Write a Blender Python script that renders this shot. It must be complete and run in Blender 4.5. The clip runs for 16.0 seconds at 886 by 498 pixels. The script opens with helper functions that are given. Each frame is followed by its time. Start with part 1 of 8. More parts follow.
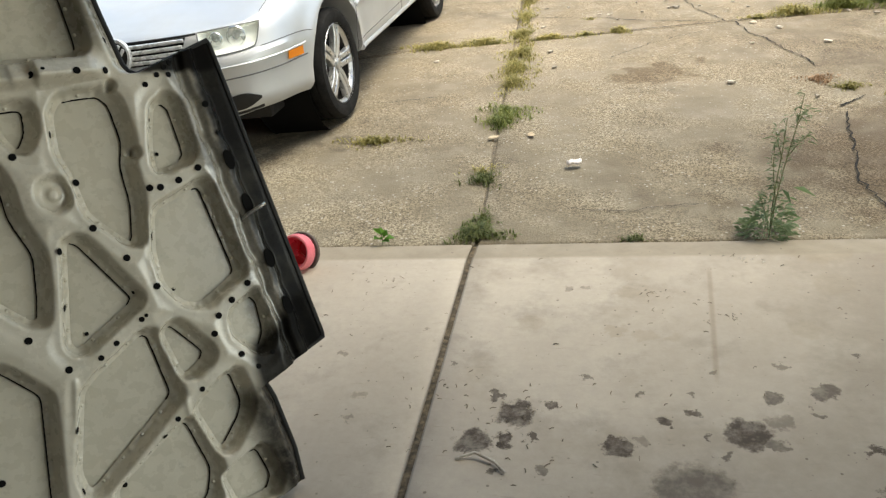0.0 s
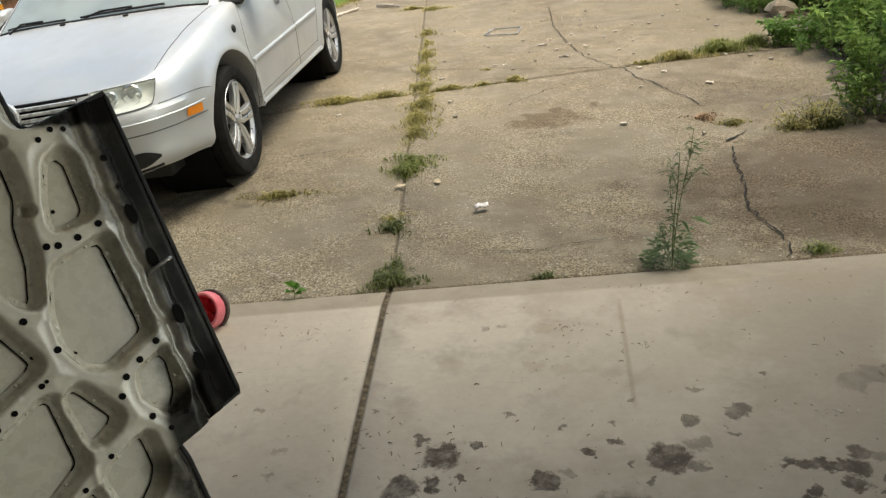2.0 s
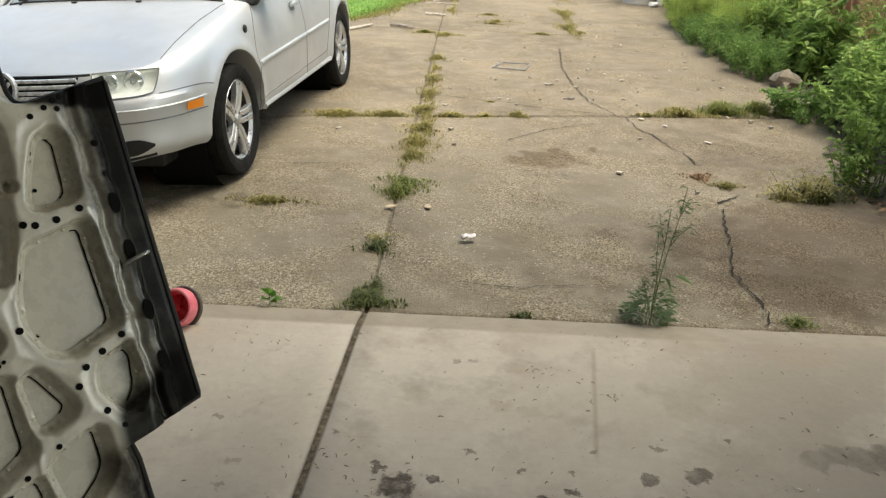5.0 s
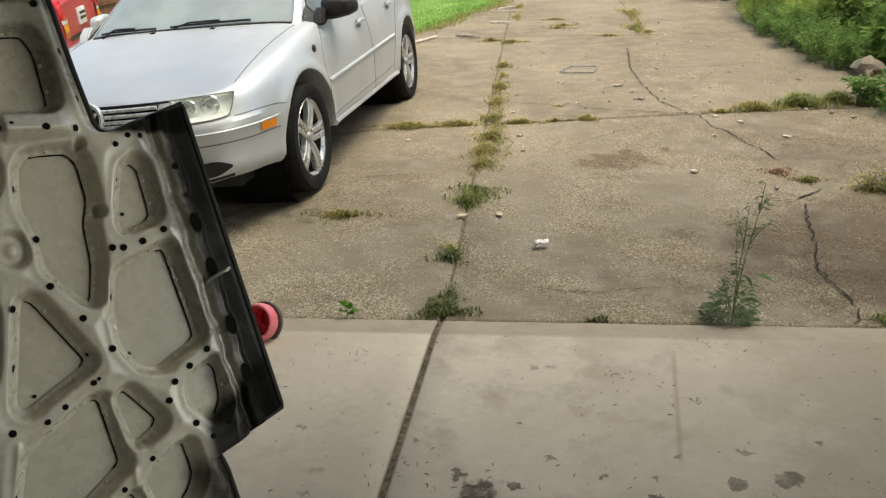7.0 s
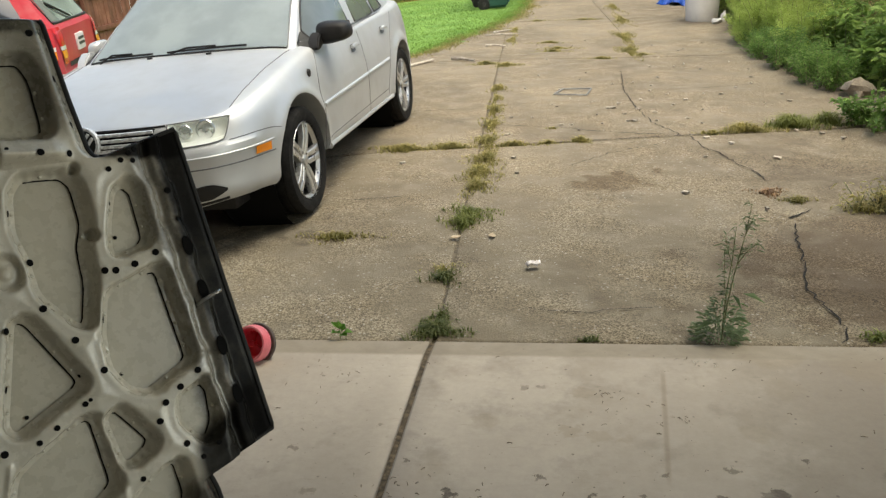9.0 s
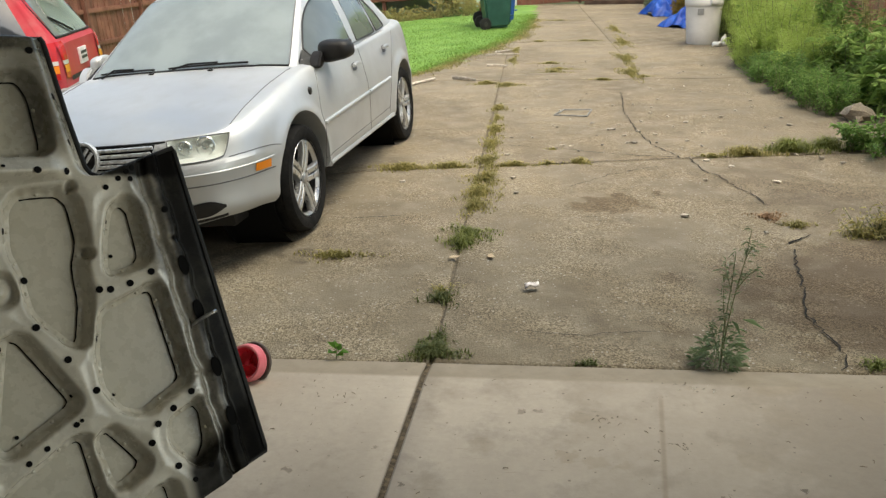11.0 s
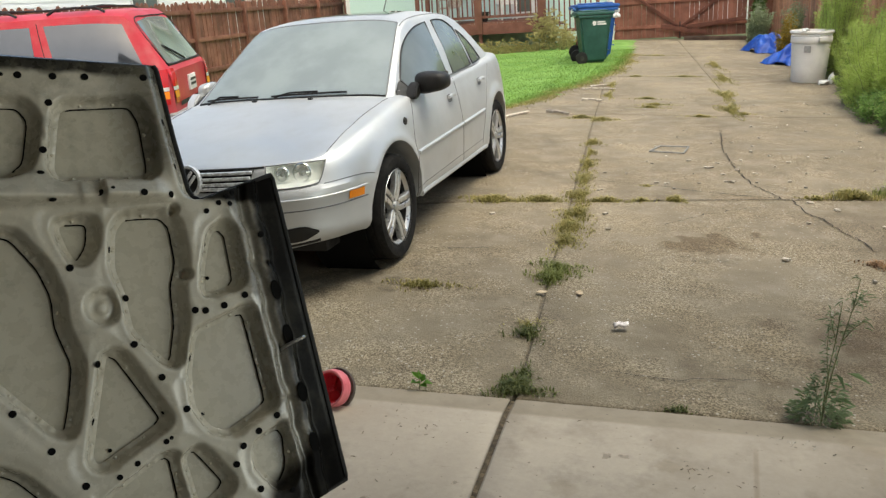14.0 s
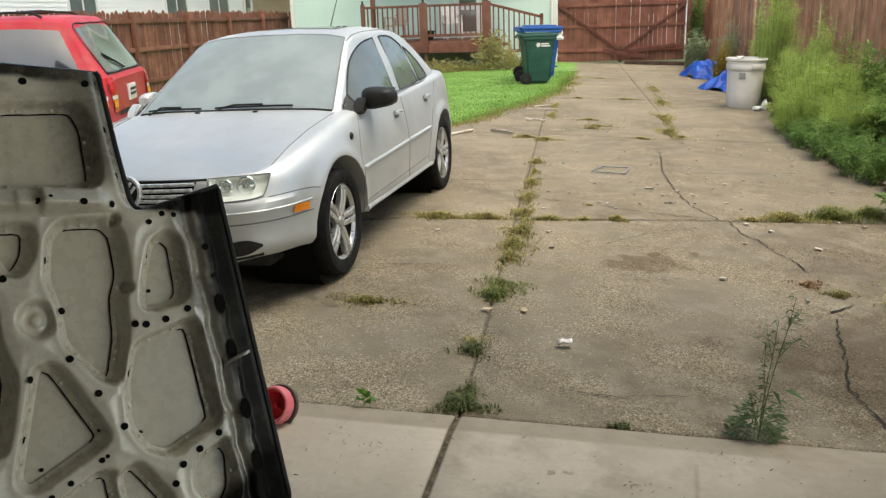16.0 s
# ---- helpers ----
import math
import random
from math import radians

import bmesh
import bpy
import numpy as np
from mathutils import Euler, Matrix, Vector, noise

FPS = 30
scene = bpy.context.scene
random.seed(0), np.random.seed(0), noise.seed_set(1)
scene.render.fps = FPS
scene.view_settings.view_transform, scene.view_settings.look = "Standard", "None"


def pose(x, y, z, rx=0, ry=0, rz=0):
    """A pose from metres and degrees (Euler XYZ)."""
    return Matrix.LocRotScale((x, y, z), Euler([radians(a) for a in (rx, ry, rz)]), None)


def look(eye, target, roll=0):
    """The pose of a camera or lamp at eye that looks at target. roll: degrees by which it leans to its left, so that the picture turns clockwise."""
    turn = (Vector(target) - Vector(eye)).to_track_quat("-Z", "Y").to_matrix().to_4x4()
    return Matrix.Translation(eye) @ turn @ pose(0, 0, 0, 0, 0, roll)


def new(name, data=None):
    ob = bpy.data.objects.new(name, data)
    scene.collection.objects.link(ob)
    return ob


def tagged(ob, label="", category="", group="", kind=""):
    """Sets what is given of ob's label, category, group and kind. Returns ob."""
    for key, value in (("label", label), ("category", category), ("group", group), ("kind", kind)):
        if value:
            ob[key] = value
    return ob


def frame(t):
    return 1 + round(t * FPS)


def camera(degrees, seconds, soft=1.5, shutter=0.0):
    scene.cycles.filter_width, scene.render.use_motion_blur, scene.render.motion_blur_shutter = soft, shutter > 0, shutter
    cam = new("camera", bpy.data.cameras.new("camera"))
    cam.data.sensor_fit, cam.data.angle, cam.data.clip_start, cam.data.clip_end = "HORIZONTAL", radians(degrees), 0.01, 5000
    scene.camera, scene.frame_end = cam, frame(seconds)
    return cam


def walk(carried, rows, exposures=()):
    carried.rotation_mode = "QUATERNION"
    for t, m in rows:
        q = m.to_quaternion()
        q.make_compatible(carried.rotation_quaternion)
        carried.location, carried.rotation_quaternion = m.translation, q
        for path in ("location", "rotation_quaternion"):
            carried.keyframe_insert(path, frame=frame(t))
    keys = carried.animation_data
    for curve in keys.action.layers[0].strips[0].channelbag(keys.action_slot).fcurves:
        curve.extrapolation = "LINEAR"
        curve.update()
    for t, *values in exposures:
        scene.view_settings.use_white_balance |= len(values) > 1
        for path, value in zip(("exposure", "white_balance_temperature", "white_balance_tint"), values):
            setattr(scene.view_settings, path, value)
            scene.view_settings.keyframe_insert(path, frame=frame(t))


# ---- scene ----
cam = camera(57.50, 16.0, soft=1.35)
PATH = [
    (0, (0.3487, -2.7315, 1.4791), (0.0461, -0.9962, 0.5320), -5.56),
    (0.5, (0.3296, -2.7296, 1.4627), (0.1464, -0.9665, 0.5384), -4.90),
    (1, (0.3261, -2.7325, 1.4617), (0.1408, -0.9623, 0.5495), -5.95),
    (1.5, (0.3332, -2.7369, 1.4576), (0.2066, -0.9382, 0.5921), -6.11),
    (2, (0.3349, -2.7411, 1.4504), (0.2605, -0.9311, 0.6036), -5.56),
    (2.5, (0.3513, -2.7404, 1.4623), (0.3250, -0.9286, 0.6158), -5.85),
    (3, (0.3593, -2.7326, 1.4583), (0.3872, -0.9425, 0.5665), -5.76),
    (3.2, (0.3559, -2.7259, 1.4609), (0.4444, -0.9384, 0.5661), -5.52),
    (5.3, (0.3357, -2.7195, 1.4541), (0.2758, -0.8836, 0.6641), 3.10),
    (5.5, (0.3389, -2.7255, 1.4481), (0.1916, -0.9143, 0.6125), 0.98),
    (6, (0.3489, -2.7401, 1.4525), (0.1136, -0.9348, 0.6239), -0.74),
    (6.5, (0.3609, -2.7377, 1.4562), (0.1707, -0.9260, 0.6303), -0.87),
    (7, (0.3421, -2.7299, 1.4576), (0.1253, -0.8981, 0.6828), -2.18),
    (7.5, (0.3589, -2.7393, 1.4626), (0.1330, -0.8953, 0.7237), -2.28),
    (8, (0.3646, -2.7512, 1.4594), (0.1335, -0.8979, 0.7451), -2.82),
    (8.5, (0.3638, -2.7575, 1.4678), (0.1373, -0.8967, 0.7714), -2.97),
    (8.7, (0.3730, -2.7582, 1.4688), (0.1507, -0.9086, 0.7413), -2.82),
    (10.8, (0.365, -2.745, 1.480), (0.171, -0.876, 0.797), -1.09),
    (11, (0.3724, -2.7405, 1.4782), (0.1614, -0.8731, 0.7921), -1.50),
    (11.5, (0.3399, -2.7017, 1.4816), (0.0376, -0.8463, 0.7972), -1.05),
    (11.6, (0.352, -2.720, 1.485), (-0.017, -0.839, 0.914), -1.75),
    (12, (0.3547, -2.7201, 1.4788), (-0.0852, -0.8428, 0.9487), -1.13),
    (12.5, (0.3579, -2.7259, 1.4790), (-0.1094, -0.8565, 0.9432), -0.95),
    (13, (0.3588, -2.7209, 1.4764), (-0.0873, -0.8496, 0.9286), -1.22),
    (13.5, (0.3596, -2.7194, 1.4727), (-0.0667, -0.8579, 0.8760), -1.94),
    (14, (0.3603, -2.7200, 1.4807), (-0.0638, -0.8634, 0.8708), -1.11),
    (14.5, (0.3328, -2.6919, 1.4796), (-0.0584, -0.8383, 0.8381), -2.46),
    (14.6, (0.353, -2.726, 1.466), (-0.068, -0.849, 0.920), -2.26),
    (15, (0.3524, -2.7167, 1.4668), (-0.0191, -0.8482, 0.8573), -1.19),
    (15.5, (0.3447, -2.7091, 1.4715), (0.0075, -0.8302, 0.8746), 0.18),
    (16, (0.3437, -2.7153, 1.4728), (0.0568, -0.8197, 0.9030), 0.81),
]
EXPOSE = [(0.0, 1.85, 7100, 3), (0.5, 1.7, 7120, 3), (1.0, 1.66, 7200, 3), (2.0, 1.42, 7280, 3), (3.0, 1.5, 7300, 3), (5.5, 1.48, 7180, 3), (7.0, 1.38, 7250, 3), (8.5, 1.32, 7280, 3), (11.0, 1.27, 7250, 3), (12.5, 1.25, 7120, 3), (16.0, 1.22, 7080, 3)]
walk(cam, [(t, look(eye, target, roll)) for t, eye, target, roll in PATH], EXPOSE)

# ---- world and light ----
world = bpy.data.worlds.new("overcast_sky")
scene.world = world
world.use_nodes = True
wn = world.node_tree.nodes
bg = wn["Background"]
sky = wn.new("ShaderNodeTexSky")
sky.sky_type = "NISHITA"
sky.sun_disc = False
sky.sun_elevation = radians(58)
sky.sun_rotation = radians(165)
sky.dust_density = 4.0
sky.air_density = 1.0
world.node_tree.links.new(sky.outputs[0], bg.inputs[0])
bg.inputs[1].default_value = 0.12
sun = new("sun", bpy.data.lights.new("sun", "SUN"))
sun.data.energy, sun.data.angle, sun.data.color = 1.3, radians(35), (1.0, 0.95, 0.87)
sun.matrix_world = look((5.5, 7.0, 15), (0, 3, 0))
# added fill lamp at the unseen right-hand side, to brighten the leaning bonnet
side_fill = new("side_fill_lamp", bpy.data.lights.new("side_fill_lamp", "AREA"))
side_fill.data.shape, side_fill.data.size, side_fill.data.size_y = "RECTANGLE", 2.4, 1.7
side_fill.data.energy, side_fill.data.color = 28.0, (0.97, 1.0, 0.98)
side_fill.matrix_world = look((4.55, -2.0, 1.55), (-0.5, -1.2, 0.9))

# ---- helpers ----


def thing(name, m, label="", category="", group="", kind=""):
    ob = new(name)
    ob.empty_display_size = 0.1
    ob.matrix_world = m
    return tagged(ob, label, category, group, kind)


def mesh_of(bm, name, material, smooth=True):
    me = bpy.data.meshes.new(name)
    bmesh.ops.recalc_face_normals(bm, faces=bm.faces)
    bm.to_mesh(me)
    bm.free()
    for one in material if isinstance(material, (list, tuple)) else (material,):
        me.materials.append(one)
    if smooth:
        me.polygons.foreach_set("use_smooth", [True] * len(me.polygons))
        me.set_sharp_from_angle(angle=radians(38))
    return me


def part(name, bm, material, parent=None, label="", smooth=True):
    """One mesh object under a thing or a part, in its parent's own space."""
    me = bm if isinstance(bm, bpy.types.Mesh) else mesh_of(bm, name, material, smooth)
    ob = new(name, me)
    if parent:
        ob.parent = parent
    return tagged(ob, label)


def raw(name, verts, faces, material, parent=None, smooth=False, label=""):
    me = bpy.data.meshes.new(name)
    me.from_pydata(np.asarray(verts, float).reshape(-1, 3).tolist(), [], faces if isinstance(faces, list) else faces.tolist())
    for one in material if isinstance(material, (list, tuple)) else (material,):
        me.materials.append(one)
    if smooth:
        me.polygons.foreach_set("use_smooth", [True] * len(me.polygons))
    me.update()
    return part(name, me, None, parent, label)


def add_box(bm, a, b, bevel=0.0, m=None, mat_index=0):
    r = bmesh.ops.create_cube(bm, size=1)
    vs = r["verts"]
    for v in vs:
        v.co = Vector([a[i] + (v.co[i] + 0.5) * (b[i] - a[i]) for i in range(3)])
    if bevel:
        es = list({e for v in vs for e in v.link_edges})
        r = bmesh.ops.bevel(bm, geom=es, offset=bevel, segments=2, affect="EDGES", profile=0.6)
        vs = list({v for f in r["faces"] for v in f.verts} | {v for v in vs if v.is_valid})
    if m is not None:
        bmesh.ops.transform(bm, matrix=m, verts=[v for v in vs if v.is_valid])
    return vs


def boxed(a, b, bevel=0.0, m=None):
    bm = bmesh.new()
    add_box(bm, a, b, bevel, m)
    return bm


def lathe(profile, n=24, axis="z", bm=None, caps=True):
    """A turned shape from (radius, height) pairs."""
    bm = bm or bmesh.new()
    rings = []
    for r, h in profile:
        ring = []
        for i in range(n):
            a = 2 * math.pi * i / n
            p = (r * math.cos(a), r * math.sin(a), h)
            ring.append(bm.verts.new(p if axis == "z" else (p[0], p[2], p[1]) if axis == "y" else (p[2], p[0], p[1])))
        rings.append(ring)
    for a, b in zip(rings, rings[1:]):
        for i in range(n):
            bm.faces.new((a[i], a[(i + 1) % n], b[(i + 1) % n], b[i]))
    for ring, r in ((rings[0], profile[0][0]), (rings[-1], profile[-1][0])):
        if caps and r > 1e-4:
            bm.faces.new(ring)
    return bm


def tube(points, radius, n=6, bm=None, taper=1.0):
    """A round bar along points."""
    bm = bm or bmesh.new()
    pts = [Vector(p) for p in points]
    rings = []
    up = Vector((0.3, 0.2, 1)).normalized()
    for i, p in enumerate(pts):
        t = (pts[min(i + 1, len(pts) - 1)] - pts[max(i - 1, 0)]).normalized()
        s = t.cross(up)
        if s.length < 0.05:
            s = t.cross(Vector((1, 0, 0)))
        s.normalize()
        u = s.cross(t)
        r = radius * (1 + (taper - 1) * i / max(1, len(pts) - 1))
        rings.append([bm.verts.new(p + r * (math.cos(2 * math.pi * k / n) * s + math.sin(2 * math.pi * k / n) * u)) for k in range(n)])
    for a, b in zip(rings, rings[1:]):
        for k in range(n):
            bm.faces.new((a[k], a[(k + 1) % n], b[(k + 1) % n], b[k]))
    bm.faces.new(rings[0])
    bm.faces.new(rings[-1])
    return bm


def prism(outline, depth, axis="y", at=0.0, bevel=0.0):
    """A plate of the given outline, extruded along an axis from 'at'."""
    bm = bmesh.new()

    def place(p, d):
        return (p[0], d, p[1]) if axis == "y" else (d, p[0], p[1]) if axis == "x" else (p[0], p[1], d)
    a = [bm.verts.new(place(p, at)) for p in outline]
    b = [bm.verts.new(place(p, at + depth)) for p in outline]
    bm.faces.new(a)
    bm.faces.new(b)
    n = len(a)
    for i in range(n):
        bm.faces.new((a[i], a[(i + 1) % n], b[(i + 1) % n], b[i]))
    if bevel:
        bmesh.ops.recalc_face_normals(bm, faces=bm.faces)
        bmesh.ops.bevel(bm, geom=bm.edges[:], offset=bevel, segments=2, affect="EDGES")
    return bm


def merged(bms):
    out = bmesh.new()
    for b in bms:
        me = bpy.data.meshes.new("tmp")
        b.to_mesh(me)
        b.free()
        out.from_mesh(me)
        bpy.data.meshes.remove(me)
    return out


def smooth_step(a, b, x):
    t = np.clip((np.asarray(x, float) - a) / (b - a), 0, 1)
    return t * t * (3 - 2 * t)


CROSS_FALL = 0.07


def lie(x, y):
    """The height of the drive and yard: level by the garage, falling away past the parked cars."""
    fall = np.clip(-0.78 - np.asarray(x, float), 0, 7.6)
    return -CROSS_FALL * fall * smooth_step(-0.1, 1.1, y)


# ---- materials ----


class Nodes:
    """Short words for building one material."""

    def __init__(self, name, rough=0.7, metal=0.0, spec=0.5, coat=0.0):
        self.m = bpy.data.materials.new(name)
        self.m.use_nodes = True
        self.t = self.m.node_tree
        self.b = self.t.nodes["Principled BSDF"]
        self.b.inputs["Roughness"].default_value = rough
        self.b.inputs["Metallic"].default_value = metal
        self.b.inputs["Specular IOR Level"].default_value = spec
        self.b.inputs["Coat Weight"].default_value = coat
        self.b.inputs["Coat Roughness"].default_value = 0.05

    def add(self, kind, **values):
        n = self.t.nodes.new("ShaderNode" + kind)
        for k, v in values.items():
            sock = n.inputs[k.replace("_", " ")] if not k.startswith("i") or not k[1:].isdigit() else n.inputs[int(k[1:])]
            if isinstance(v, bpy.types.NodeSocket):
                self.t.links.new(v, sock)
            else:
                sock.default_value = v
        return n

    def place(self, world_space=True):
        return self.add("NewGeometry").outputs["Position"] if world_space else self.add("TexCoord").outputs["Object"]

    def noise(self, p, scale, detail=4.0, rough=0.55):
        return self.add("TexNoise", Vector=p, Scale=scale, Detail=detail, Roughness=rough).outputs["Fac"]

    def ramp(self, x, lo, hi, a=0.0, b=1.0, soft=True):
        n = self.t.nodes.new("ShaderNodeMapRange")
        n.interpolation_type = "SMOOTHSTEP" if soft else "LINEAR"
        self.t.links.new(x, n.inputs[0])
        for i, v in enumerate((lo, hi, a, b)):
            n.inputs[i + 1].default_value = v
        return n.outputs[0]

    def math(self, op, a, b=0.0):
        n = self.t.nodes.new("ShaderNodeMath")
        n.operation = op
        for i, v in enumerate((a, b)):
            if isinstance(v, bpy.types.NodeSocket):
                self.t.links.new(v, n.inputs[i])
            else:
                n.inputs[i].default_value = v
        return n.outputs[0]

    def mix(self, fac, a, b, mode="MIX"):
        n = self.t.nodes.new("ShaderNodeMix")
        n.data_type, n.blend_type = "RGBA", mode
        for sock, v in ((n.inputs[0], fac), (n.inputs[6], a), (n.inputs[7], b)):
            if isinstance(v, bpy.types.NodeSocket):
                self.t.links.new(v, sock)
            elif isinstance(v, (tuple, list)):
                sock.default_value = (*v[:3], 1)
            else:
                sock.default_value = v if sock == n.inputs[0] else (v, v, v, 1)
        return n.outputs[2]

    def out(self, color=None, rough=None, height=None, strength=0.3, distance=0.01):
        if color is not None:
            if isinstance(color, tuple):
                self.b.inputs["Base Color"].default_value = (*color, 1)
            else:
                self.t.links.new(color, self.b.inputs["Base Color"])
        if rough is not None:
            self.t.links.new(rough, self.b.inputs["Roughness"])
        if height is not None:
            bump = self.add("Bump", Strength=strength, Distance=distance, Height=height)
            self.t.links.new(bump.outputs[0], self.b.inputs["Normal"])
        return self.m


def surface(name, dark, light, scale=4.0, rough=0.7, metal=0.0, spec=0.4, coat=0.0, fine=60.0, amount=0.25, bump=0.15, vary=0.0, world_space=True, depth=0.004):
    """Two tones in broad patches, fine grain, uneven gloss and a little relief."""
    n = Nodes(name, rough, metal, spec, coat)
    p = n.place(world_space)
    col = n.mix(n.ramp(n.noise(p, scale, 5), 0.3, 0.7), dark, light)
    grain = n.noise(p, fine, 3)
    col = n.mix(1.0, col, n.ramp(grain, 0.25, 0.75, 1 - amount, 1 + amount * 0.6), "MULTIPLY")
    if vary:
        rnd = n.add("ObjectInfo").outputs["Random"]
        col = n.mix(1.0, col, n.ramp(rnd, 0, 1, 1 - vary, 1 + vary, False), "MULTIPLY")
    return n.out(col, n.ramp(n.noise(p, scale * 3, 3), 0.3, 0.7, max(0.02, rough - 0.1), min(1, rough + 0.1)), grain, bump, depth)


def glassy(name, tint=(0.9, 0.95, 0.93), rough=0.02, alpha=0.25):
    """A thin pane: mostly clear, with a real reflection."""
    n = Nodes(name, rough)
    n.b.inputs["Base Color"].default_value = (*tint, 1)
    n.b.inputs["IOR"].default_value = 1.5
    n.b.inputs["Alpha"].default_value = alpha
    return n.m


def drive_concrete():
    """Old exposed-aggregate concrete with pale pebbles, dust and a few stains."""
    n = Nodes("drive_concrete", 0.9, spec=0.25)
    p = n.place()
    broad, mid = n.noise(p, 0.55, 6, 0.6), n.noise(p, 4.0, 6, 0.65)
    col = n.mix(n.ramp(broad, 0.32, 0.68), (0.15, 0.123, 0.087), (0.25, 0.211, 0.152))
    col = n.mix(n.ramp(mid, 0.38, 0.7, 0, 0.6), col, (0.272, 0.239, 0.186))
    col = n.mix(n.ramp(n.noise(p, 1.7, 5, 0.7), 0.52, 0.72, 0, 0.6), col, (0.115, 0.093, 0.07))
    vor = n.add("TexVoronoi", Vector=p, Scale=165.0)
    tone = n.add("SeparateColor", Color=vor.outputs["Color"]).outputs[0]
    show = n.ramp(n.noise(p, 2.2, 4), 0.34, 0.6)
    pebble = n.mix(n.ramp(tone, 0.1, 0.95, 0, 1), (0.53, 0.5, 0.455), (1.52, 1.5, 1.44))
    col = n.mix(n.math("MULTIPLY", show, 0.9), col, n.mix(1.0, col, pebble, "MULTIPLY"))
    chips = n.add("TexVoronoi", Vector=p, Scale=50.0)
    rare = n.add("SeparateColor", Color=chips.outputs["Color"]).outputs[1]
    chip = n.math("MULTIPLY", n.ramp(rare, 0.8, 0.84), n.ramp(chips.outputs["Distance"], 0.2, 0.34, 1, 0))
    col = n.mix(n.math("MULTIPLY", chip, n.ramp(n.noise(p, 1.2, 3), 0.35, 0.6, 0.25, 0.85)), col, (0.42, 0.39, 0.345))
    # an old rusty ring, an oil mark where cars stop, a damp corner by the weeds, and broad darker patches to the right
    # and under the car
    wob = n.add("TexNoise", Vector=p, Scale=7.0, Detail=3.0).outputs["Color"]
    warped = n.add("VectorMath", i0=p, i1=wob)
    warped.operation = "ADD"
    for (x, y), (rx, ry), tint, amt in (((0.87, 2.13), (0.24, 0.24), (0.105, 0.08, 0.054), 0.8), ((-1.1, 1.2), (0.3, 0.16), (0.08, 0.066, 0.05), 0.5),
                                        ((2.2, 0.75), (0.95, 0.85), (0.095, 0.072, 0.052), 0.85), ((2.2, 2.3), (0.5, 0.4), (0.13, 0.108, 0.085), 0.5),
                                        ((1.0, 0.75), (0.5, 0.4), (0.14, 0.115, 0.085), 0.4), ((-1.4, 2.4), (0.9, 1.6), (0.15, 0.13, 0.1), 0.2),
                                        ((2.6, 5.6), (0.8, 2.6), (0.125, 0.108, 0.086), 0.55), ((1.5, 0.3), (0.6, 0.35), (0.12, 0.1, 0.075), 0.5)):
        s = n.add("VectorMath", i0=warped.outputs[0], i1=(x + 0.5, y + 0.5, 0.5))
        s.operation = "SUBTRACT"
        q = n.add("VectorMath", i0=s.outputs[0], i1=(1 / rx, 1 / ry, 0.0))
        q.operation = "MULTIPLY"
        ln = n.add("VectorMath", i0=q.outputs[0])
        ln.operation = "LENGTH"
        shade = n.mix(1.0, col, tuple(c / b for c, b in zip(tint, (0.185, 0.16, 0.127))), "MULTIPLY")
        col = n.mix(n.ramp(ln.outputs["Value"], 0.6, 1.25, amt, 0), col, shade)
    h = n.math("ADD", n.math("MULTIPLY", vor.outputs["Distance"], 0.5), n.math("MULTIPLY", n.noise(p, 30, 5), 0.8))
    return n.out(col, None, h, 0.75, 0.007)


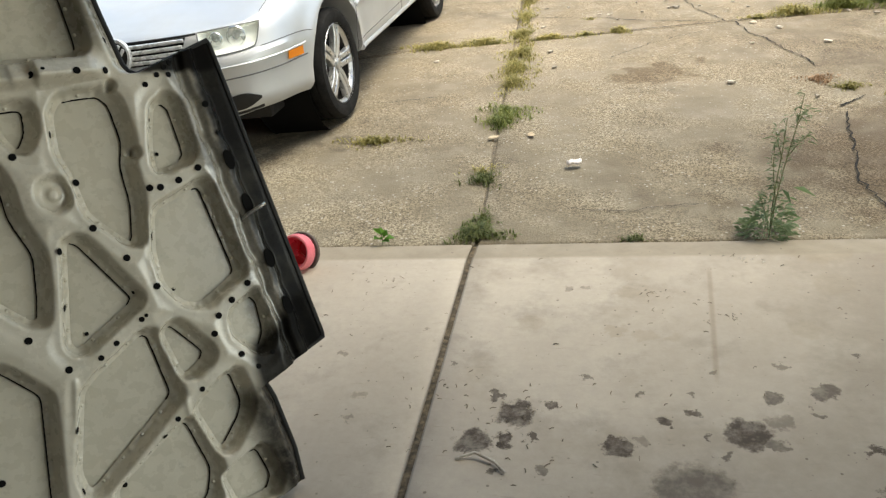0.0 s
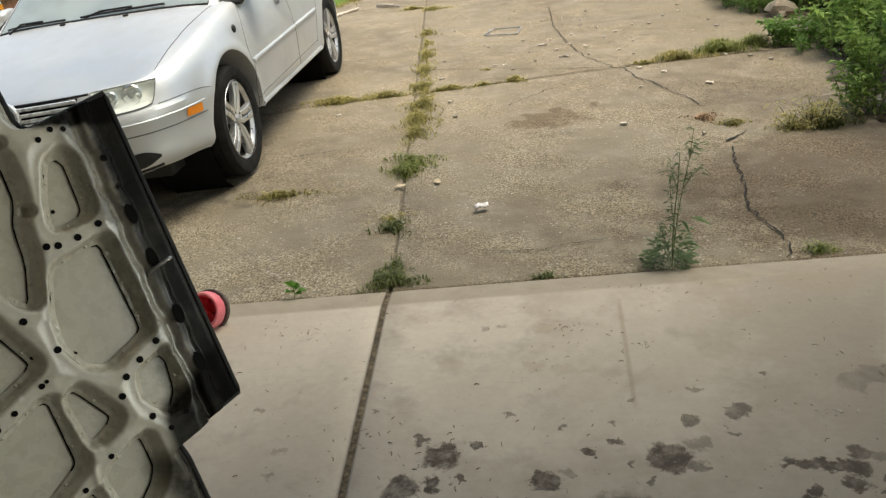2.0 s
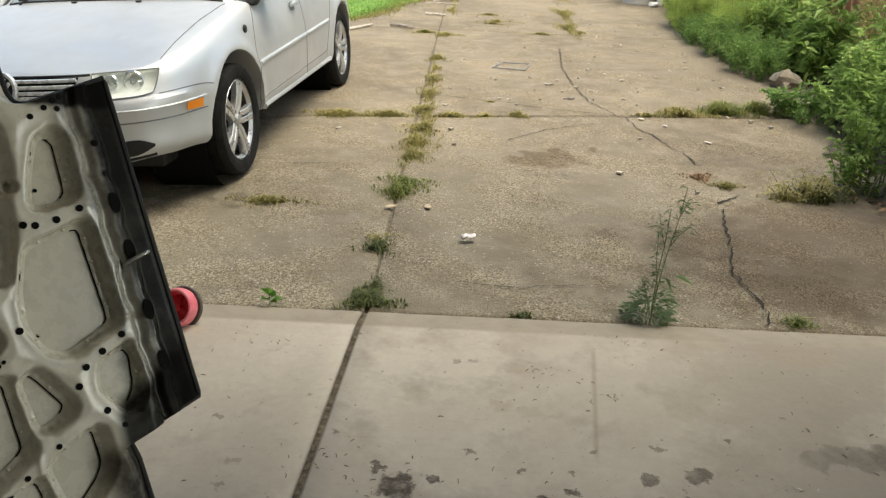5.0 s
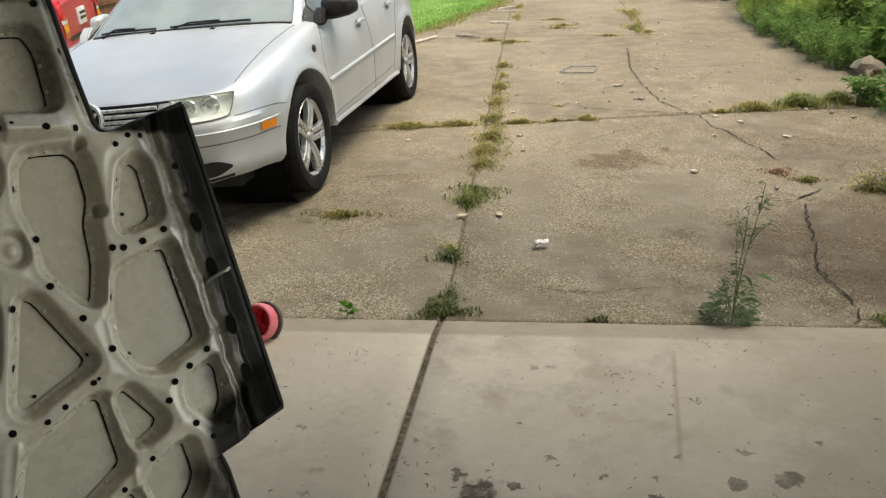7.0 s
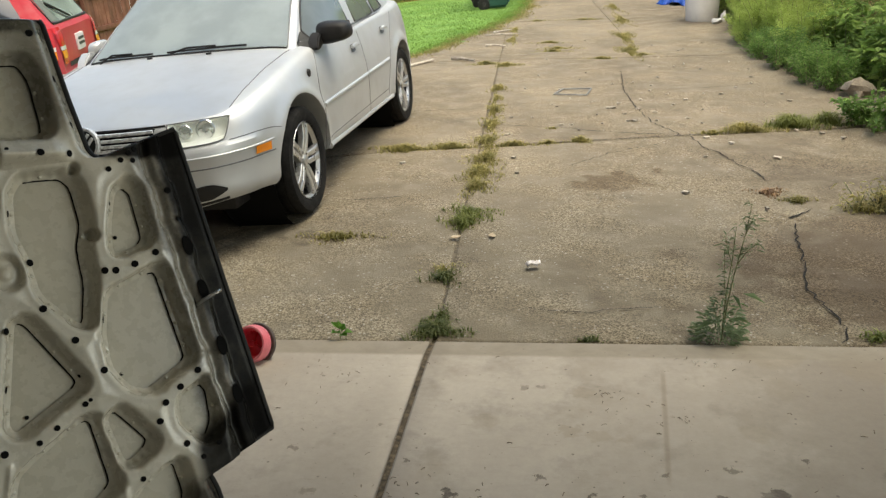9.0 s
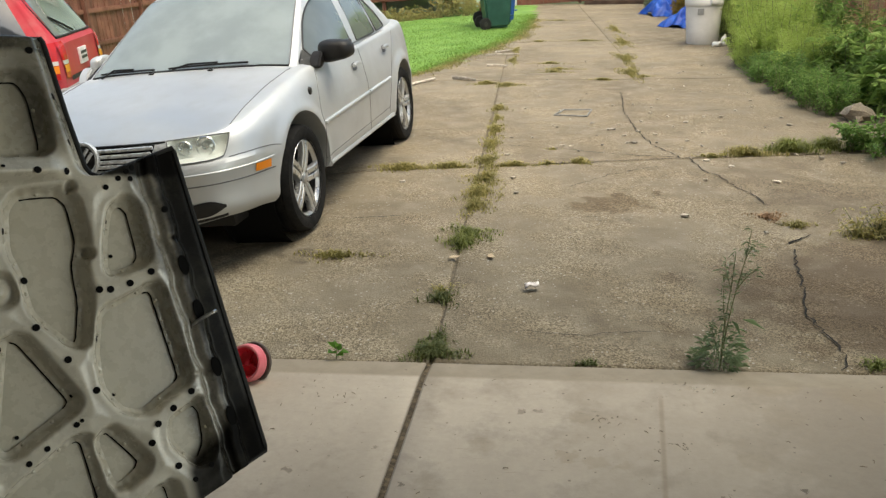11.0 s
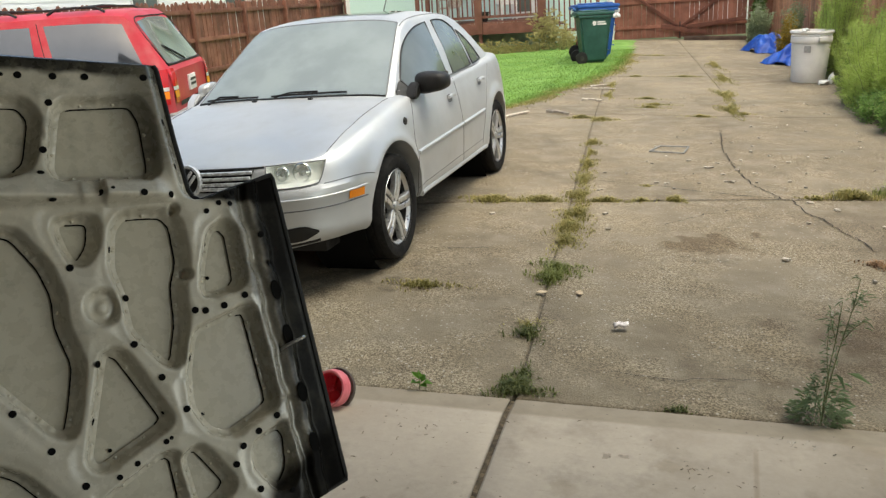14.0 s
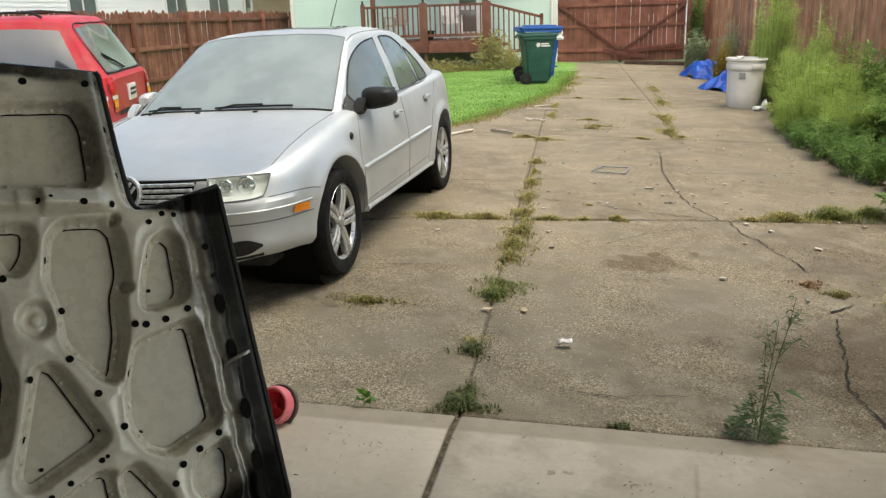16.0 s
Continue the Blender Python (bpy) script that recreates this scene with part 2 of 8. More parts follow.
def garage_concrete():
    """Trowelled slab: warm grey, mottled, with oil spots, rust and dust."""
    n = Nodes("garage_concrete", 0.72, spec=0.3)
    p = n.place()
    broad = n.noise(p, 1.3, 6, 0.6)
    col = n.mix(n.ramp(broad, 0.3, 0.7), (0.35, 0.296, 0.238), (0.452, 0.39, 0.318))
    col = n.mix(n.ramp(n.noise(p, 5, 6, 0.7), 0.48, 0.72, 0, 0.6), col, (0.25, 0.212, 0.17))
    col = n.mix(n.ramp(n.noise(p, 2.3, 6, 0.62), 0.5, 0.7, 0, 0.5), col, (0.27, 0.22, 0.165))
    # darker towards the right: brown grime plus shade put into the colour
    right_shade_grime = n.math("MULTIPLY", n.ramp(n.add("SeparateXYZ", Vector=p).outputs[0], 0.35, 1.6, 0, 0.92), n.ramp(n.noise(p, 1.9, 6, 0.65), 0.2, 0.55))
    col = n.mix(right_shade_grime, col, (0.235, 0.193, 0.149))
    wob = n.add("TexNoise", Vector=p, Scale=20.0, Detail=8.0, Roughness=0.68).outputs["Color"]
    k = n.add("VectorMath", i0=wob, i1=(0.12, 0.12, 0.0))
    k.operation = "MULTIPLY"
    warped = n.add("VectorMath", i0=p, i1=k.outputs[0])
    mark = None
    oil = n.ramp(n.noise(p, 26, 8, 0.7), 0.3, 0.6, 0.55, 1)

    def spot(x, y, r, hard):
        s = n.add("VectorMath", i0=warped.outputs[0], i1=(x + 0.06, y + 0.06, 0.031))
        s.operation = "SUBTRACT"
        ln = n.add("VectorMath", i0=s.outputs[0])
        ln.operation = "LENGTH"
        return n.ramp(ln.outputs["Value"], r * 0.72, r * 1.12, hard, 0)
    for x, y, r, a in ((0.21, -1.02, 0.055, 0.75), (0.3, -0.99, 0.026, 0.8), (0.1, -1.13, 0.05, 0.85), (0.19, -1.12, 0.03, 0.8), (0.255, -1.11, 0.018, 0.6),
                       (0.47, -1.14, 0.036, 0.8), (0.6, -1.04, 0.022, 0.75), (0.675, -1.01, 0.016, 0.6), (0.54, -0.93, 0.015, 0.6), (0.8, -1.08, 0.062, 0.75),
                       (0.89, -1.04, 0.036, 0.35), (0.865, -1.12, 0.026, 0.5), (0.89, -0.94, 0.028, 0.55), (1.03, -0.91, 0.035, 0.55),
                       (0.15, -0.945, 0.022, 0.6), (0.28, -1.23, 0.022, 0.5), (0.16, -1.235, 0.014, 0.6), (0.64, -1.29, 0.1, 0.5), (-0.25, -0.95, 0.018, 0.25), (0.02, -0.8, 0.012, 0.4), (0.4, -0.86, 0.011, 0.5), (0.75, -0.82, 0.012, 0.45), (0.95, -0.8, 0.015, 0.4), (1.15, -0.75, 0.012, 0.5), (0.35, -0.38, 0.02, 0.3), (0.42, -0.36, 0.014, 0.3), (-0.1, -0.62, 0.012, 0.35), (-0.35, -0.75, 0.014, 0.35), (0.68, -0.92, 0.012, 0.5), (0.98, -1.0, 0.014, 0.5), (0.73, -1.17, 0.014, 0.5),
                       (-0.26, -1.05, 0.018, 0.35), (0.53, -1.12, 0.02, 0.3), (0.7, -1.1, 0.01, 0.7), (1.085, -1.135, 0.022, 0.7), (1.125, -1.142, 0.024, 0.7), (1.165, -1.15, 0.024, 0.7), (1.2, -1.16, 0.026, 0.7), (1.27, -1.11, 0.03, 0.6), (1.238, -1.165, 0.035, 0.7), (1.212, -1.225, 0.03, 0.7),
                       (1.108, -1.23, 0.022, 0.7), (1.096, -1.28, 0.034, 0.7), (1.06, -1.325, 0.034, 0.7), (1.292, -1.215, 0.014, 0.65), (1.256, -1.265, 0.016, 0.65), (1.218, -1.32, 0.014, 0.65), (1.333, -1.207, 0.015, 0.65), (1.346, -1.25, 0.018, 0.65), (1.33, -1.293, 0.014, 0.65),
                       (1.31, -1.135, 0.03, 0.35), (1.36, -1.143, 0.03, 0.3), (1.41, -1.155, 0.03, 0.3), (1.38, -0.815, 0.05, 0.25), (1.455, -0.79, 0.05, 0.3), (1.53, -0.8, 0.06, 0.35), (1.62, -0.8, 0.08, 0.45), (0.42, -1.45, 0.12, 0.4)):
        one = spot(x, y, r, min(1.0, a * 1.45))
        mark = one if mark is None else n.math("MAXIMUM", mark, one)
    col = n.mix(n.math("MULTIPLY", mark, oil), col, (0.055, 0.038, 0.023))
    for x, y, r, a in ((0.5, -0.62, 0.035, 0.3), (0.58, -0.65, 0.04, 0.25), (0.66, -0.66, 0.03, 0.2), (0.23, -0.58, 0.05, 0.2), (0.55, -0.4, 0.04, 0.25), (1.05, -0.62, 0.05, 0.2), (1.2, -0.35, 0.07, 0.15), (1.22, -0.1, 0.12, 0.4), (1.55, -0.16, 0.16, 0.3)):
        col = n.mix(spot(x, y, r, a), col, (0.25, 0.195, 0.128))
    # one long scrape
    sp = n.add("SeparateXYZ", Vector=p)
    line = n.math("ABSOLUTE", n.math("SUBTRACT", sp.outputs[0], n.math("ADD", 0.86, n.math("MULTIPLY", sp.outputs[1], 0.12))))
    along = n.math("MULTIPLY", n.ramp(sp.outputs[1], -0.9, -0.8), n.ramp(sp.outputs[1], -0.3, -0.2, 1, 0))
    col = n.mix(n.math("MULTIPLY", n.ramp(line, 0.002, 0.012, 0.42, 0), along), col, (0.2, 0.15, 0.105))
    # grime gathered on the sloping edge
    edge = n.ramp(sp.outputs[1], -0.165, -0.135, 0, 0.88)
    col = n.mix(edge, col, n.mix(n.noise(p, 14, 5), (0.19, 0.153, 0.108), (0.325, 0.275, 0.21)))
    col = n.mix(1.0, col, n.ramp(n.noise(p, 34, 6, 0.75), 0.25, 0.75, 0.95, 1.05), "MULTIPLY")
    scuff = n.add("Mapping", Vector=p, Scale=(3.0, 22.0, 1.0), Rotation=(0, 0, 0.7))
    col = n.mix(n.ramp(n.noise(scuff.outputs[0], 3, 6, 0.7), 0.6, 0.72, 0, 0.4), col, (0.2, 0.165, 0.125))
    for scale, thin in ((60.0, 0.972), (110.0, 0.975)):
        grit = n.add("TexVoronoi", Vector=p, Scale=scale)
        few = n.add("SeparateColor", Color=grit.outputs["Color"]).outputs[0]
        col = n.mix(n.math("MULTIPLY", n.ramp(few, thin, thin + 0.02), n.ramp(grit.outputs["Distance"], 0.15, 0.3, 0.75, 0)), col, (0.1, 0.078, 0.055))
    specks = n.add("TexVoronoi", Vector=p, Scale=26.0)
    rare = n.add("SeparateColor", Color=specks.outputs["Color"]).outputs[0]
    col = n.mix(n.math("MULTIPLY", n.ramp(rare, 0.9, 0.94), n.ramp(specks.outputs["Distance"], 0.08, 0.16, 0.7, 0)), col, (0.13, 0.1, 0.075))
    return n.out(col, n.ramp(mark, 0, 1, 0.76, 0.66), n.noise(p, 90, 4), 0.12, 0.003)


def car_paint(name, tone, flake=0.6, rough=0.32, spec=0.5, coat=0.2):
    n = Nodes(name, rough, flake, spec, coat)
    p = n.place(False)
    col = n.mix(n.ramp(n.noise(p, 2.0, 3), 0.3, 0.7), tuple(c * 0.96 for c in tone), tuple(min(1, c * 1.03) for c in tone))
    dust = n.ramp(n.noise(p, 6, 3, 0.6), 0.4, 0.8, 0, 0.16)
    return n.out(n.mix(dust, col, (0.42, 0.39, 0.34)), n.ramp(n.noise(p, 3, 4), 0.3, 0.7, rough - 0.06, rough + 0.1))


def hood_primer(name, dark, light):
    """Faded factory paint on pressed steel, scuffed, with black overspray along the nose."""
    n = Nodes(name, 0.5, 0.0, 0.45, 0.22)
    n.b.inputs["Coat Roughness"].default_value = 0.2
    p = n.place(False)
    col = n.mix(n.ramp(n.noise(p, 5, 6, 0.65), 0.3, 0.7), dark, light)
    col = n.mix(n.ramp(n.noise(p, 24, 5, 0.7), 0.58, 0.75, 0, 0.35), col, tuple(c * 0.55 for c in dark))
    x = n.add("SeparateXYZ", Vector=p)
    tilt = n.math("ADD", x.outputs[0], n.math("SUBTRACT", n.math("MULTIPLY", x.outputs[1], 0.061), 0.1665))
    ragged = n.math("ADD", tilt, n.math("MULTIPLY", n.noise(p, 12, 5), 0.03))
    black = (0.007, 0.0067, 0.0065)
    mottle = n.ramp(n.noise(p, 26, 5, 0.7), 0.35, 0.65)
    col = n.mix(n.ramp(ragged, -0.15, -0.1, 0, 0.75), col, n.mix(mottle, (0.05, 0.047, 0.04), (0.2, 0.185, 0.155)))
    col = n.mix(n.ramp(ragged, -0.068, -0.046, 0, 0.98), col, black)
    top = n.math("ADD", n.math("ADD", x.outputs[1], n.math("MULTIPLY", x.outputs[0], 0.137)), n.math("MULTIPLY", n.noise(p, 14, 4), 0.03))
    col = n.mix(n.ramp(top, 0.55, 0.566, 0, 0.97), col, black)
    wing = n.math("MULTIPLY", n.ramp(ragged, -0.36, -0.26, 0, 0.6), n.ramp(x.outputs[1], 0.3, 0.4))
    col = n.mix(wing, col, n.mix(mottle, (0.02, 0.019, 0.017), (0.08, 0.073, 0.06)))
    nick = n.math("MULTIPLY", n.ramp(x.outputs[0], -0.05, -0.02), n.ramp(n.math("ADD", x.outputs[1], n.math("ADD", n.math("MULTIPLY", x.outputs[0], 0.1), n.math("MULTIPLY", n.noise(p, 20, 4), 0.02))), 0.262, 0.276, 0, 0.97))
    tip = n.math("MULTIPLY", n.ramp(x.outputs[0], -0.02, 0.012), n.ramp(n.math("ADD", x.outputs[1], n.math("MULTIPLY", x.outputs[0], -0.6)), -0.44, -0.39, 0.97, 0))
    col = n.mix(tip, col, black)
    soil = n.math("MULTIPLY", n.ramp(x.outputs[1], 0.22, 0.5, 0.1, 0.55), n.ramp(n.noise(p, 11, 6, 0.7), 0.45, 0.7))
    col = n.mix(soil, col, (0.2, 0.19, 0.145))
    col = n.mix(nick, col, black)
    low = n.math("MULTIPLY", n.ramp(ragged, -0.285, -0.2, 0, 0.93), n.ramp(x.outputs[1], -0.53, -0.47, 1, 0))
    col = n.mix(low, col, n.mix(mottle, black, (0.07, 0.062, 0.05)))
    matt = n.math("SUBTRACT", 1.0, n.math("MULTIPLY", n.math("MAXIMUM", n.math("MAXIMUM", tip, nick), low), 0.92))
    n.t.links.new(n.math("MULTIPLY", n.ramp(ragged, -0.062, -0.04, 0.55, 0.06), matt), n.b.inputs["Specular IOR Level"])
    n.t.links.new(n.math("MULTIPLY", n.ramp(ragged, -0.07, -0.045, 0.22, 0.0), matt), n.b.inputs["Coat Weight"])
    return n.out(col, n.ramp(n.noise(p, 30, 4), 0.3, 0.7, 0.2, 0.36), n.noise(p, 140, 4), 0.14, 0.002)


def leaf_material(name, dark, light, rough=0.5):
    n = Nodes(name, rough, spec=0.3)
    rnd = n.add("NewGeometry").outputs["Random Per Island"]
    col = n.mix(rnd, dark, light)
    n.b.inputs["Subsurface Weight"].default_value = 0.0
    col = n.mix(n.ramp(n.noise(n.place(), 3, 3), 0.35, 0.7, 0, 0.5), col, tuple(c * 0.6 for c in dark))
    trans = n.add("BsdfTranslucent", Color=col)
    shader = n.add("MixShader", i0=0.45, i1=n.b.outputs[0], i2=trans.outputs[0])
    n.t.links.new(shader.outputs[0], n.t.nodes["Material Output"].inputs[0])
    return n.out(col)


M = dict(
    drive=drive_concrete(), slab=garage_concrete(),
    soil=surface("soil", (0.045, 0.035, 0.024), (0.1, 0.08, 0.055), 6, 0.95, amount=0.5, bump=0.6, fine=45),
    gap_dark=surface("dark_joint_soil", (0.1, 0.082, 0.058), (0.19, 0.157, 0.112), 20, 0.95, amount=0.5, bump=0.5),
    gap=surface("joint_dirt", (0.05, 0.037, 0.023), (0.17, 0.128, 0.078), 45, 0.95, amount=0.5, bump=0.5),
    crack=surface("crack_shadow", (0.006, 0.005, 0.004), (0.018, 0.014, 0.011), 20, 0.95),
    yard=surface("rough_grass_ground", (0.045, 0.065, 0.018), (0.11, 0.12, 0.05), 1.5, 0.95, amount=0.5, bump=0.6, fine=30),
    lawn=surface("mown_lawn", (0.1, 0.22, 0.03), (0.19, 0.34, 0.075), 1.1, 0.9, amount=0.45, bump=0.6, fine=55, depth=0.02),
    bounce_ground=surface("pale_bounce_ground", (0.27, 0.225, 0.165), (0.38, 0.33, 0.255), 1.2, 0.95, amount=0.4, bump=0.5),
    wall=surface("unseen_wall_board", (0.06, 0.052, 0.042), (0.1, 0.087, 0.07), 1.5, 0.85),
    ceiling=surface("unseen_ceiling_board", (0.24, 0.22, 0.19), (0.32, 0.3, 0.26), 1.0, 0.9),
    stain_wood=surface("red_brown_stained_wood", (0.15, 0.057, 0.037), (0.235, 0.098, 0.066), 3, 0.8, fine=90, amount=0.3, vary=0.22, bump=0.3),
    deck_wood=surface("red_stained_deck_wood", (0.13, 0.05, 0.032), (0.2, 0.085, 0.06), 4, 0.7, fine=90, amount=0.3, vary=0.12),
    tan_wood=surface("tan_weathered_fence_wood", (0.4, 0.19, 0.115), (0.58, 0.31, 0.2), 3, 0.8, fine=90, amount=0.3, vary=0.25, bump=0.3),
    dark_wood=surface("weathered_dark_wood", (0.045, 0.028, 0.02), (0.09, 0.06, 0.045), 4, 0.9),
    mint=surface("mint_vinyl_siding", (0.545, 0.715, 0.655), (0.605, 0.765, 0.71), 0.8, 0.55, amount=0.06, bump=0.05),
    white_siding=surface("white_vinyl_siding", (0.86, 0.875, 0.875), (0.9, 0.91, 0.9), 0.7, 0.5, amount=0.05, bump=0.05),
    tan_siding=surface("tan_siding", (0.36, 0.29, 0.19), (0.43, 0.35, 0.24), 0.7, 0.7, amount=0.08),
    trim=surface("white_trim_paint", (0.7, 0.7, 0.68), (0.8, 0.8, 0.78), 3, 0.45, amount=0.06, bump=0.05),
    shingle=surface("grey_roof_shingle", (0.09, 0.09, 0.095), (0.17, 0.17, 0.175), 2, 0.95, amount=0.4, fine=12, bump=0.4),
    silver=car_paint("silver_car_paint", (0.555, 0.57, 0.58), 0.52, 0.42, 0.5, 0.0),
    red=car_paint("red_car_paint", (0.44, 0.03, 0.045), 0.0, 0.36, 0.2, 0.0),
    dark_glass=Nodes("dark_tinted_glass", 0.03, spec=0.6).out((0.012, 0.014, 0.015)),
    plastic=surface("black_plastic", (0.009, 0.009, 0.009), (0.02, 0.019, 0.018), 8, 0.5, spec=0.3, fine=200, amount=0.2, world_space=False),
    rubber=surface("tyre_rubber", (0.008, 0.008, 0.008), (0.018, 0.017, 0.016), 8, 0.85, spec=0.15, fine=80, amount=0.25, world_space=False),
    alloy=surface("cast_alloy", (0.5, 0.5, 0.5), (0.62, 0.62, 0.61), 12, 0.36, 0.75, world_space=False, amount=0.08, bump=0.03),
    chrome=Nodes("bright_chrome", 0.1, 1.0).out((0.75, 0.75, 0.76)),
    dark_metal=surface("dark_metal", (0.03, 0.03, 0.03), (0.06, 0.058, 0.055), 10, 0.5, 0.6, world_space=False),
    steel=surface("galvanised_steel", (0.4, 0.4, 0.4), (0.55, 0.55, 0.54), 20, 0.35, 0.9, world_space=False),
    amber=Nodes("amber_plastic", 0.15, spec=0.6).out((0.8, 0.24, 0.015)),
    red_lens=Nodes("red_lens_plastic", 0.15, spec=0.6).out((0.5, 0.012, 0.012)),
    clear_lens=Nodes("pale_lens_plastic", 0.15, spec=0.6).out((0.6, 0.58, 0.55)),
    cabin=surface("grey_car_interior", (0.06, 0.06, 0.058), (0.12, 0.12, 0.115), 6, 0.9),
    pink=surface("pink_toy_plastic", (0.6, 0.13, 0.16), (0.72, 0.22, 0.24), 6, 0.35, world_space=False, amount=0.08),
    hot_red=surface("red_toy_plastic", (0.6, 0.02, 0.045), (0.7, 0.045, 0.07), 6, 0.35, world_space=False, amount=0.08),
    hood_skin=hood_primer("hood_skin_paint", (0.49, 0.458, 0.372), (0.556, 0.521, 0.427)),
    hood_frame=hood_primer("hood_frame_paint", (0.505, 0.472, 0.387), (0.616, 0.576, 0.487)),
    black=Nodes("flat_near_black", 0.9, spec=0.1).out((0.006, 0.006, 0.006)),
    bin_green=surface("dark_green_plastic", (0.014, 0.062, 0.048), (0.026, 0.09, 0.07), 5, 0.42, amount=0.12),
    bin_blue=surface("blue_plastic", (0.01, 0.07, 0.28), (0.02, 0.11, 0.37), 5, 0.45, amount=0.1),
    can_grey=surface("pale_grey_plastic", (0.58, 0.57, 0.55), (0.68, 0.67, 0.65), 3, 0.5, amount=0.05),
    tarp=surface("blue_tarpaulin", (0.006, 0.05, 0.33), (0.014, 0.1, 0.48), 5, 0.5, amount=0.3, bump=0.4),
    white_plastic=surface("white_plastic", (0.62, 0.61, 0.58), (0.76, 0.75, 0.72), 6, 0.5, amount=0.1),
    paper=surface("crumpled_pale_paper", (0.6, 0.54, 0.52), (0.78, 0.72, 0.7), 30, 0.8),
    chip=surface("pale_wood_chips", (0.27, 0.235, 0.19), (0.55, 0.5, 0.43), 30, 0.85, vary=0.35),
    dead_leaf=surface("dead_leaf", (0.15, 0.085, 0.045), (0.32, 0.2, 0.11), 25, 0.8, vary=0.3),
    twig=surface("dry_twig", (0.1, 0.075, 0.05), (0.2, 0.15, 0.1), 30, 0.9),
    stem=surface("weed_stem", (0.13, 0.15, 0.07), (0.23, 0.24, 0.12), 30, 0.7),
    bark=surface("tree_bark", (0.05, 0.04, 0.03), (0.11, 0.09, 0.07), 10, 0.95, bump=0.5),
    stone=surface("field_stone", (0.2, 0.17, 0.13), (0.33, 0.29, 0.23), 6, 0.9, bump=0.4),
    leaf_green=leaf_material("leaf_green", (0.16, 0.28, 0.06), (0.4, 0.54, 0.17)),
    leaf_deep=leaf_material("leaf_deep_green", (0.1, 0.2, 0.045), (0.27, 0.42, 0.12)),
    leaf_feather=leaf_material("leaf_feathery", (0.36, 0.49, 0.11), (0.61, 0.71, 0.25)),
    leaf_fine=leaf_material("leaf_fine_bluegreen", (0.11, 0.215, 0.05), (0.3, 0.45, 0.14)),
    leaf_grey=leaf_material("leaf_grey_green", (0.17, 0.23, 0.12), (0.33, 0.4, 0.24)),
    leaf_pale=leaf_material("leaf_pale_sage", (0.25, 0.31, 0.17), (0.47, 0.53, 0.36)),
    leaf_yellow=leaf_material("leaf_yellow", (0.3, 0.21, 0.03), (0.5, 0.36, 0.07)),
    leaf_straw=leaf_material("dry_straw", (0.4, 0.36, 0.14), (0.66, 0.6, 0.3)),
    blade=leaf_material("grass_blade", (0.12, 0.15, 0.038), (0.31, 0.33, 0.1)),
    blade_dry=leaf_material("dry_grass_blade", (0.24, 0.22, 0.065), (0.47, 0.41, 0.165)),
    blade_lawn=leaf_material("mown_grass_blade", (0.17, 0.3, 0.05), (0.27, 0.42, 0.1)),
    leaf_fallen=surface("pale_fallen_leaf", (0.4, 0.3, 0.19), (0.56, 0.45, 0.31), 25, 0.8),
    blade_dark=leaf_material("dark_weed_blade", (0.08, 0.1, 0.032), (0.225, 0.24, 0.09)),
)

# ---- ground, drive and garage ----


def sheet(name, xs, ys, height, material, kind_label="", parent=None, smooth=True):
    X, Y = np.meshgrid(xs, ys)
    Z = height(X, Y)
    v = np.stack([X, Y, Z], -1).reshape(-1, 3)
    nx, ny = len(xs), len(ys)
    i = (np.arange(ny - 1)[:, None] * nx + np.arange(nx - 1)).ravel()
    return raw(name, v, np.stack([i, i + 1, i + nx + 1, i + nx], -1), material, parent, smooth)


xs = np.r_[-400, -150, -60, -30, -20, np.linspace(-14, 8, 60), 15, 30, 60, 150, 400]
ys = np.r_[0.0, 0.3, 0.7, 1.1, np.linspace(1.6, 30, 40), 45, 80, 150, 400, 1500]
ground = sheet("ground", xs, ys, lambda x, y: lie(x, y) - 0.035, M["yard"])
tagged(ground, "rough grassy ground running out past the drive", "ground", kind="structure")
# unseen ground round the garage, made pale to bounce light inside
ground_back = sheet("ground", [-400, -60, -4.3, 4.55, 60, 400], [-600, -60, -7, -0.17], lambda x, y: 0 * x - 0.035, M["bounce_ground"])
tagged(ground_back, "unseen pale ground round the garage, added to bounce light", "ground", kind="structure")

# sub-base under the drive, seen only in the joints
bed = sheet("driveway", np.linspace(-9, 3.6, 43), np.r_[0.004, 0.4, 0.8, 1.2, np.linspace(1.6, 22.4, 30)], lambda x, y: lie(x, y) - 0.012, M["gap_dark"])
tagged(bed, "old cracked concrete drive with weeds growing in its joints", "driveway", kind="structure")


def cross(base):
    """The line of a cross joint: the first runs a little askew."""
    return (lambda x: base + 0.165 * np.clip(x, -1.0, 3)) if base < 4 else (lambda x: base + 0.0 * x)


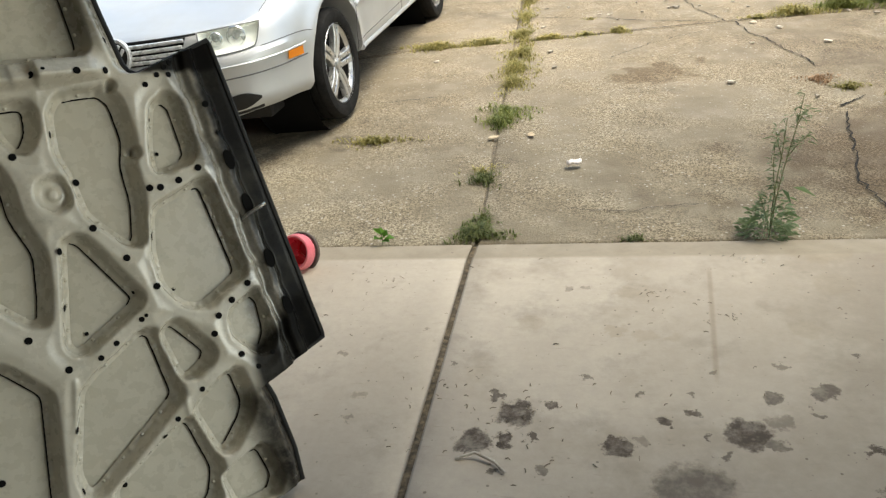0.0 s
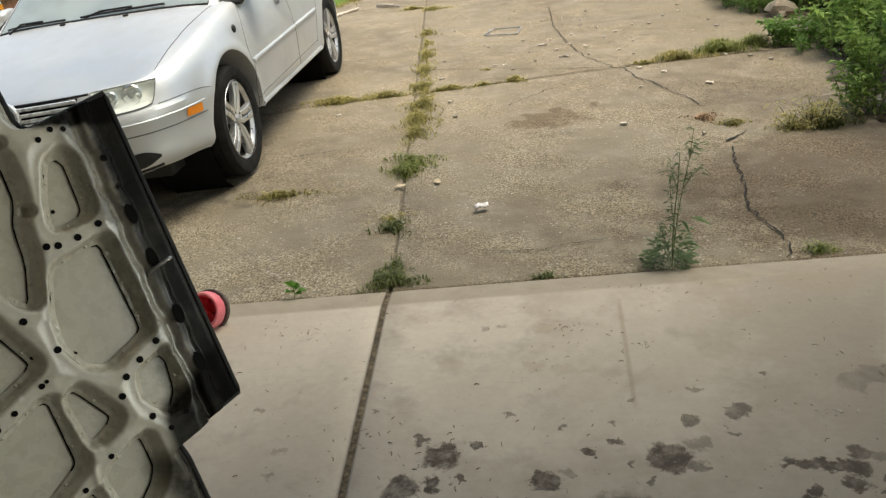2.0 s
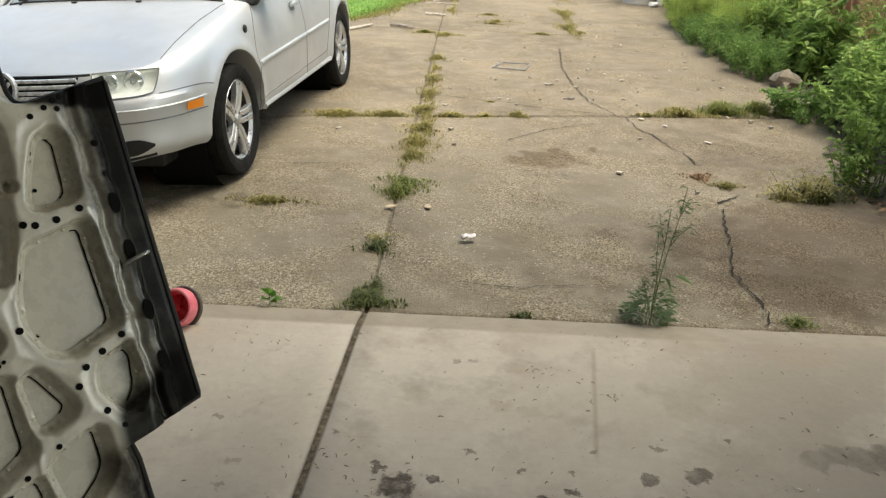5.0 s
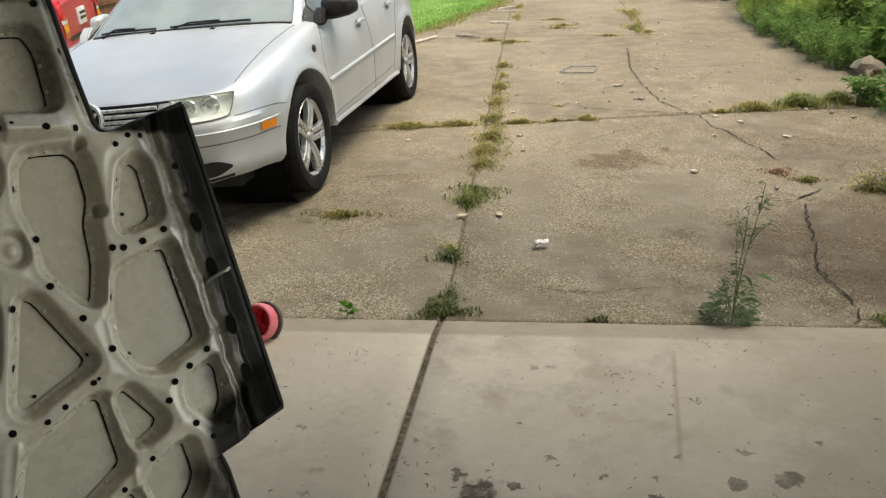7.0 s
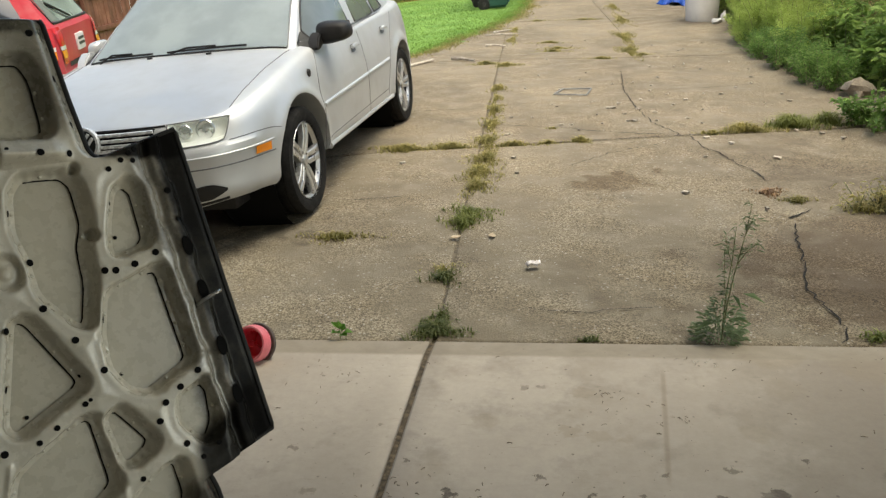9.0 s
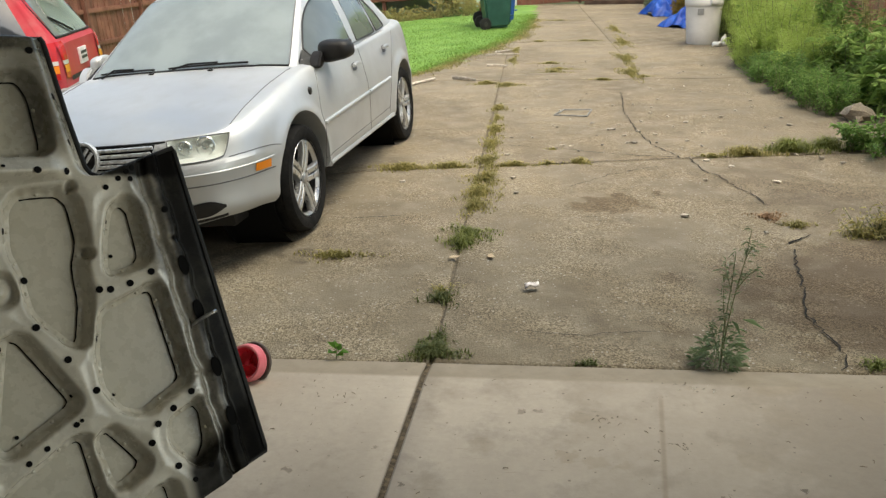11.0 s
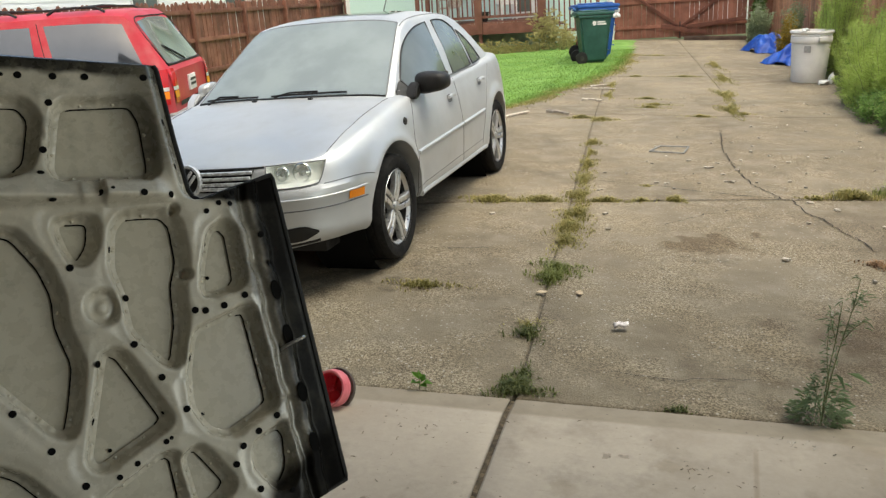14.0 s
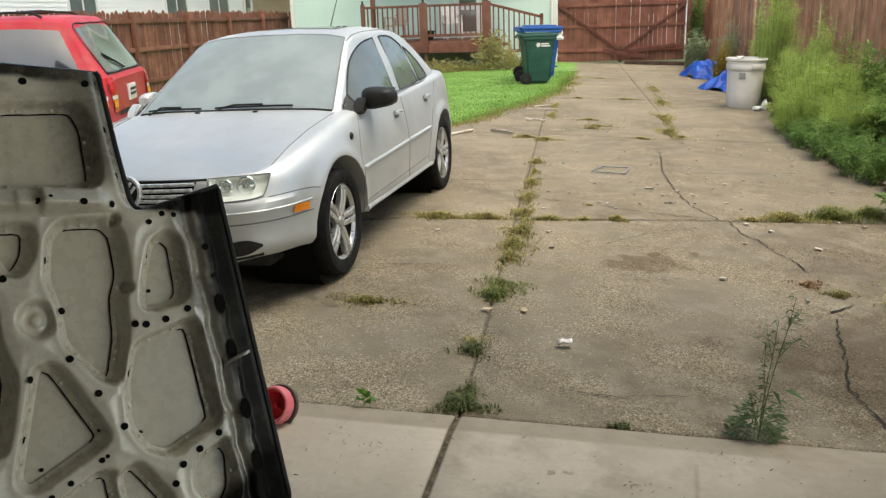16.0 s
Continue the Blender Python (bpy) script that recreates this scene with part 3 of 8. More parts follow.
def panel(x0, x1, near, far, nx=10, ny=14, seed=0, g=0.008):
    """One cast panel of the drive, with worn edges and a slightly uneven top."""
    rng = np.random.RandomState(seed)
    e = 0.012
    u = np.r_[0, e / max(0.5, x1 - x0), np.linspace(0.06, 0.94, nx), 1 - e / max(0.5, x1 - x0), 1]
    t = np.r_[0, 0.006, np.linspace(0.04, 0.96, ny), 0.994, 1]
    U, T = np.meshgrid(u, t)
    X = x0 + g + U * (x1 - x0 - 2 * g)
    Y0, Y1 = near(X) + g, far(X) - g
    Y = Y0 + T * (Y1 - Y0)
    edge = (U == 0) | (U == 1) | (T == 0) | (T == 1)
    ph = rng.rand(4) * 6
    Z = lie(X, Y) - 0.006 * edge + 0.004 * np.sin(X * 1.9 + ph[0]) * np.sin(Y * 1.3 + ph[1])
    rag = rng.rand(*X.shape) - 0.5
    X, Y = X + edge * rag * 0.012, Y + edge * (rng.rand(*X.shape) - 0.5) * 0.012 * (near(0.0) > 0.1)
    v = np.stack([X, Y, Z], -1).reshape(-1, 3)
    c, r = len(u), len(t)
    i = (np.arange(r - 1)[:, None] * c + np.arange(c - 1)).ravel()
    f = np.stack([i, i + 1, i + c + 1, i + c], -1).tolist()
    rim = list(range(c)) + [k * c + c - 1 for k in range(1, r)] + [(r - 1) * c + k for k in range(c - 2, -1, -1)] + [k * c for k in range(r - 2, 0, -1)]
    low = v[rim] - [0, 0, 0.07]
    base = len(v)
    for k in range(len(rim)):
        f.append([rim[k], base + k, base + (k + 1) % len(rim), rim[(k + 1) % len(rim)]])
    return raw("concrete_panel", np.r_[v, low], f, M["drive"], bed, True)


lines = [lambda x: 0.012 + 0 * x, cross(3.05), cross(7.35), cross(11.8), cross(16.4), cross(22.45)]
for k in range(5):
    near, far = lines[k], lines[k + 1]
    for c, (x0, x1) in enumerate([(-9, -4.6), (-4.6, 0.0)] + ([(0.0, 3.05)] if k < 2 else [(0.0, 1.72), (1.72, 3.55)])):
        if c == 0 and k > 1:
            continue
        panel(x0, min(x1, 3.05) if k < 2 else x1, near, far, seed=10 * k + c, g=0.006 if k < 2 else 0.003)


def crack(points, width=0.012, seed=1, mat="crack"):
    """A ragged near-black strip laid on the drive, the shade inside a crack put into its colour."""
    rng = random.Random(seed)
    fine = []
    for a, b in zip(points, points[1:]):
        n = max(2, int(math.dist(a, b) / 0.035))
        for i in range(n):
            t = i / n
            fine.append((a[0] + t * (b[0] - a[0]) + rng.uniform(-1, 1) * 0.012, a[1] + t * (b[1] - a[1]) + rng.uniform(-1, 1) * 0.012))
    fine.append(points[-1])
    v, f = [], []
    for i, (x, y) in enumerate(fine):
        a, b = fine[max(0, i - 1)], fine[min(len(fine) - 1, i + 1)]
        d = Vector((b[0] - a[0], b[1] - a[1]))
        s = Vector((-d.y, d.x)).normalized() * width * rng.uniform(0.16, 0.52) * (0.35 if i in (0, len(fine) - 1) else 1)
        z = float(lie(x, y)) + 0.0065
        v += [(x + s.x, y + s.y, z), (x - s.x, y - s.y, z)]
        if i:
            f.append([2 * i - 2, 2 * i - 1, 2 * i + 1, 2 * i])
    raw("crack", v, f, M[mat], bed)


crack([(1.53, 0.02), (1.58, 0.15), (1.57, 0.31), (1.55, 0.5), (1.59, 0.69), (1.63, 0.85), (1.68, 1.11), (1.74, 1.34)], 0.0105, 1)
crack([(1.72, 1.42), (1.77, 1.46), (1.9, 1.58)], 0.014, 2)
crack([(1.56, 3.29), (1.58, 2.94), (1.66, 2.78), (1.71, 2.51), (1.77, 2.33), (1.8, 2.12)], 0.011, 3)
crack([(1.36, 6.34), (1.27, 5.2), (1.29, 4.43), (1.34, 3.75), (1.5, 3.3)], 0.011, 4)
crack([(0.05, 3.78), (0.36, 3.69), (0.62, 3.62), (0.9, 3.48), (1.21, 3.38), (1.5, 3.32)], 0.012, 5)
crack([(0.1, 3.07), (0.4, 3.12), (0.8, 3.19), (1.2, 3.25), (1.5, 3.3), (1.9, 3.37)], 0.013, 12)
crack([(-1.3, 2.87), (-0.7, 2.93), (-0.1, 3.04)], 0.01, 13)
crack([(0.62, 2.47), (0.92, 2.81), (1.3, 3.06)], 0.008, 6)
crack([(-1.6, 4.2), (-0.9, 4.32), (-0.1, 4.42)], 0.01, 7)
crack([(-0.75, 1.78), (-0.4, 1.84)], 0.008, 8)
crack([(0.35, 0.3), (0.6, 0.27), (0.9, 0.33)], 0.005, 9)
crack([(2.0, 5.2), (2.5, 5.35), (3.0, 5.3)], 0.01, 10)

# the garage slab: two bays with a sloped front edge and a gap between them
slab_base = sheet("floor", [-4.2, 4.5], [-6.6, -0.155, -0.002], lambda x, y: np.where(y < -0.1, 0.023, -0.004) + 0 * x, M["gap"])
tagged(slab_base, "smooth stained garage floor slab with a worn joint", "floor", kind="structure")


def bay(x0, x1, seed):
    rng = np.random.RandomState(seed)
    u = np.r_[np.linspace(0, 0.998, 59), 1] if x1 < 1 else np.r_[0, np.linspace(0.002, 1, 59)]
    prof = [(0.0, -0.03), (0.0, 0.004), (-0.012, 0.01), (-0.12, 0.026), (-0.155, 0.03), (-0.19, 0.031), (-0.4, 0.031), (-1.0, 0.031), (-1.6, 0.031), (-3.0, 0.031), (-6.6, 0.031)]
    joint = lambda y: 0.045 * y
    v = []
    for y, z in prof:
        wob = 0.004 * (rng.rand(60) - 0.5) if y > -0.02 else 0
        a = x0 if x0 < -1 else joint(y) + 0.0095
        b = x1 if x1 > 1 else joint(y) - 0.0095
        X = a + u * (b - a)
        e = (np.abs(X - (a if x0 > -1 else b)) < 1e-6)
        v.append(np.stack([X, y + wob + 0.0 * X, z - 0.005 * e + 0.0 * X], -1))
    v = np.concatenate(v)
    n = 60
    i = (np.arange(len(prof) - 1)[:, None] * n + np.arange(n - 1)).ravel()
    f = np.stack([i, i + 1, i + n + 1, i + n], -1).tolist()
    k = 0 if x0 > -1 else n - 1
    side = [r * n + k for r in range(len(prof))]
    low = v[side] * [1, 1, 0] - [0, 0, 0.03]
    f += [[side[j], side[j + 1], len(v) + j + 1, len(v) + j] for j in range(len(side) - 1)]
    raw("floor_bay", np.r_[v, low], f, M["slab"], slab_base, True)


bay(-4.2, 0.0, 1)
bay(0.0, 4.5, 2)

# unseen garage shell placed to shape the light: open to the drive and at far right
for name, a, b in (("wall_left", (-4.35, -5.2, 0), (-4.2, -0.16, 3.1)), ("wall_back", (-4.35, -5.35, 0), (4.6, -5.2, 3.1)), ("wall_header", (-4.2, -0.16, 2.95), (2.36, -0.02, 3.1)), ("wall_front", (2.36, -0.16, 0), (4.6, -0.02, 3.1))):
    ob = part(name, boxed(a, b), M["wall"])
    tagged(ob, "unseen plain dark wall added to block light", "wall", kind="structure")
ceil = part("ceiling", prism([(-4.4, -5.4), (4.7, -5.4), (4.7, 0.0), (-4.4, 0.0)], 0.15, "z", 3.1), M["ceiling"])
tagged(ceil, "unseen plain ceiling added to block skylight", "ceiling", kind="structure")

# ---- the loose car bonnet panel, stood on its side edge and leaning back ----


def polygon_distance(px, py, poly):
    """Signed distance to a closed outline: below zero inside."""
    p = np.array(poly, float)
    best, inside = np.full(px.shape, 1e9), np.zeros(px.shape, bool)
    for (ax, ay), (bx, by) in zip(p, np.roll(p, -1, 0)):
        dx, dy = bx - ax, by - ay
        t = np.clip(((px - ax) * dx + (py - ay) * dy) / (dx * dx + dy * dy + 1e-12), 0, 1)
        best = np.minimum(best, np.hypot(px - ax - t * dx, py - ay - t * dy))
        hit = ((ay > py) != (by > py)) & (px < (bx - ax) * (py - ay) / (by - ay + 1e-12) + ax)
        inside ^= hit
    return np.where(inside, -best, best)


def rounded(poly, cut=0.25):
    out = []
    n = len(poly)
    for i in range(n):
        a, b, c = (Vector(poly[(i + k - 1) % n]) for k in range(3))
        la, lc = min(cut * (a - b).length, 0.016), min(cut * (c - b).length, 0.016)
        p, q = b + (a - b).normalized() * la, b + (c - b).normalized() * lc
        out += [p, 0.25 * p + 0.5 * b + 0.25 * q, q]
    return out


POCKETS = [
    [(-0.56, 0.54), (-0.38, 0.522), (-0.363, 0.491), (-0.386, 0.4), (-0.416, 0.378), (-0.56, 0.38)],
    [(-0.288, 0.511), (-0.152, 0.506), (-0.137, 0.467), (-0.137, 0.353), (-0.15, 0.345), (-0.322, 0.363), (-0.327, 0.382), (-0.3, 0.496)],
    [(-0.341, 0.257), (-0.283, 0.252), (-0.292, 0.203), (-0.316, 0.171), (-0.33, 0.204)],
    [(-0.227, 0.225), (-0.204, 0.251), (-0.13, 0.244), (-0.113, 0.22), (-0.112, 0.134), (-0.132, 0.084), (-0.137, 0.0), (-0.162, -0.087), (-0.225, 0.004), (-0.229, 0.09), (-0.241, 0.144)],
    [(-0.023, 0.188), (-0.006, 0.198), (0.008, 0.181), (0.009, 0.076), (-0.006, 0.06), (-0.06, 0.054), (-0.049, 0.113)],
    [(-0.093, -0.032), (0.016, -0.003), (0.033, -0.216), (0.02, -0.229), (-0.064, -0.265), (-0.098, -0.247), (-0.124, -0.196), (-0.119, -0.119)],
    [(-0.66, 0.24), (-0.497, 0.258), (-0.438, 0.243), (-0.394, 0.168), (-0.377, 0.105), (-0.38, 0.036), (-0.36, -0.048), (-0.38, -0.132), (-0.396, -0.182), (-0.412, -0.174), (-0.465, -0.103), (-0.53, -0.013), (-0.66, 0.08)],
    [(-0.289, -0.042), (-0.272, -0.053), (-0.204, -0.2), (-0.214, -0.213), (-0.342, -0.271), (-0.35, -0.251)],
    [(-0.213, -0.288), (-0.2, -0.296), (-0.193, -0.437), (-0.205, -0.449), (-0.416, -0.578), (-0.42, -0.53), (-0.359, -0.365), (-0.327, -0.344)],
    [(-0.146, -0.289), (-0.096, -0.373), (-0.106, -0.39), (-0.151, -0.411), (-0.164, -0.302)],
    [(-0.069, -0.45), (-0.054, -0.448), (-0.05, -0.523), (-0.067, -0.553), (-0.127, -0.609), (-0.151, -0.493)],
    [(-0.005, -0.31), (0.048, -0.29), (0.059, -0.31), (0.053, -0.381), (0.028, -0.418), (-0.012, -0.358)],
    [(-0.185, -0.511), (-0.165, -0.642), (-0.19, -0.7), (-0.24, -0.735), (-0.36, -0.735), (-0.368, -0.602)],
    [(-0.143, -0.672), (-0.054, -0.64), (-0.04, -0.72), (-0.06, -0.75), (-0.13, -0.75)],
    [(-0.66, -0.16), (-0.501, -0.259), (-0.442, -0.339), (-0.494, -0.559), (-0.53, -0.72), (-0.66, -0.72)],
]
BOSSES = [(-0.281, 0.063, 0.047), (-0.096, 0.105, 0.016), (-0.10, 0.255, 0.014)]


def bonnet():
    m = Matrix(((0.766, -0.2408, 0.596, -0.5188), (0.6428, 0.287, -0.7103, -1.1017), (0.0, 0.9272, 0.3746, 0.7656), (0, 0, 0, 1)))
    hood = thing("car_hood", m, "loose beige-grey car bonnet standing on edge, ribbed underside showing", "car hood")
    q = np.unique(np.r_[np.arange(-0.785, 0.602, 0.0034), -0.5085, -0.5075, 0.2705, 0.2715, 0.601])
    edge = np.interp(q, [-0.785, -0.7, -0.56, -0.515, -0.5085, -0.5075, 0.2705, 0.2715, 0.28, 0.299, 0.422, 0.59, 0.601],
                     [0.03, 0.037, 0.029, 0.02, 0.028, 0.194, 0.147, -0.026, -0.044, -0.054, -0.066, -0.077, -0.084])
    u = np.linspace(0, 1, 272)
    X = np.minimum(-0.72 + 0.92 * u[None], edge[:, None])
    Q = np.repeat(q[:, None], len(u), 1)
    lean = np.clip((Q + 0.2) / 0.8, 0, 1)
    W = Q + 0.25 * np.clip(X + 0.03, 0, 1) * (Q < 0.271) - 0.137 * (X + 0.078) * (X < -0.03) * lean ** 3
    s = np.full(X.shape, 1e9)
    each = [polygon_distance(X, W, rounded(poly)) for poly in POCKETS]
    s = np.minimum.reduce(each)
    # draw the nearest grid points onto the pocket edges
    e = 0.0008
    near = np.abs(s) < 0.0023
    px, py = X[near], W[near]

    def field(a, b):
        d = np.full(a.shape, 1e9)
        for poly in POCKETS:
            d = np.minimum(d, polygon_distance(a, b, rounded(poly)))
        return d
    gx, gy = (field(px + e, py) - field(px - e, py)) / (2 * e), (field(px, py + e) - field(px, py - e)) / (2 * e)
    g2 = np.maximum(gx * gx + gy * gy, 0.3)
    X[near] -= s[near] * gx / g2
    W[near] -= s[near] * gy / g2
    dr = edge[:, None] - X
    top = 0.601 - Q
    # ribs: each pocket has a flat lip, a broad sloping wall towards the nose and steep ones on its other sides
    lip, rise = 0.01, np.ones(X.shape)
    for d in each:
        side = np.clip(np.gradient(d, axis=1) / 0.0034, -1, 1)
        for _ in range(4):
            g = np.pad(side, 1, mode="edge")
            side = (g[:-2, 1:-1] + g[2:, 1:-1] + g[1:-1, :-2] + g[1:-1, 2:] + side) / 5
        far = 0.017 + 0.015 * np.clip(side, 0, 1) ** 0.8
        t = np.clip((d - lip) / (far - lip), 0, 1)
        rise = np.minimum(rise, 0.9 * t + 0.1 * t * t * (3 - 2 * t))
    h = 0.004 + 0.004 * smooth_step(0.0, 0.003, s) + 0.042 * rise + 0.004 * smooth_step(0.03, 0.055, s)
    nose = (Q > -0.508) & (Q < 0.271)
    scallop = 0.0025 * np.sin(W * 48) + 0.0012 * np.sin(W * 113)
    d = dr + scallop
    press = 0.008 + 0.024 * smooth_step(0.046, 0.058, d) - 0.014 * smooth_step(0.076, 0.086, d) + 0.028 * smooth_step(0.094, 0.108, d)
    for seam in (0.11, -0.215):
        press = press - 0.006 * np.exp(-((W - seam + 0.2 * (X - 0.05)) / 0.0035) ** 2) * smooth_step(0.05, 0.06, dr)
    mix = (1 - smooth_step(0.105, 0.13, dr)) * nose
    h = h * (1 - mix) + press * mix
    flange = np.where(nose, smooth_step(0.0, 0.014, dr), smooth_step(0.003, 0.03, dr)) * smooth_step(0.0, 0.018, top) * smooth_step(0.0, 0.02, Q + 0.785)
    h = 0.004 + (h - 0.004) * flange
    v = W + 0.1 * X
    band = smooth_step(0.258, 0.278, v) * (1 - np.clip((v - 0.278) / 0.055, 0, 1)) * smooth_step(0.004, 0.03, s) * (1 - smooth_step(-0.13, -0.09, X))
    h += 0.03 * band
    # two sloping lands on the cross beam, with a gap between them
    land = smooth_step(0.25, 0.275, v) * (1 - smooth_step(0.325, 0.345, v)) * smooth_step(0.006, 0.02, s)
    for x0, x1 in ((-0.5, -0.3), (-0.29, -0.256), (-0.245, -0.12)):
        h += 0.22 * np.clip(x1 - X, 0, x1 - x0) * smooth_step(x0, x0 + 0.012, X) * land
    for bx, by, br in BOSSES:
        r = np.hypot((X - bx) * 1.15, W - by)
        h += -0.03 * (1 - smooth_step(br * 0.62, br * 0.98, r)) + 0.007 * (1 - smooth_step(br * 0.25, br * 0.33, r))
    # short stiffening beads beside the pockets
    for ax, ay, bx, by, amp in ((-0.128, -0.01, -0.138, -0.12, -0.006), (-0.132, -0.135, -0.105, -0.225, -0.005), (-0.37, -0.33, -0.4, -0.44, 0.005), (-0.25, -0.255, -0.3, -0.275, 0.005),
                                (-0.17, -0.46, -0.175, -0.5, 0.005), (-0.12, 0.36, -0.118, 0.45, -0.005), (-0.34, 0.46, -0.332, 0.4, -0.004), (0.03, -0.05, 0.045, -0.2, -0.005)):
        t = np.clip(((X - ax) * (bx - ax) + (W - ay) * (by - ay)) / ((bx - ax) ** 2 + (by - ay) ** 2), 0, 1)
        h += amp * np.exp(-((X - ax - t * (bx - ax)) ** 2 + (W - ay - t * (by - ay)) ** 2) / 0.0055 ** 2)
    # the press leaves no sharp creases
    for _ in range(1):
        g = np.pad(h, 1, mode="edge")
        h = (g[:-2, 1:-1] + g[2:, 1:-1] + g[1:-1, :-2] + g[1:-1, 2:] + 2 * h) / 6
    # small crimp dimples along the pocket rims
    for poly in POCKETS:
        pts = [Vector(p) for p in poly]
        c = sum(pts, Vector((0, 0))) / len(pts)
        for a, b in zip(pts, pts[1:] + pts[:1]):
            for t in np.arange(0.2, 1, 0.3):
                p = a.lerp(b, t)
                p = p + (p - c).normalized() * 0.011
                r = np.hypot(X - p.x, W - p.y)
                h += 0.0055 * np.exp(-(r / 0.0055) ** 2)
    n, k = X.shape
    i = (np.arange(n - 1)[:, None] * k + np.arange(k - 1)).ravel()
    f = np.stack([i, i + 1, i + k + 1, i + k], -1)
    keep = (s.ravel()[f].mean(1) > 0) & (np.ptp(X.ravel()[f], axis=1) > 1e-6)
    tall = 0.004 * np.sin(W * 2.2)
    raw("inner_frame", np.stack([X, W, h + tall], -1).reshape(-1, 3), f[keep], M["hood_frame"], hood, True, "pressed steel inner frame with ribs and pockets")
    rows, cols = np.unique(np.r_[0:n:6, n - 1, [int(np.argmin(abs(q - v))) for v in (-0.5085, -0.5075, 0.2705, 0.2715)]]), np.unique(np.r_[0:k:6, k - 1])
    Xs, Ws = X[np.ix_(rows, cols)], W[np.ix_(rows, cols)]
    T = 0.004 * np.sin(Ws * 2.2)
    nn, kk = Xs.shape
    front, back = np.stack([Xs, Ws, T + 0.001], -1).reshape(-1, 3), np.stack([Xs, Ws, T - 0.002], -1).reshape(-1, 3)
    i = (np.arange(nn - 1)[:, None] * kk + np.arange(kk - 1)).ravel()
    f1 = np.stack([i, i + 1, i + kk + 1, i + kk], -1)
    f1 = f1[np.ptp(Xs.ravel()[f1], axis=1) > 1e-6]
    ring = list(range(kk)) + [r * kk + kk - 1 for r in range(1, nn)] + [(nn - 1) * kk + c for c in range(kk - 2, -1, -1)] + [r * kk for r in range(nn - 2, 0, -1)]
    f = f1.tolist() + (f1[:, ::-1] + nn * kk).tolist() + [[ring[j], ring[(j + 1) % len(ring)], nn * kk + ring[(j + 1) % len(ring)], nn * kk + ring[j]] for j in range(len(ring))]
    raw("outer_skin", np.r_[front, back], f, M["hood_skin"], hood, False, "smooth painted outer skin")
    # black tubes stand for the shaded gap along the pockets' nose-side edges
    for poly in POCKETS:
        line = [Vector(v) for v in rounded(poly)]
        turn = sum(a.cross(b) for a, b in zip(line, line[1:] + line[:1]))
        runs, run = [], []
        for a, b in zip(line + line, line[1:] + line + line[:1]):
            out = Vector((b.y - a.y, a.x - b.x)) * (1 if turn > 0 else -1)
            if out.length > 1e-6 and out.normalized().dot(Vector((0.93, 0.36))) > 0.25:
                run += [a, b]
            elif run:
                runs.append(run)
                run = []
        runs = [r for r in runs if len(r) > 3]
        if runs:
            run = max(runs, key=len)
            part("sealant_bead", tube([(p.x, p.y, 0.004 + 0.004 * math.sin(p.y * 2.2)) for p in run[::2] + run[-1:]], 0.0024, 5), M["black"], hood)
    # rolled hem that stiffens the free edges
    hem = []
    for j in range(0, len(q), 3):
        hem.append((float(X[j, -1]), float(W[j, -1]), 0.003 + float(tall[j, -1])))
    part("edge_hem", tube(hem, 0.0065, 8), M["plastic"], hood, "black painted rolled edge")

    hy, hx = np.gradient(h + tall)
    dxu = np.maximum(np.gradient(X, axis=1), 1e-4)

    def height(x, y):
        j = int(np.argmin((X - x) ** 2 + (W - y) ** 2))
        return float((h + tall).ravel()[j])

    def seat(x, y):
        """A place on the pressed sheet, turned to its slope."""
        j = int(np.argmin((X - x) ** 2 + (W - y) ** 2))
        tilt = Vector((-float((hx / dxu).ravel()[j]), -float(hy.ravel()[j]) / 0.0034, 1)).normalized()
        return Matrix.Translation((x, y, height(x, y))) @ tilt.to_track_quat("Z", "Y").to_matrix().to_4x4() @ Matrix.Translation((0, 0, 0.0012))
    # raised black discs: the dark inside the holes is put into their colour
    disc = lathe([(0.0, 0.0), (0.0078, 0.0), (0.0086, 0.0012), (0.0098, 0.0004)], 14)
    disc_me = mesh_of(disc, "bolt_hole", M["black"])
    small = [(-0.397, 0.585), (-0.222, 0.31), (-0.11, -0.215), (-0.047, 0.09), (-0.047, 0.165), (-0.195, -0.19), (-0.315, -0.245), (-0.19, -0.245)]
    big = [(-0.369, 0.588), (-0.302, 0.581), (-0.239, 0.575), (-0.118, 0.565), (-0.319, 0.525), (-0.343, 0.424), (-0.355, 0.373), (-0.465, 0.336), (-0.341, 0.311), (-0.246, 0.312),
           (-0.16, 0.301), (-0.102, 0.294), (-0.09, 0.464), (-0.08, 0.36), (-0.331, 0.158), (-0.249, 0.186), (-0.23, 0.076), (-0.232, -0.028), (-0.311, -0.055), (-0.188, -0.111)]
    more = [(-0.148, -0.191), (-0.34, -0.175), (-0.483, -0.12), (-0.425, -0.213), (-0.093, 0.021), (-0.071, 0.016), (-0.028, 0.02), (0.022, 0.035), (-0.119, -0.084), (-0.042, -0.302),
            (-0.002, -0.278), (0.045, -0.253), (0.088, 0.17), (0.097, 0.101), (-0.373, -0.3), (-0.401, -0.43), (-0.432, -0.564), (-0.569, -0.485), (-0.064, -0.338), (-0.021, -0.407)]
    last = [(-0.306, -0.3), (-0.267, -0.281), (-0.202, -0.25), (-0.201, -0.492), (-0.239, -0.517), (-0.28, -0.539), (-0.35, -0.596), (-0.13, -0.449), (-0.13, -0.659), (0.007, -0.449)]
    extra = [(0.02, 0.268), (0.035, 0.275), (0.0, 0.255), (-0.03, 0.24), (0.025, 0.25), (0.05, -0.43)]
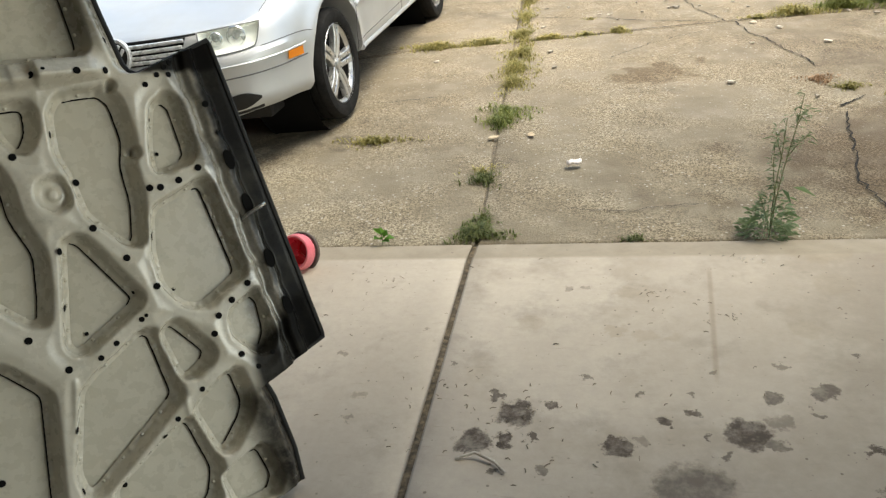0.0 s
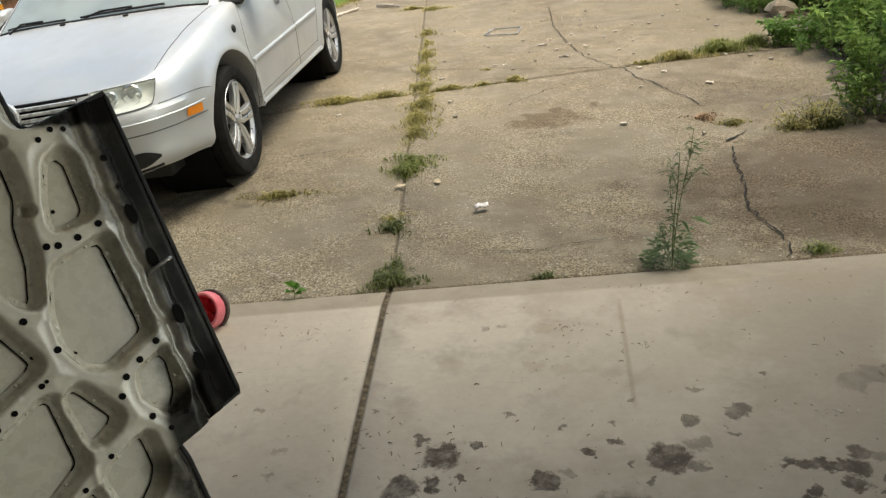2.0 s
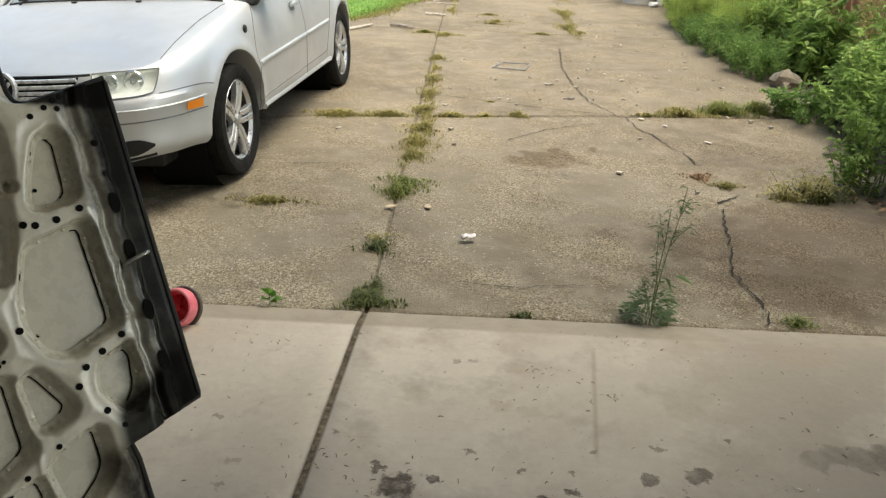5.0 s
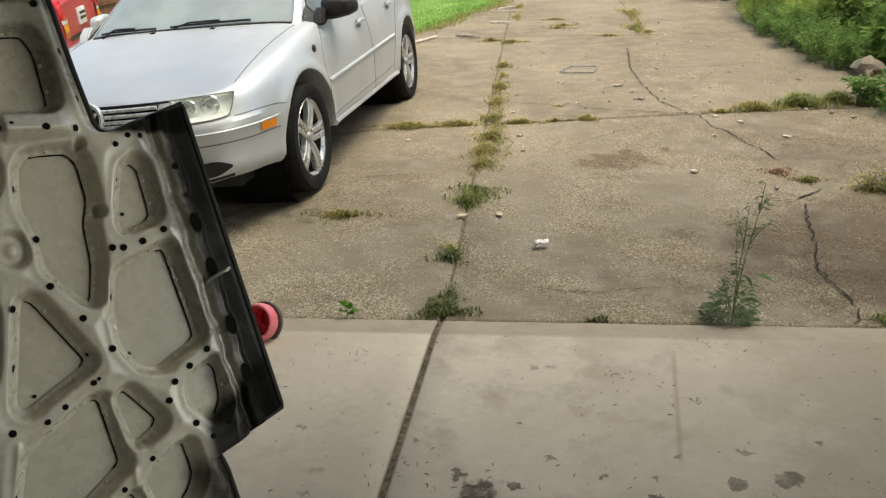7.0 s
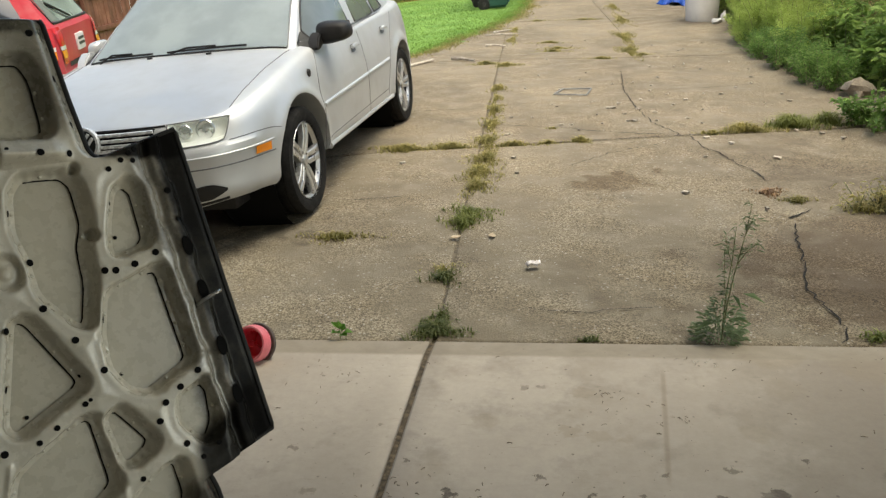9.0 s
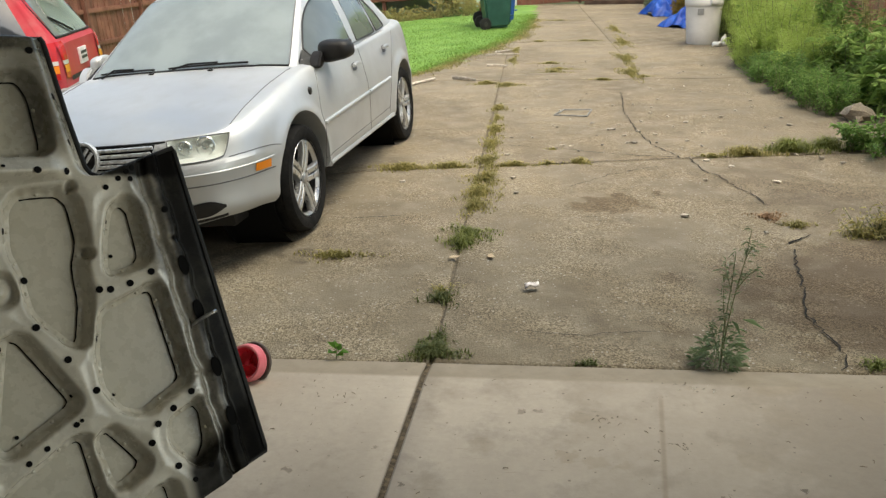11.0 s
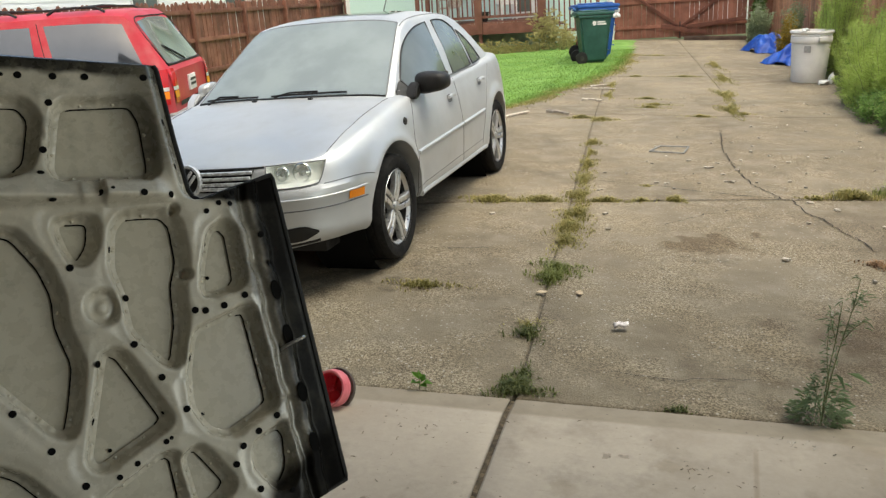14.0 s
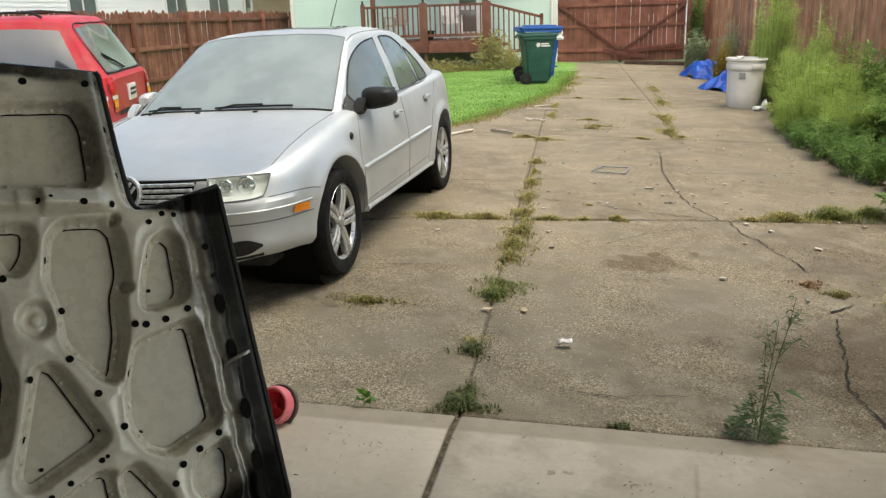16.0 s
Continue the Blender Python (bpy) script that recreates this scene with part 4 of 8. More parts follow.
    big = [(x + (0.003 if y > 0.5 else 0), y - (0.007 if y > 0.25 else 0)) for x, y in big]
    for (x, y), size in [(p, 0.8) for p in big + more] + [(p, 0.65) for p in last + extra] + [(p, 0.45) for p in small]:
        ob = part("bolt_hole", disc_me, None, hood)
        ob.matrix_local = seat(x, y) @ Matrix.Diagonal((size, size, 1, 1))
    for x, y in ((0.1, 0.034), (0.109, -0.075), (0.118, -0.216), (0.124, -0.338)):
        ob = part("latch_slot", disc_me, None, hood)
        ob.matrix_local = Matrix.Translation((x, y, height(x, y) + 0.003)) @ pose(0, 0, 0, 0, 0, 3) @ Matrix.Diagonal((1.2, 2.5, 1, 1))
    # small crimp bumps on the flange round each pocket
    dome = mesh_of(lathe([(0.0047, 0.0), (0.0036, 0.0026), (0.002, 0.0038), (0.0, 0.0042)], 8), "crimp_bump", M["hood_frame"])
    for poly in POCKETS:
        pts = [Vector(p) for p in poly]
        turn = sum(a.cross(b) for a, b in zip(pts, pts[1:] + pts[:1]))
        for a, b in zip(pts, pts[1:] + pts[:1]):
            count = int((b - a).length / 0.05)
            out = Vector((b.y - a.y, a.x - b.x)).normalized() * (0.0065 if turn > 0 else -0.0065)
            for k in range(count):
                p = a.lerp(b, (k + 0.5) / count) + out
                if abs(p.y) > 0.7 or p.x < -0.6:
                    continue
                part("crimp_bump", dome, None, hood).matrix_local = seat(p.x, p.y) @ Matrix.Translation((0, 0, -0.0018))
    part("latch_striker", tube([(0.092, -0.108, 0.018), (0.1, -0.1, 0.04), (0.118, -0.094, 0.052), (0.136, -0.09, 0.05), (0.146, -0.088, 0.036)], 0.0042, 8), M["steel"], hood, "bright bent steel striker loop")
    part("striker_plate", boxed((0.085, -0.125, 0.012), (0.115, -0.075, 0.018), 0.003), M["dark_metal"], hood)


bonnet()


def pane(name, tone, ior, rough=0.03):
    n = Nodes(name, rough, spec=0.5)
    n.b.inputs["IOR"].default_value = ior
    p = n.place(False)
    film = n.ramp(n.noise(p, 3, 4), 0.35, 0.7, 0.0, 1.0)
    return n.out(n.mix(film, tone, tuple(c * 1.25 for c in tone)), n.ramp(n.noise(p, 6, 3), 0.3, 0.7, rough, rough + 0.06))


# opaque panes: pale tone and high IOR stand in for sky in the glass
M["windscreen_pane"] = pane("windscreen_pane", (0.225, 0.255, 0.238), 2.7)
M["side_glass"] = pane("side_pane", (0.11, 0.125, 0.115), 2.0)
M["seal_grey"] = Nodes("grey_seal", 0.5).out((0.16, 0.165, 0.17))
M["lamp_cover"] = glassy("headlamp_cover", (0.6, 0.65, 0.61), 0.03, 0.22)
M["lamp_chrome"] = Nodes("lamp_chrome", 0.12, 0.9).out((0.7, 0.72, 0.7))
M["seam"] = Nodes("dark_grey_seam", 0.6).out((0.11, 0.11, 0.113))
M["trim_bright"] = surface("bright_slat_trim", (0.62, 0.63, 0.64), (0.72, 0.73, 0.74), 10, 0.3, 0.3, world_space=False, amount=0.06)
M["lamp_bowl"] = Nodes("headlamp_bowl", 0.4, 0.15).out((0.86, 0.88, 0.82))

# ---- vehicles ----
from mathutils.bvhtree import BVHTree


def loft(stations, rings, name):
    """A closed shell through half sections (bottom centre round the side to top centre), mirrored."""
    bm = bmesh.new()
    loops = []
    for x, ring in zip(stations, rings):
        full = [(y, z) for y, z in ring] + [(-y, z) for y, z in ring[-2:0:-1]]
        loops.append([bm.verts.new((x, y, z)) for y, z in full])
    n = len(loops[0])
    for a, b in zip(loops, loops[1:]):
        for i in range(n):
            bm.faces.new((a[i], a[(i + 1) % n], b[(i + 1) % n], b[i]))
    bm.faces.new(loops[0])
    bm.faces.new(loops[-1])
    bmesh.ops.recalc_face_normals(bm, faces=bm.faces)
    return bm


def spline(points, n):
    """Points along a smooth curve through the given ones."""
    p = np.array(points, float)
    t = np.r_[0, np.cumsum(np.maximum(np.hypot(*np.diff(p[:, :2], axis=0).T), 1e-4))]
    m = np.gradient(p, t, axis=0)
    s = np.linspace(0, t[-1], n)
    i = np.clip(np.searchsorted(t, s, side="right") - 1, 0, len(t) - 2)
    h = (t[i + 1] - t[i])[:, None]
    u = ((s - t[i])[:, None]) / h
    return (2 * u ** 3 - 3 * u ** 2 + 1) * p[i] + (u ** 3 - 2 * u ** 2 + u) * h * m[i] + (-2 * u ** 3 + 3 * u ** 2) * p[i + 1] + (u ** 3 - u ** 2) * h * m[i + 1]


def carve(bm, cutters):
    """Cuts closed shapes out of a shell and gives back a mesh."""
    me = bpy.data.meshes.new("shell")
    bm.to_mesh(me)
    bm.free()
    ob = new("shell", me)
    tools = []
    for c in cutters:
        cm = bpy.data.meshes.new("cutter")
        bmesh.ops.recalc_face_normals(c, faces=c.faces)
        c.to_mesh(cm)
        c.free()
        tool = new("cutter", cm)
        tools.append(tool)
        mod = ob.modifiers.new("cut", "BOOLEAN")
        mod.object, mod.operation, mod.solver = tool, "DIFFERENCE", "EXACT"
    bpy.context.view_layer.update()
    done = bpy.data.meshes.new_from_object(ob.evaluated_get(bpy.context.evaluated_depsgraph_get()))
    for o in (ob, *tools):
        bpy.data.objects.remove(o)
    return done


class Skin:
    """Finds places on a shell, to lay panes, seams and trim on it."""

    def __init__(self, me):
        self.tree = BVHTree.FromPolygons([v.co[:] for v in me.vertices], [p.vertices[:] for p in me.polygons])

    def at(self, p, way, off):
        d = {"side": ((0, -1, 0), 1, 3), "far": ((0, 1, 0), 1, -3), "top": ((0, 0, -1), 2, 4), "front": ((-1, 0, 0), 0, 4), "back": ((1, 0, 0), 0, -6)}[way]
        o = [0, 0, 0]
        free = [i for i in range(3) if i != d[1]]
        o[free[0]], o[free[1]], o[d[1]] = p[0], p[1], d[2]
        hit = self.tree.ray_cast(Vector(o), Vector(d[0]))
        if hit[0] is None:
            near = self.tree.find_nearest(Vector([o[i] if i != d[1] else (0.8 if way == "side" else -0.8 if way == "far" else 0.7) for i in range(3)]))
            return near[0] + near[1] * off
        return hit[0] + hit[1] * off * (1 if hit[1].dot(Vector(d[0])) < 0 else -1)

    def patch(self, bottom, top, way, off=0.004, nx=14, ny=8, depth=0.0):
        """A pane between two edge curves laid on the shell."""
        b, t = spline(bottom, nx), spline(top, nx)
        bm = bmesh.new()
        g = [[bm.verts.new(self.at(b[i] * (1 - j / (ny - 1)) + t[i] * j / (ny - 1), way, off)) for i in range(nx)] for j in range(ny)]
        for j in range(ny - 1):
            for i in range(nx - 1):
                bm.faces.new((g[j][i], g[j][i + 1], g[j + 1][i + 1], g[j + 1][i]))
        return bm

    def seam(self, points, way, radius=0.004, n=24, off=0.0):
        return tube([self.at(p, way, off) for p in spline(points, n)], radius, 6)


def wheel(parent, name, m, radius=0.316, rim=0.226, width=0.205, spokes=5, plain=False):
    """Tyre, barrel, twin spokes and cap; the outer face looks along +y."""
    w = thing(name, m)
    w.parent = parent
    w.matrix_local = m
    h = width / 2
    prof = [(rim - 0.004, -h * 0.86), (rim + 0.012, -h * 0.95), ((radius + rim) / 2, -h * 1.02), (radius - 0.018, -h * 0.97), (radius - 0.004, -h * 0.78), (radius, -h * 0.55), (radius - 0.007, -h * 0.53), (radius - 0.007, -h * 0.47), (radius, -h * 0.45), (radius, -h * 0.05), (radius - 0.007, -h * 0.03),
            (radius - 0.007, h * 0.03), (radius, h * 0.05), (radius, h * 0.45), (radius - 0.007, h * 0.47), (radius - 0.007, h * 0.53), (radius, h * 0.55), (radius - 0.004, h * 0.78), (radius - 0.018, h * 0.97), ((radius + rim) / 2, h * 1.02), (rim + 0.012, h * 0.95), (rim - 0.004, h * 0.86)]
    part("tyre", lathe(prof, 48, "y", caps=False), M["rubber"], w)
    part("rim", lathe([(rim, h * 0.92), (rim + 0.004, h * 0.86), (rim - 0.01, h * 0.8), (rim - 0.02, h * 0.62)], 48, "y", caps=False), M["alloy"], w)
    part("barrel", lathe([(rim - 0.02, h * 0.62), (rim - 0.026, h * 0.4), (rim - 0.03, -h * 0.6), (rim - 0.012, -h * 0.8)], 48, "y", caps=False), M["dark_metal"], w)
    part("brake_disc", lathe([(0.0, 0.0), (0.11, 0.0), (0.11, 0.012), (0.0, 0.012)], 32, "y"), M["dark_metal"], w)
    part("hub_shadow", lathe([(0.0, -0.03), (rim - 0.03, -0.03), (rim - 0.03, -0.02), (0, -0.02)], 32, "y"), M["black"], w)
    bms = []
    for k in range(spokes):
        for side in (-1, 1):
            a = 2 * math.pi * k / spokes
            bm = bmesh.new()
            ring = []
            for r, cx, hw, d in ((0.03, 0.018, 0.017, h * 0.7), (0.075, 0.0215, 0.0165, h * 0.8), (0.14, 0.0225, 0.0165, h * 0.87), (rim - 0.03, 0.024, 0.018, h * 0.86), (rim - 0.004, 0.028, 0.026, h * 0.84)):
                cx *= side
                ring.append([bm.verts.new(p) for p in ((cx - hw, d - 0.035, r), (cx - hw, d - 0.004, r), (cx - hw * 0.75, d, r), (cx + hw * 0.75, d, r), (cx + hw, d - 0.004, r), (cx + hw, d - 0.035, r))])
            for p, q in zip(ring, ring[1:]):
                for i in range(6):
                    bm.faces.new((p[i], p[(i + 1) % 6], q[(i + 1) % 6], q[i]))
            bm.faces.new(ring[0])
            bm.faces.new(ring[-1])
            bmesh.ops.transform(bm, matrix=Matrix.Rotation(a, 4, "Y"), verts=bm.verts)
            bms.append(bm)
    for k in range(spokes):
        ob = part("spoke", merged(bms[2 * k:2 * k + 2]), M["alloy"], w)
    part("centre_cap", lathe([(0.0, h * 0.84), (0.024, h * 0.84), (0.03, h * 0.8), (0.031, h * 0.7), (0.066, h * 0.66), (0.07, h * 0.5)], 24, "y", caps=False), M["alloy"], w)
    for k in range(5):
        a = 2 * math.pi * (k + 0.5) / 5
        ob = part("wheel_bolt", lathe([(0.0, 0.012), (0.009, 0.012), (0.01, 0.0)], 8, "y"), M["dark_metal"], w)
        ob.location = (0.052 * math.sin(a), h * 0.62, 0.052 * math.cos(a))
    return w


def sedan():
    """A silver four-door saloon of the late nineties, nose towards the garage; x runs forward from the front axle."""
    m = pose(-1.67, 1.659, 0, 0, 0, -94.7) @ pose(0, 0.769, 0, 3.71) @ Matrix.Translation((0, -0.769, 0)) @ Matrix.Scale(0.9613, 4)
    car = thing("silver_sedan", m, "silver four-door saloon car with black mirrors parked on the drive", "car")
    # plan of the widest line, from the middle of the nose round to the middle of the tail
    plan = spline([(0.866, 0), (0.863, 0.15), (0.852, 0.3), (0.815, 0.5), (0.742, 0.65), (0.635, 0.745), (0.48, 0.81), (0.3, 0.843), (0, 0.86), (-0.5, 0.867), (-1.3, 0.868), (-2.2, 0.867), (-2.7, 0.853), (-3.02, 0.8), (-3.24, 0.715), (-3.38, 0.57), (-3.46, 0.33), (-3.48, 0)], 190)
    s = np.r_[0, np.cumsum(np.hypot(*np.diff(plan, axis=0).T))]
    d = np.gradient(plan, axis=0)
    out = np.stack([-d[:, 1], d[:, 0]], -1) * -1
    out /= np.linalg.norm(out, axis=1, keepdims=True)
    out[0], out[-1] = (1, 0), (-1, 0)
    # section lines from the underside up to the bonnet edge or belt: (inset, height) at stations along the plan
    low = ((0.3, 0.26), (0.07, 0.272), (0.035, 0.3), (0.012, 0.42), (0.004, 0.495), (-0.006, 0.548))
    lowc = ((0.26, 0.28), (0.05, 0.3), (0.026, 0.325), (0.012, 0.43), (0.004, 0.5), (-0.006, 0.549))
    sill = ((0.25, 0.27), (0.05, 0.283), (0.03, 0.3), (0.012, 0.4), (0.002, 0.52), (0.0, 0.57))
    stations = (
        (0.0, low + ((0.022, 0.6), (0.032, 0.618), (0.04, 0.66), (0.05, 0.695), (0.068, 0.722))),
        (0.4, low + ((0.024, 0.6), (0.036, 0.618), (0.05, 0.66), (0.066, 0.698), (0.085, 0.723))),
        (0.504, low + ((0.026, 0.601), (0.04, 0.619), (0.07, 0.662), (0.095, 0.7), (0.115, 0.724))),
        (0.674, lowc + ((0.022, 0.603), (0.036, 0.622), (0.07, 0.665), (0.098, 0.702), (0.12, 0.726))),
        (0.816, lowc + ((0.012, 0.608), (0.02, 0.628), (0.036, 0.67), (0.056, 0.706), (0.082, 0.732))),
        (0.98, lowc + ((0.004, 0.612), (0.012, 0.645), (0.032, 0.705), (0.072, 0.757), (0.13, 0.782))),
        (1.163, sill + ((0.004, 0.62), (0.014, 0.675), (0.036, 0.742), (0.082, 0.795), (0.162, 0.818))),
        (1.463, sill + ((0.003, 0.632), (0.014, 0.72), (0.04, 0.8), (0.09, 0.847), (0.182, 0.868))),
        (1.8, sill + ((0.004, 0.65), (0.018, 0.76), (0.042, 0.845), (0.085, 0.896), (0.165, 0.92))),
        (2.05, sill + ((0.004, 0.66), (0.022, 0.77), (0.045, 0.86), (0.062, 0.908), (0.1, 0.925))),
        (3.0, sill + ((0.005, 0.67), (0.024, 0.78), (0.05, 0.88), (0.066, 0.928), (0.1, 0.942))),
        (4.0, sill + ((0.004, 0.68), (0.022, 0.8), (0.045, 0.91), (0.064, 0.97), (0.1, 0.988))),
        (4.5, sill + ((0.004, 0.69), (0.02, 0.82), (0.042, 0.93), (0.07, 0.985), (0.13, 1.005))),
        (4.95, low + ((0.01, 0.69), (0.02, 0.8), (0.03, 0.9), (0.05, 0.96), (0.1, 0.985))),
        (5.7, low + ((0.01, 0.69), (0.02, 0.8), (0.03, 0.9), (0.05, 0.96), (0.1, 0.985))))
    at = [k[0] for k in stations]
    table = np.array([k[1] for k in stations])
    inset, level = (np.stack([np.interp(s, at, table[:, j, c]) for j in range(11)], 1) for c in (0, 1))
    smooth = np.hanning(9)[1:-1] / np.hanning(9).sum()
    for t in (inset, level):
        for j in range(11):
            t[:, j] = np.convolve(np.r_[t[3:0:-1, j], t[:, j], t[-2:-5:-1, j]], smooth, "valid")
    xc = np.interp(s, [0, 0.3, 0.5, 0.674, 0.816, 0.98, 1.163, 1.463, 1.8, 4.2, 4.5, 4.95, 5.7], [0.798, 0.765, 0.71, 0.63, 0.555, 0.45, 0.28, 0.0, -0.335, -2.75, -3.02, -3.3, -3.41])
    zc = np.interp(xc, [-3.41, -3.3, -2.9, -2.7, -0.5, -0.335, 0, 0.28, 0.45, 0.6, 0.7, 0.765, 0.798], [0.99, 1.02, 1.05, 0.98, 0.93, 0.947, 0.892, 0.842, 0.808, 0.779, 0.757, 0.738, 0.722])
    rows = []
    for i in range(len(s)):
        keys = np.stack([inset[i], level[i]], -1)
        # the bumper's ledge and the sill stay crisp; the shoulder is drawn through smoothly
        upper = spline(keys[6:], 22)
        lower = np.concatenate([keys[:1], keys[1:2], spline(keys[1:6], 12)[1:], [0.35 * keys[5] + 0.65 * keys[6] - (0.008 if s[i] < 0.95 else 0.0, 0)]])
        sec = np.r_[lower, upper]
        p = np.stack([plan[i, 0] - out[i, 0] * sec[:, 0], np.maximum(plan[i, 1] - out[i, 1] * sec[:, 0], 0), sec[:, 1]], -1)
        e, w = p[-1], np.linspace(0, 1, 15)[1:, None]
        q = e + (np.array([xc[i], 0, zc[i]]) - e) * w
        q[:, 2] = e[2] + (zc[i] - e[2]) * np.sin(w[:, 0] * math.pi / 2) - 0.003 * np.exp(-(w[:, 0] / 0.05) ** 2)
        rows.append(np.r_[p, q])
    G = np.array(rows)
    # flared lips round the arches
    for x0 in (0.0, -2.513):
        r = np.hypot(G[..., 0] - x0, G[..., 2] - 0.325)
        G[..., 1] += np.where(G[..., 1] > 0.6, 0.018 * np.exp(-((r - 0.395) / 0.045) ** 2), 0)
    n, k = G.shape[:2]
    v = np.r_[G.reshape(-1, 3), (G * [1, -1, 1]).reshape(-1, 3)]
    i = (np.arange(n - 1)[:, None] * k + np.arange(k - 1)).ravel()
    f = np.stack([i, i + 1, i + k + 1, i + k], -1)
    base = np.array([[a * k, b * k, b * k + n * k, a * k + n * k] for a, b in zip(range(n - 1), range(1, n))])
    bm = bmesh.new()
    vs = [bm.verts.new(p) for p in v]
    for quad in np.r_[f, f[:, ::-1] + n * k, base]:
        if len(set(quad)) == 4:
            bm.faces.new([vs[j] for j in quad])
    bmesh.ops.remove_doubles(bm, verts=bm.verts, dist=0.0004)
    bmesh.ops.dissolve_degenerate(bm, dist=0.0002, edges=bm.edges)
    bmesh.ops.recalc_face_normals(bm, faces=bm.faces)
    cut = []
    for x, r in ((0.0, 0.386), (-2.513, 0.376)):
        for side in (1, -1):
            c = lathe([(0, 0.45), (r, 0.45), (r, 1.2), (0, 1.2)], 56, "y")
            if side < 0:
                bmesh.ops.scale(c, vec=(1, -1, 1), verts=c.verts)
            bmesh.ops.translate(c, vec=(x, 0, 0.322), verts=c.verts)
            cut.append(c)
    shell = bpy.data.meshes.new("shell")
    bm.to_mesh(shell)
    skin = Skin(shell)

    def lamp_grid(sgn):
        """The headlamp's face between bumper ledge and bonnet edge, its outer side rounded."""
        grid = []
        for t in np.linspace(0, 1, 8):
            row = []
            for u in np.linspace(0, 1, 18):
                y = 0.425 + (0.272 - 0.012 * (1 - t) ** 3) * u + 0.03 * (1 - t) * (1 - u)
                z = 0.604 + 0.004 * u + 0.01 * u ** 8 * (1 - t) + (0.113 - 0.003 * u) * t
                row.append(skin.at((sgn * y, z), "front", 0.004))
            grid.append(row)
        return grid
    lamps = {sgn: lamp_grid(sgn) for sgn in (1, -1)}
    for sgn, grid in lamps.items():
        c = bmesh.new()
        near, back = ([[c.verts.new(p + Vector((dx, 0, 0))) for p in row] for row in grid] for dx in (0.06, -0.06))
        for g in (near, back):
            for r0, r1 in zip(g, g[1:]):
                for j in range(17):
                    c.faces.new((r0[j], r0[j + 1], r1[j + 1], r1[j]))
        loops = [[*g[0], *[r[-1] for r in g[1:]], *g[-1][-2::-1], *[r[0] for r in g[-2:0:-1]]] for g in (near, back)]
        for j in range(len(loops[0])):
            q = (j + 1) % len(loops[0])
            c.faces.new((loops[0][j], loops[0][q], loops[1][q], loops[1][j]))
        cut.append(c)
    me = carve(bm, cut)
    me.materials.clear()
    me.materials.append(M["silver"])
    me.polygons.foreach_set("use_smooth", [True] * len(me.polygons))
    me.set_sharp_from_angle(angle=radians(28))
    part("body", me, None, car)
    part("underbody", boxed((-3.2, -0.62, 0.2), (0.55, 0.62, 0.29), 0.02), M["plastic"], car)
    for x in (0.0, -2.513):
        for side in (1, -1):
            liner = lathe([(0.39, 0.44), (0.39, 0.78)], 40, "y", caps=False)
            part("arch_liner", liner, M["black"], car).matrix_local = Matrix.Translation((x, 0 if side > 0 else -1.22, 0.322))
            part("arch_liner", lathe([(0.0, 0.44), (0.395, 0.44), (0.395, 0.45), (0.0, 0.45)], 40, "y"), M["black"], car).matrix_local = Matrix.Translation((x, 0 if side > 0 else -0.89, 0.322))

    # the cabin: pillars, roof and screens over the belt line
    xs = np.linspace(-0.335, -3.02, 92)
    g = lambda pts: np.interp(-xs, *zip(*[(-a, b) for a, b in pts]))
    soft = lambda t: np.convolve(np.r_[t[2:0:-1], t, t[-2:-4:-1]], [0.1, 0.2, 0.4, 0.2, 0.1], "valid")
    zu = soft(g([(-0.335, 0.88), (-0.4, 0.925), (-0.7, 1.122), (-1.02, 1.325), (-1.15, 1.372), (-1.4, 1.392), (-1.8, 1.398), (-2.1, 1.38), (-2.3, 1.335), (-2.5, 1.25), (-2.7, 1.14), (-2.86, 1.05), (-3.02, 0.97)]))
    yu = soft(g([(-0.335, 0.71), (-0.4, 0.69), (-0.7, 0.622), (-1.02, 0.548), (-1.4, 0.545), (-2.0, 0.545), (-2.3, 0.56), (-2.6, 0.6), (-2.86, 0.64), (-3.02, 0.65)]))
    zt = soft(g([(-0.335, 0.93), (-0.36, 0.95), (-0.7, 1.18), (-1.0, 1.368), (-1.1, 1.412), (-1.2, 1.424), (-1.4, 1.434), (-1.7, 1.438), (-2.0, 1.432), (-2.2, 1.412), (-2.4, 1.345), (-2.6, 1.24), (-2.8, 1.12), (-2.9, 1.068), (-3.02, 1.0)]))
    yb = g([(-0.335, 0.75), (-0.5, 0.79), (-0.7, 0.803), (-2.3, 0.795), (-2.6, 0.77), (-3.02, 0.72)])
    rings = []
    for i in range(len(xs)):
        a, b = yu[i] + 0.05, zu[i] - 0.05
        low_z = min(0.925, b - 0.02)
        side = spline([(yb[i], low_z), (0.5 * (yb[i] + a) + 0.012, 0.5 * (low_z + b)), (a, b)], 12)
        rail = spline([(a, b), (yu[i] + 0.028, zu[i] - 0.016), (yu[i], zu[i])], 6)[1:]
        crown = spline([(yu[i], zu[i]), (yu[i] * 0.8, zu[i] + 0.5 * (zt[i] - zu[i])), (yu[i] * 0.45, zu[i] + 0.86 * (zt[i] - zu[i])), (0, zt[i])], 14)[1:]
        ring = np.r_[[(0, 0.8)], [(yb[i] - 0.002, min(0.85, low_z - 0.02))], side, rail, crown]
        ring[-1, 0] = 0
        rings.append([tuple(p) for p in ring])
    bm = loft(xs, rings, "cabin")
    me = mesh_of(bm, "cabin_shell", M["silver"])
    part("cabin_shell", me, None, car)
    top = Skin(me)
    glass, trim = M["side_glass"], M["plastic"]

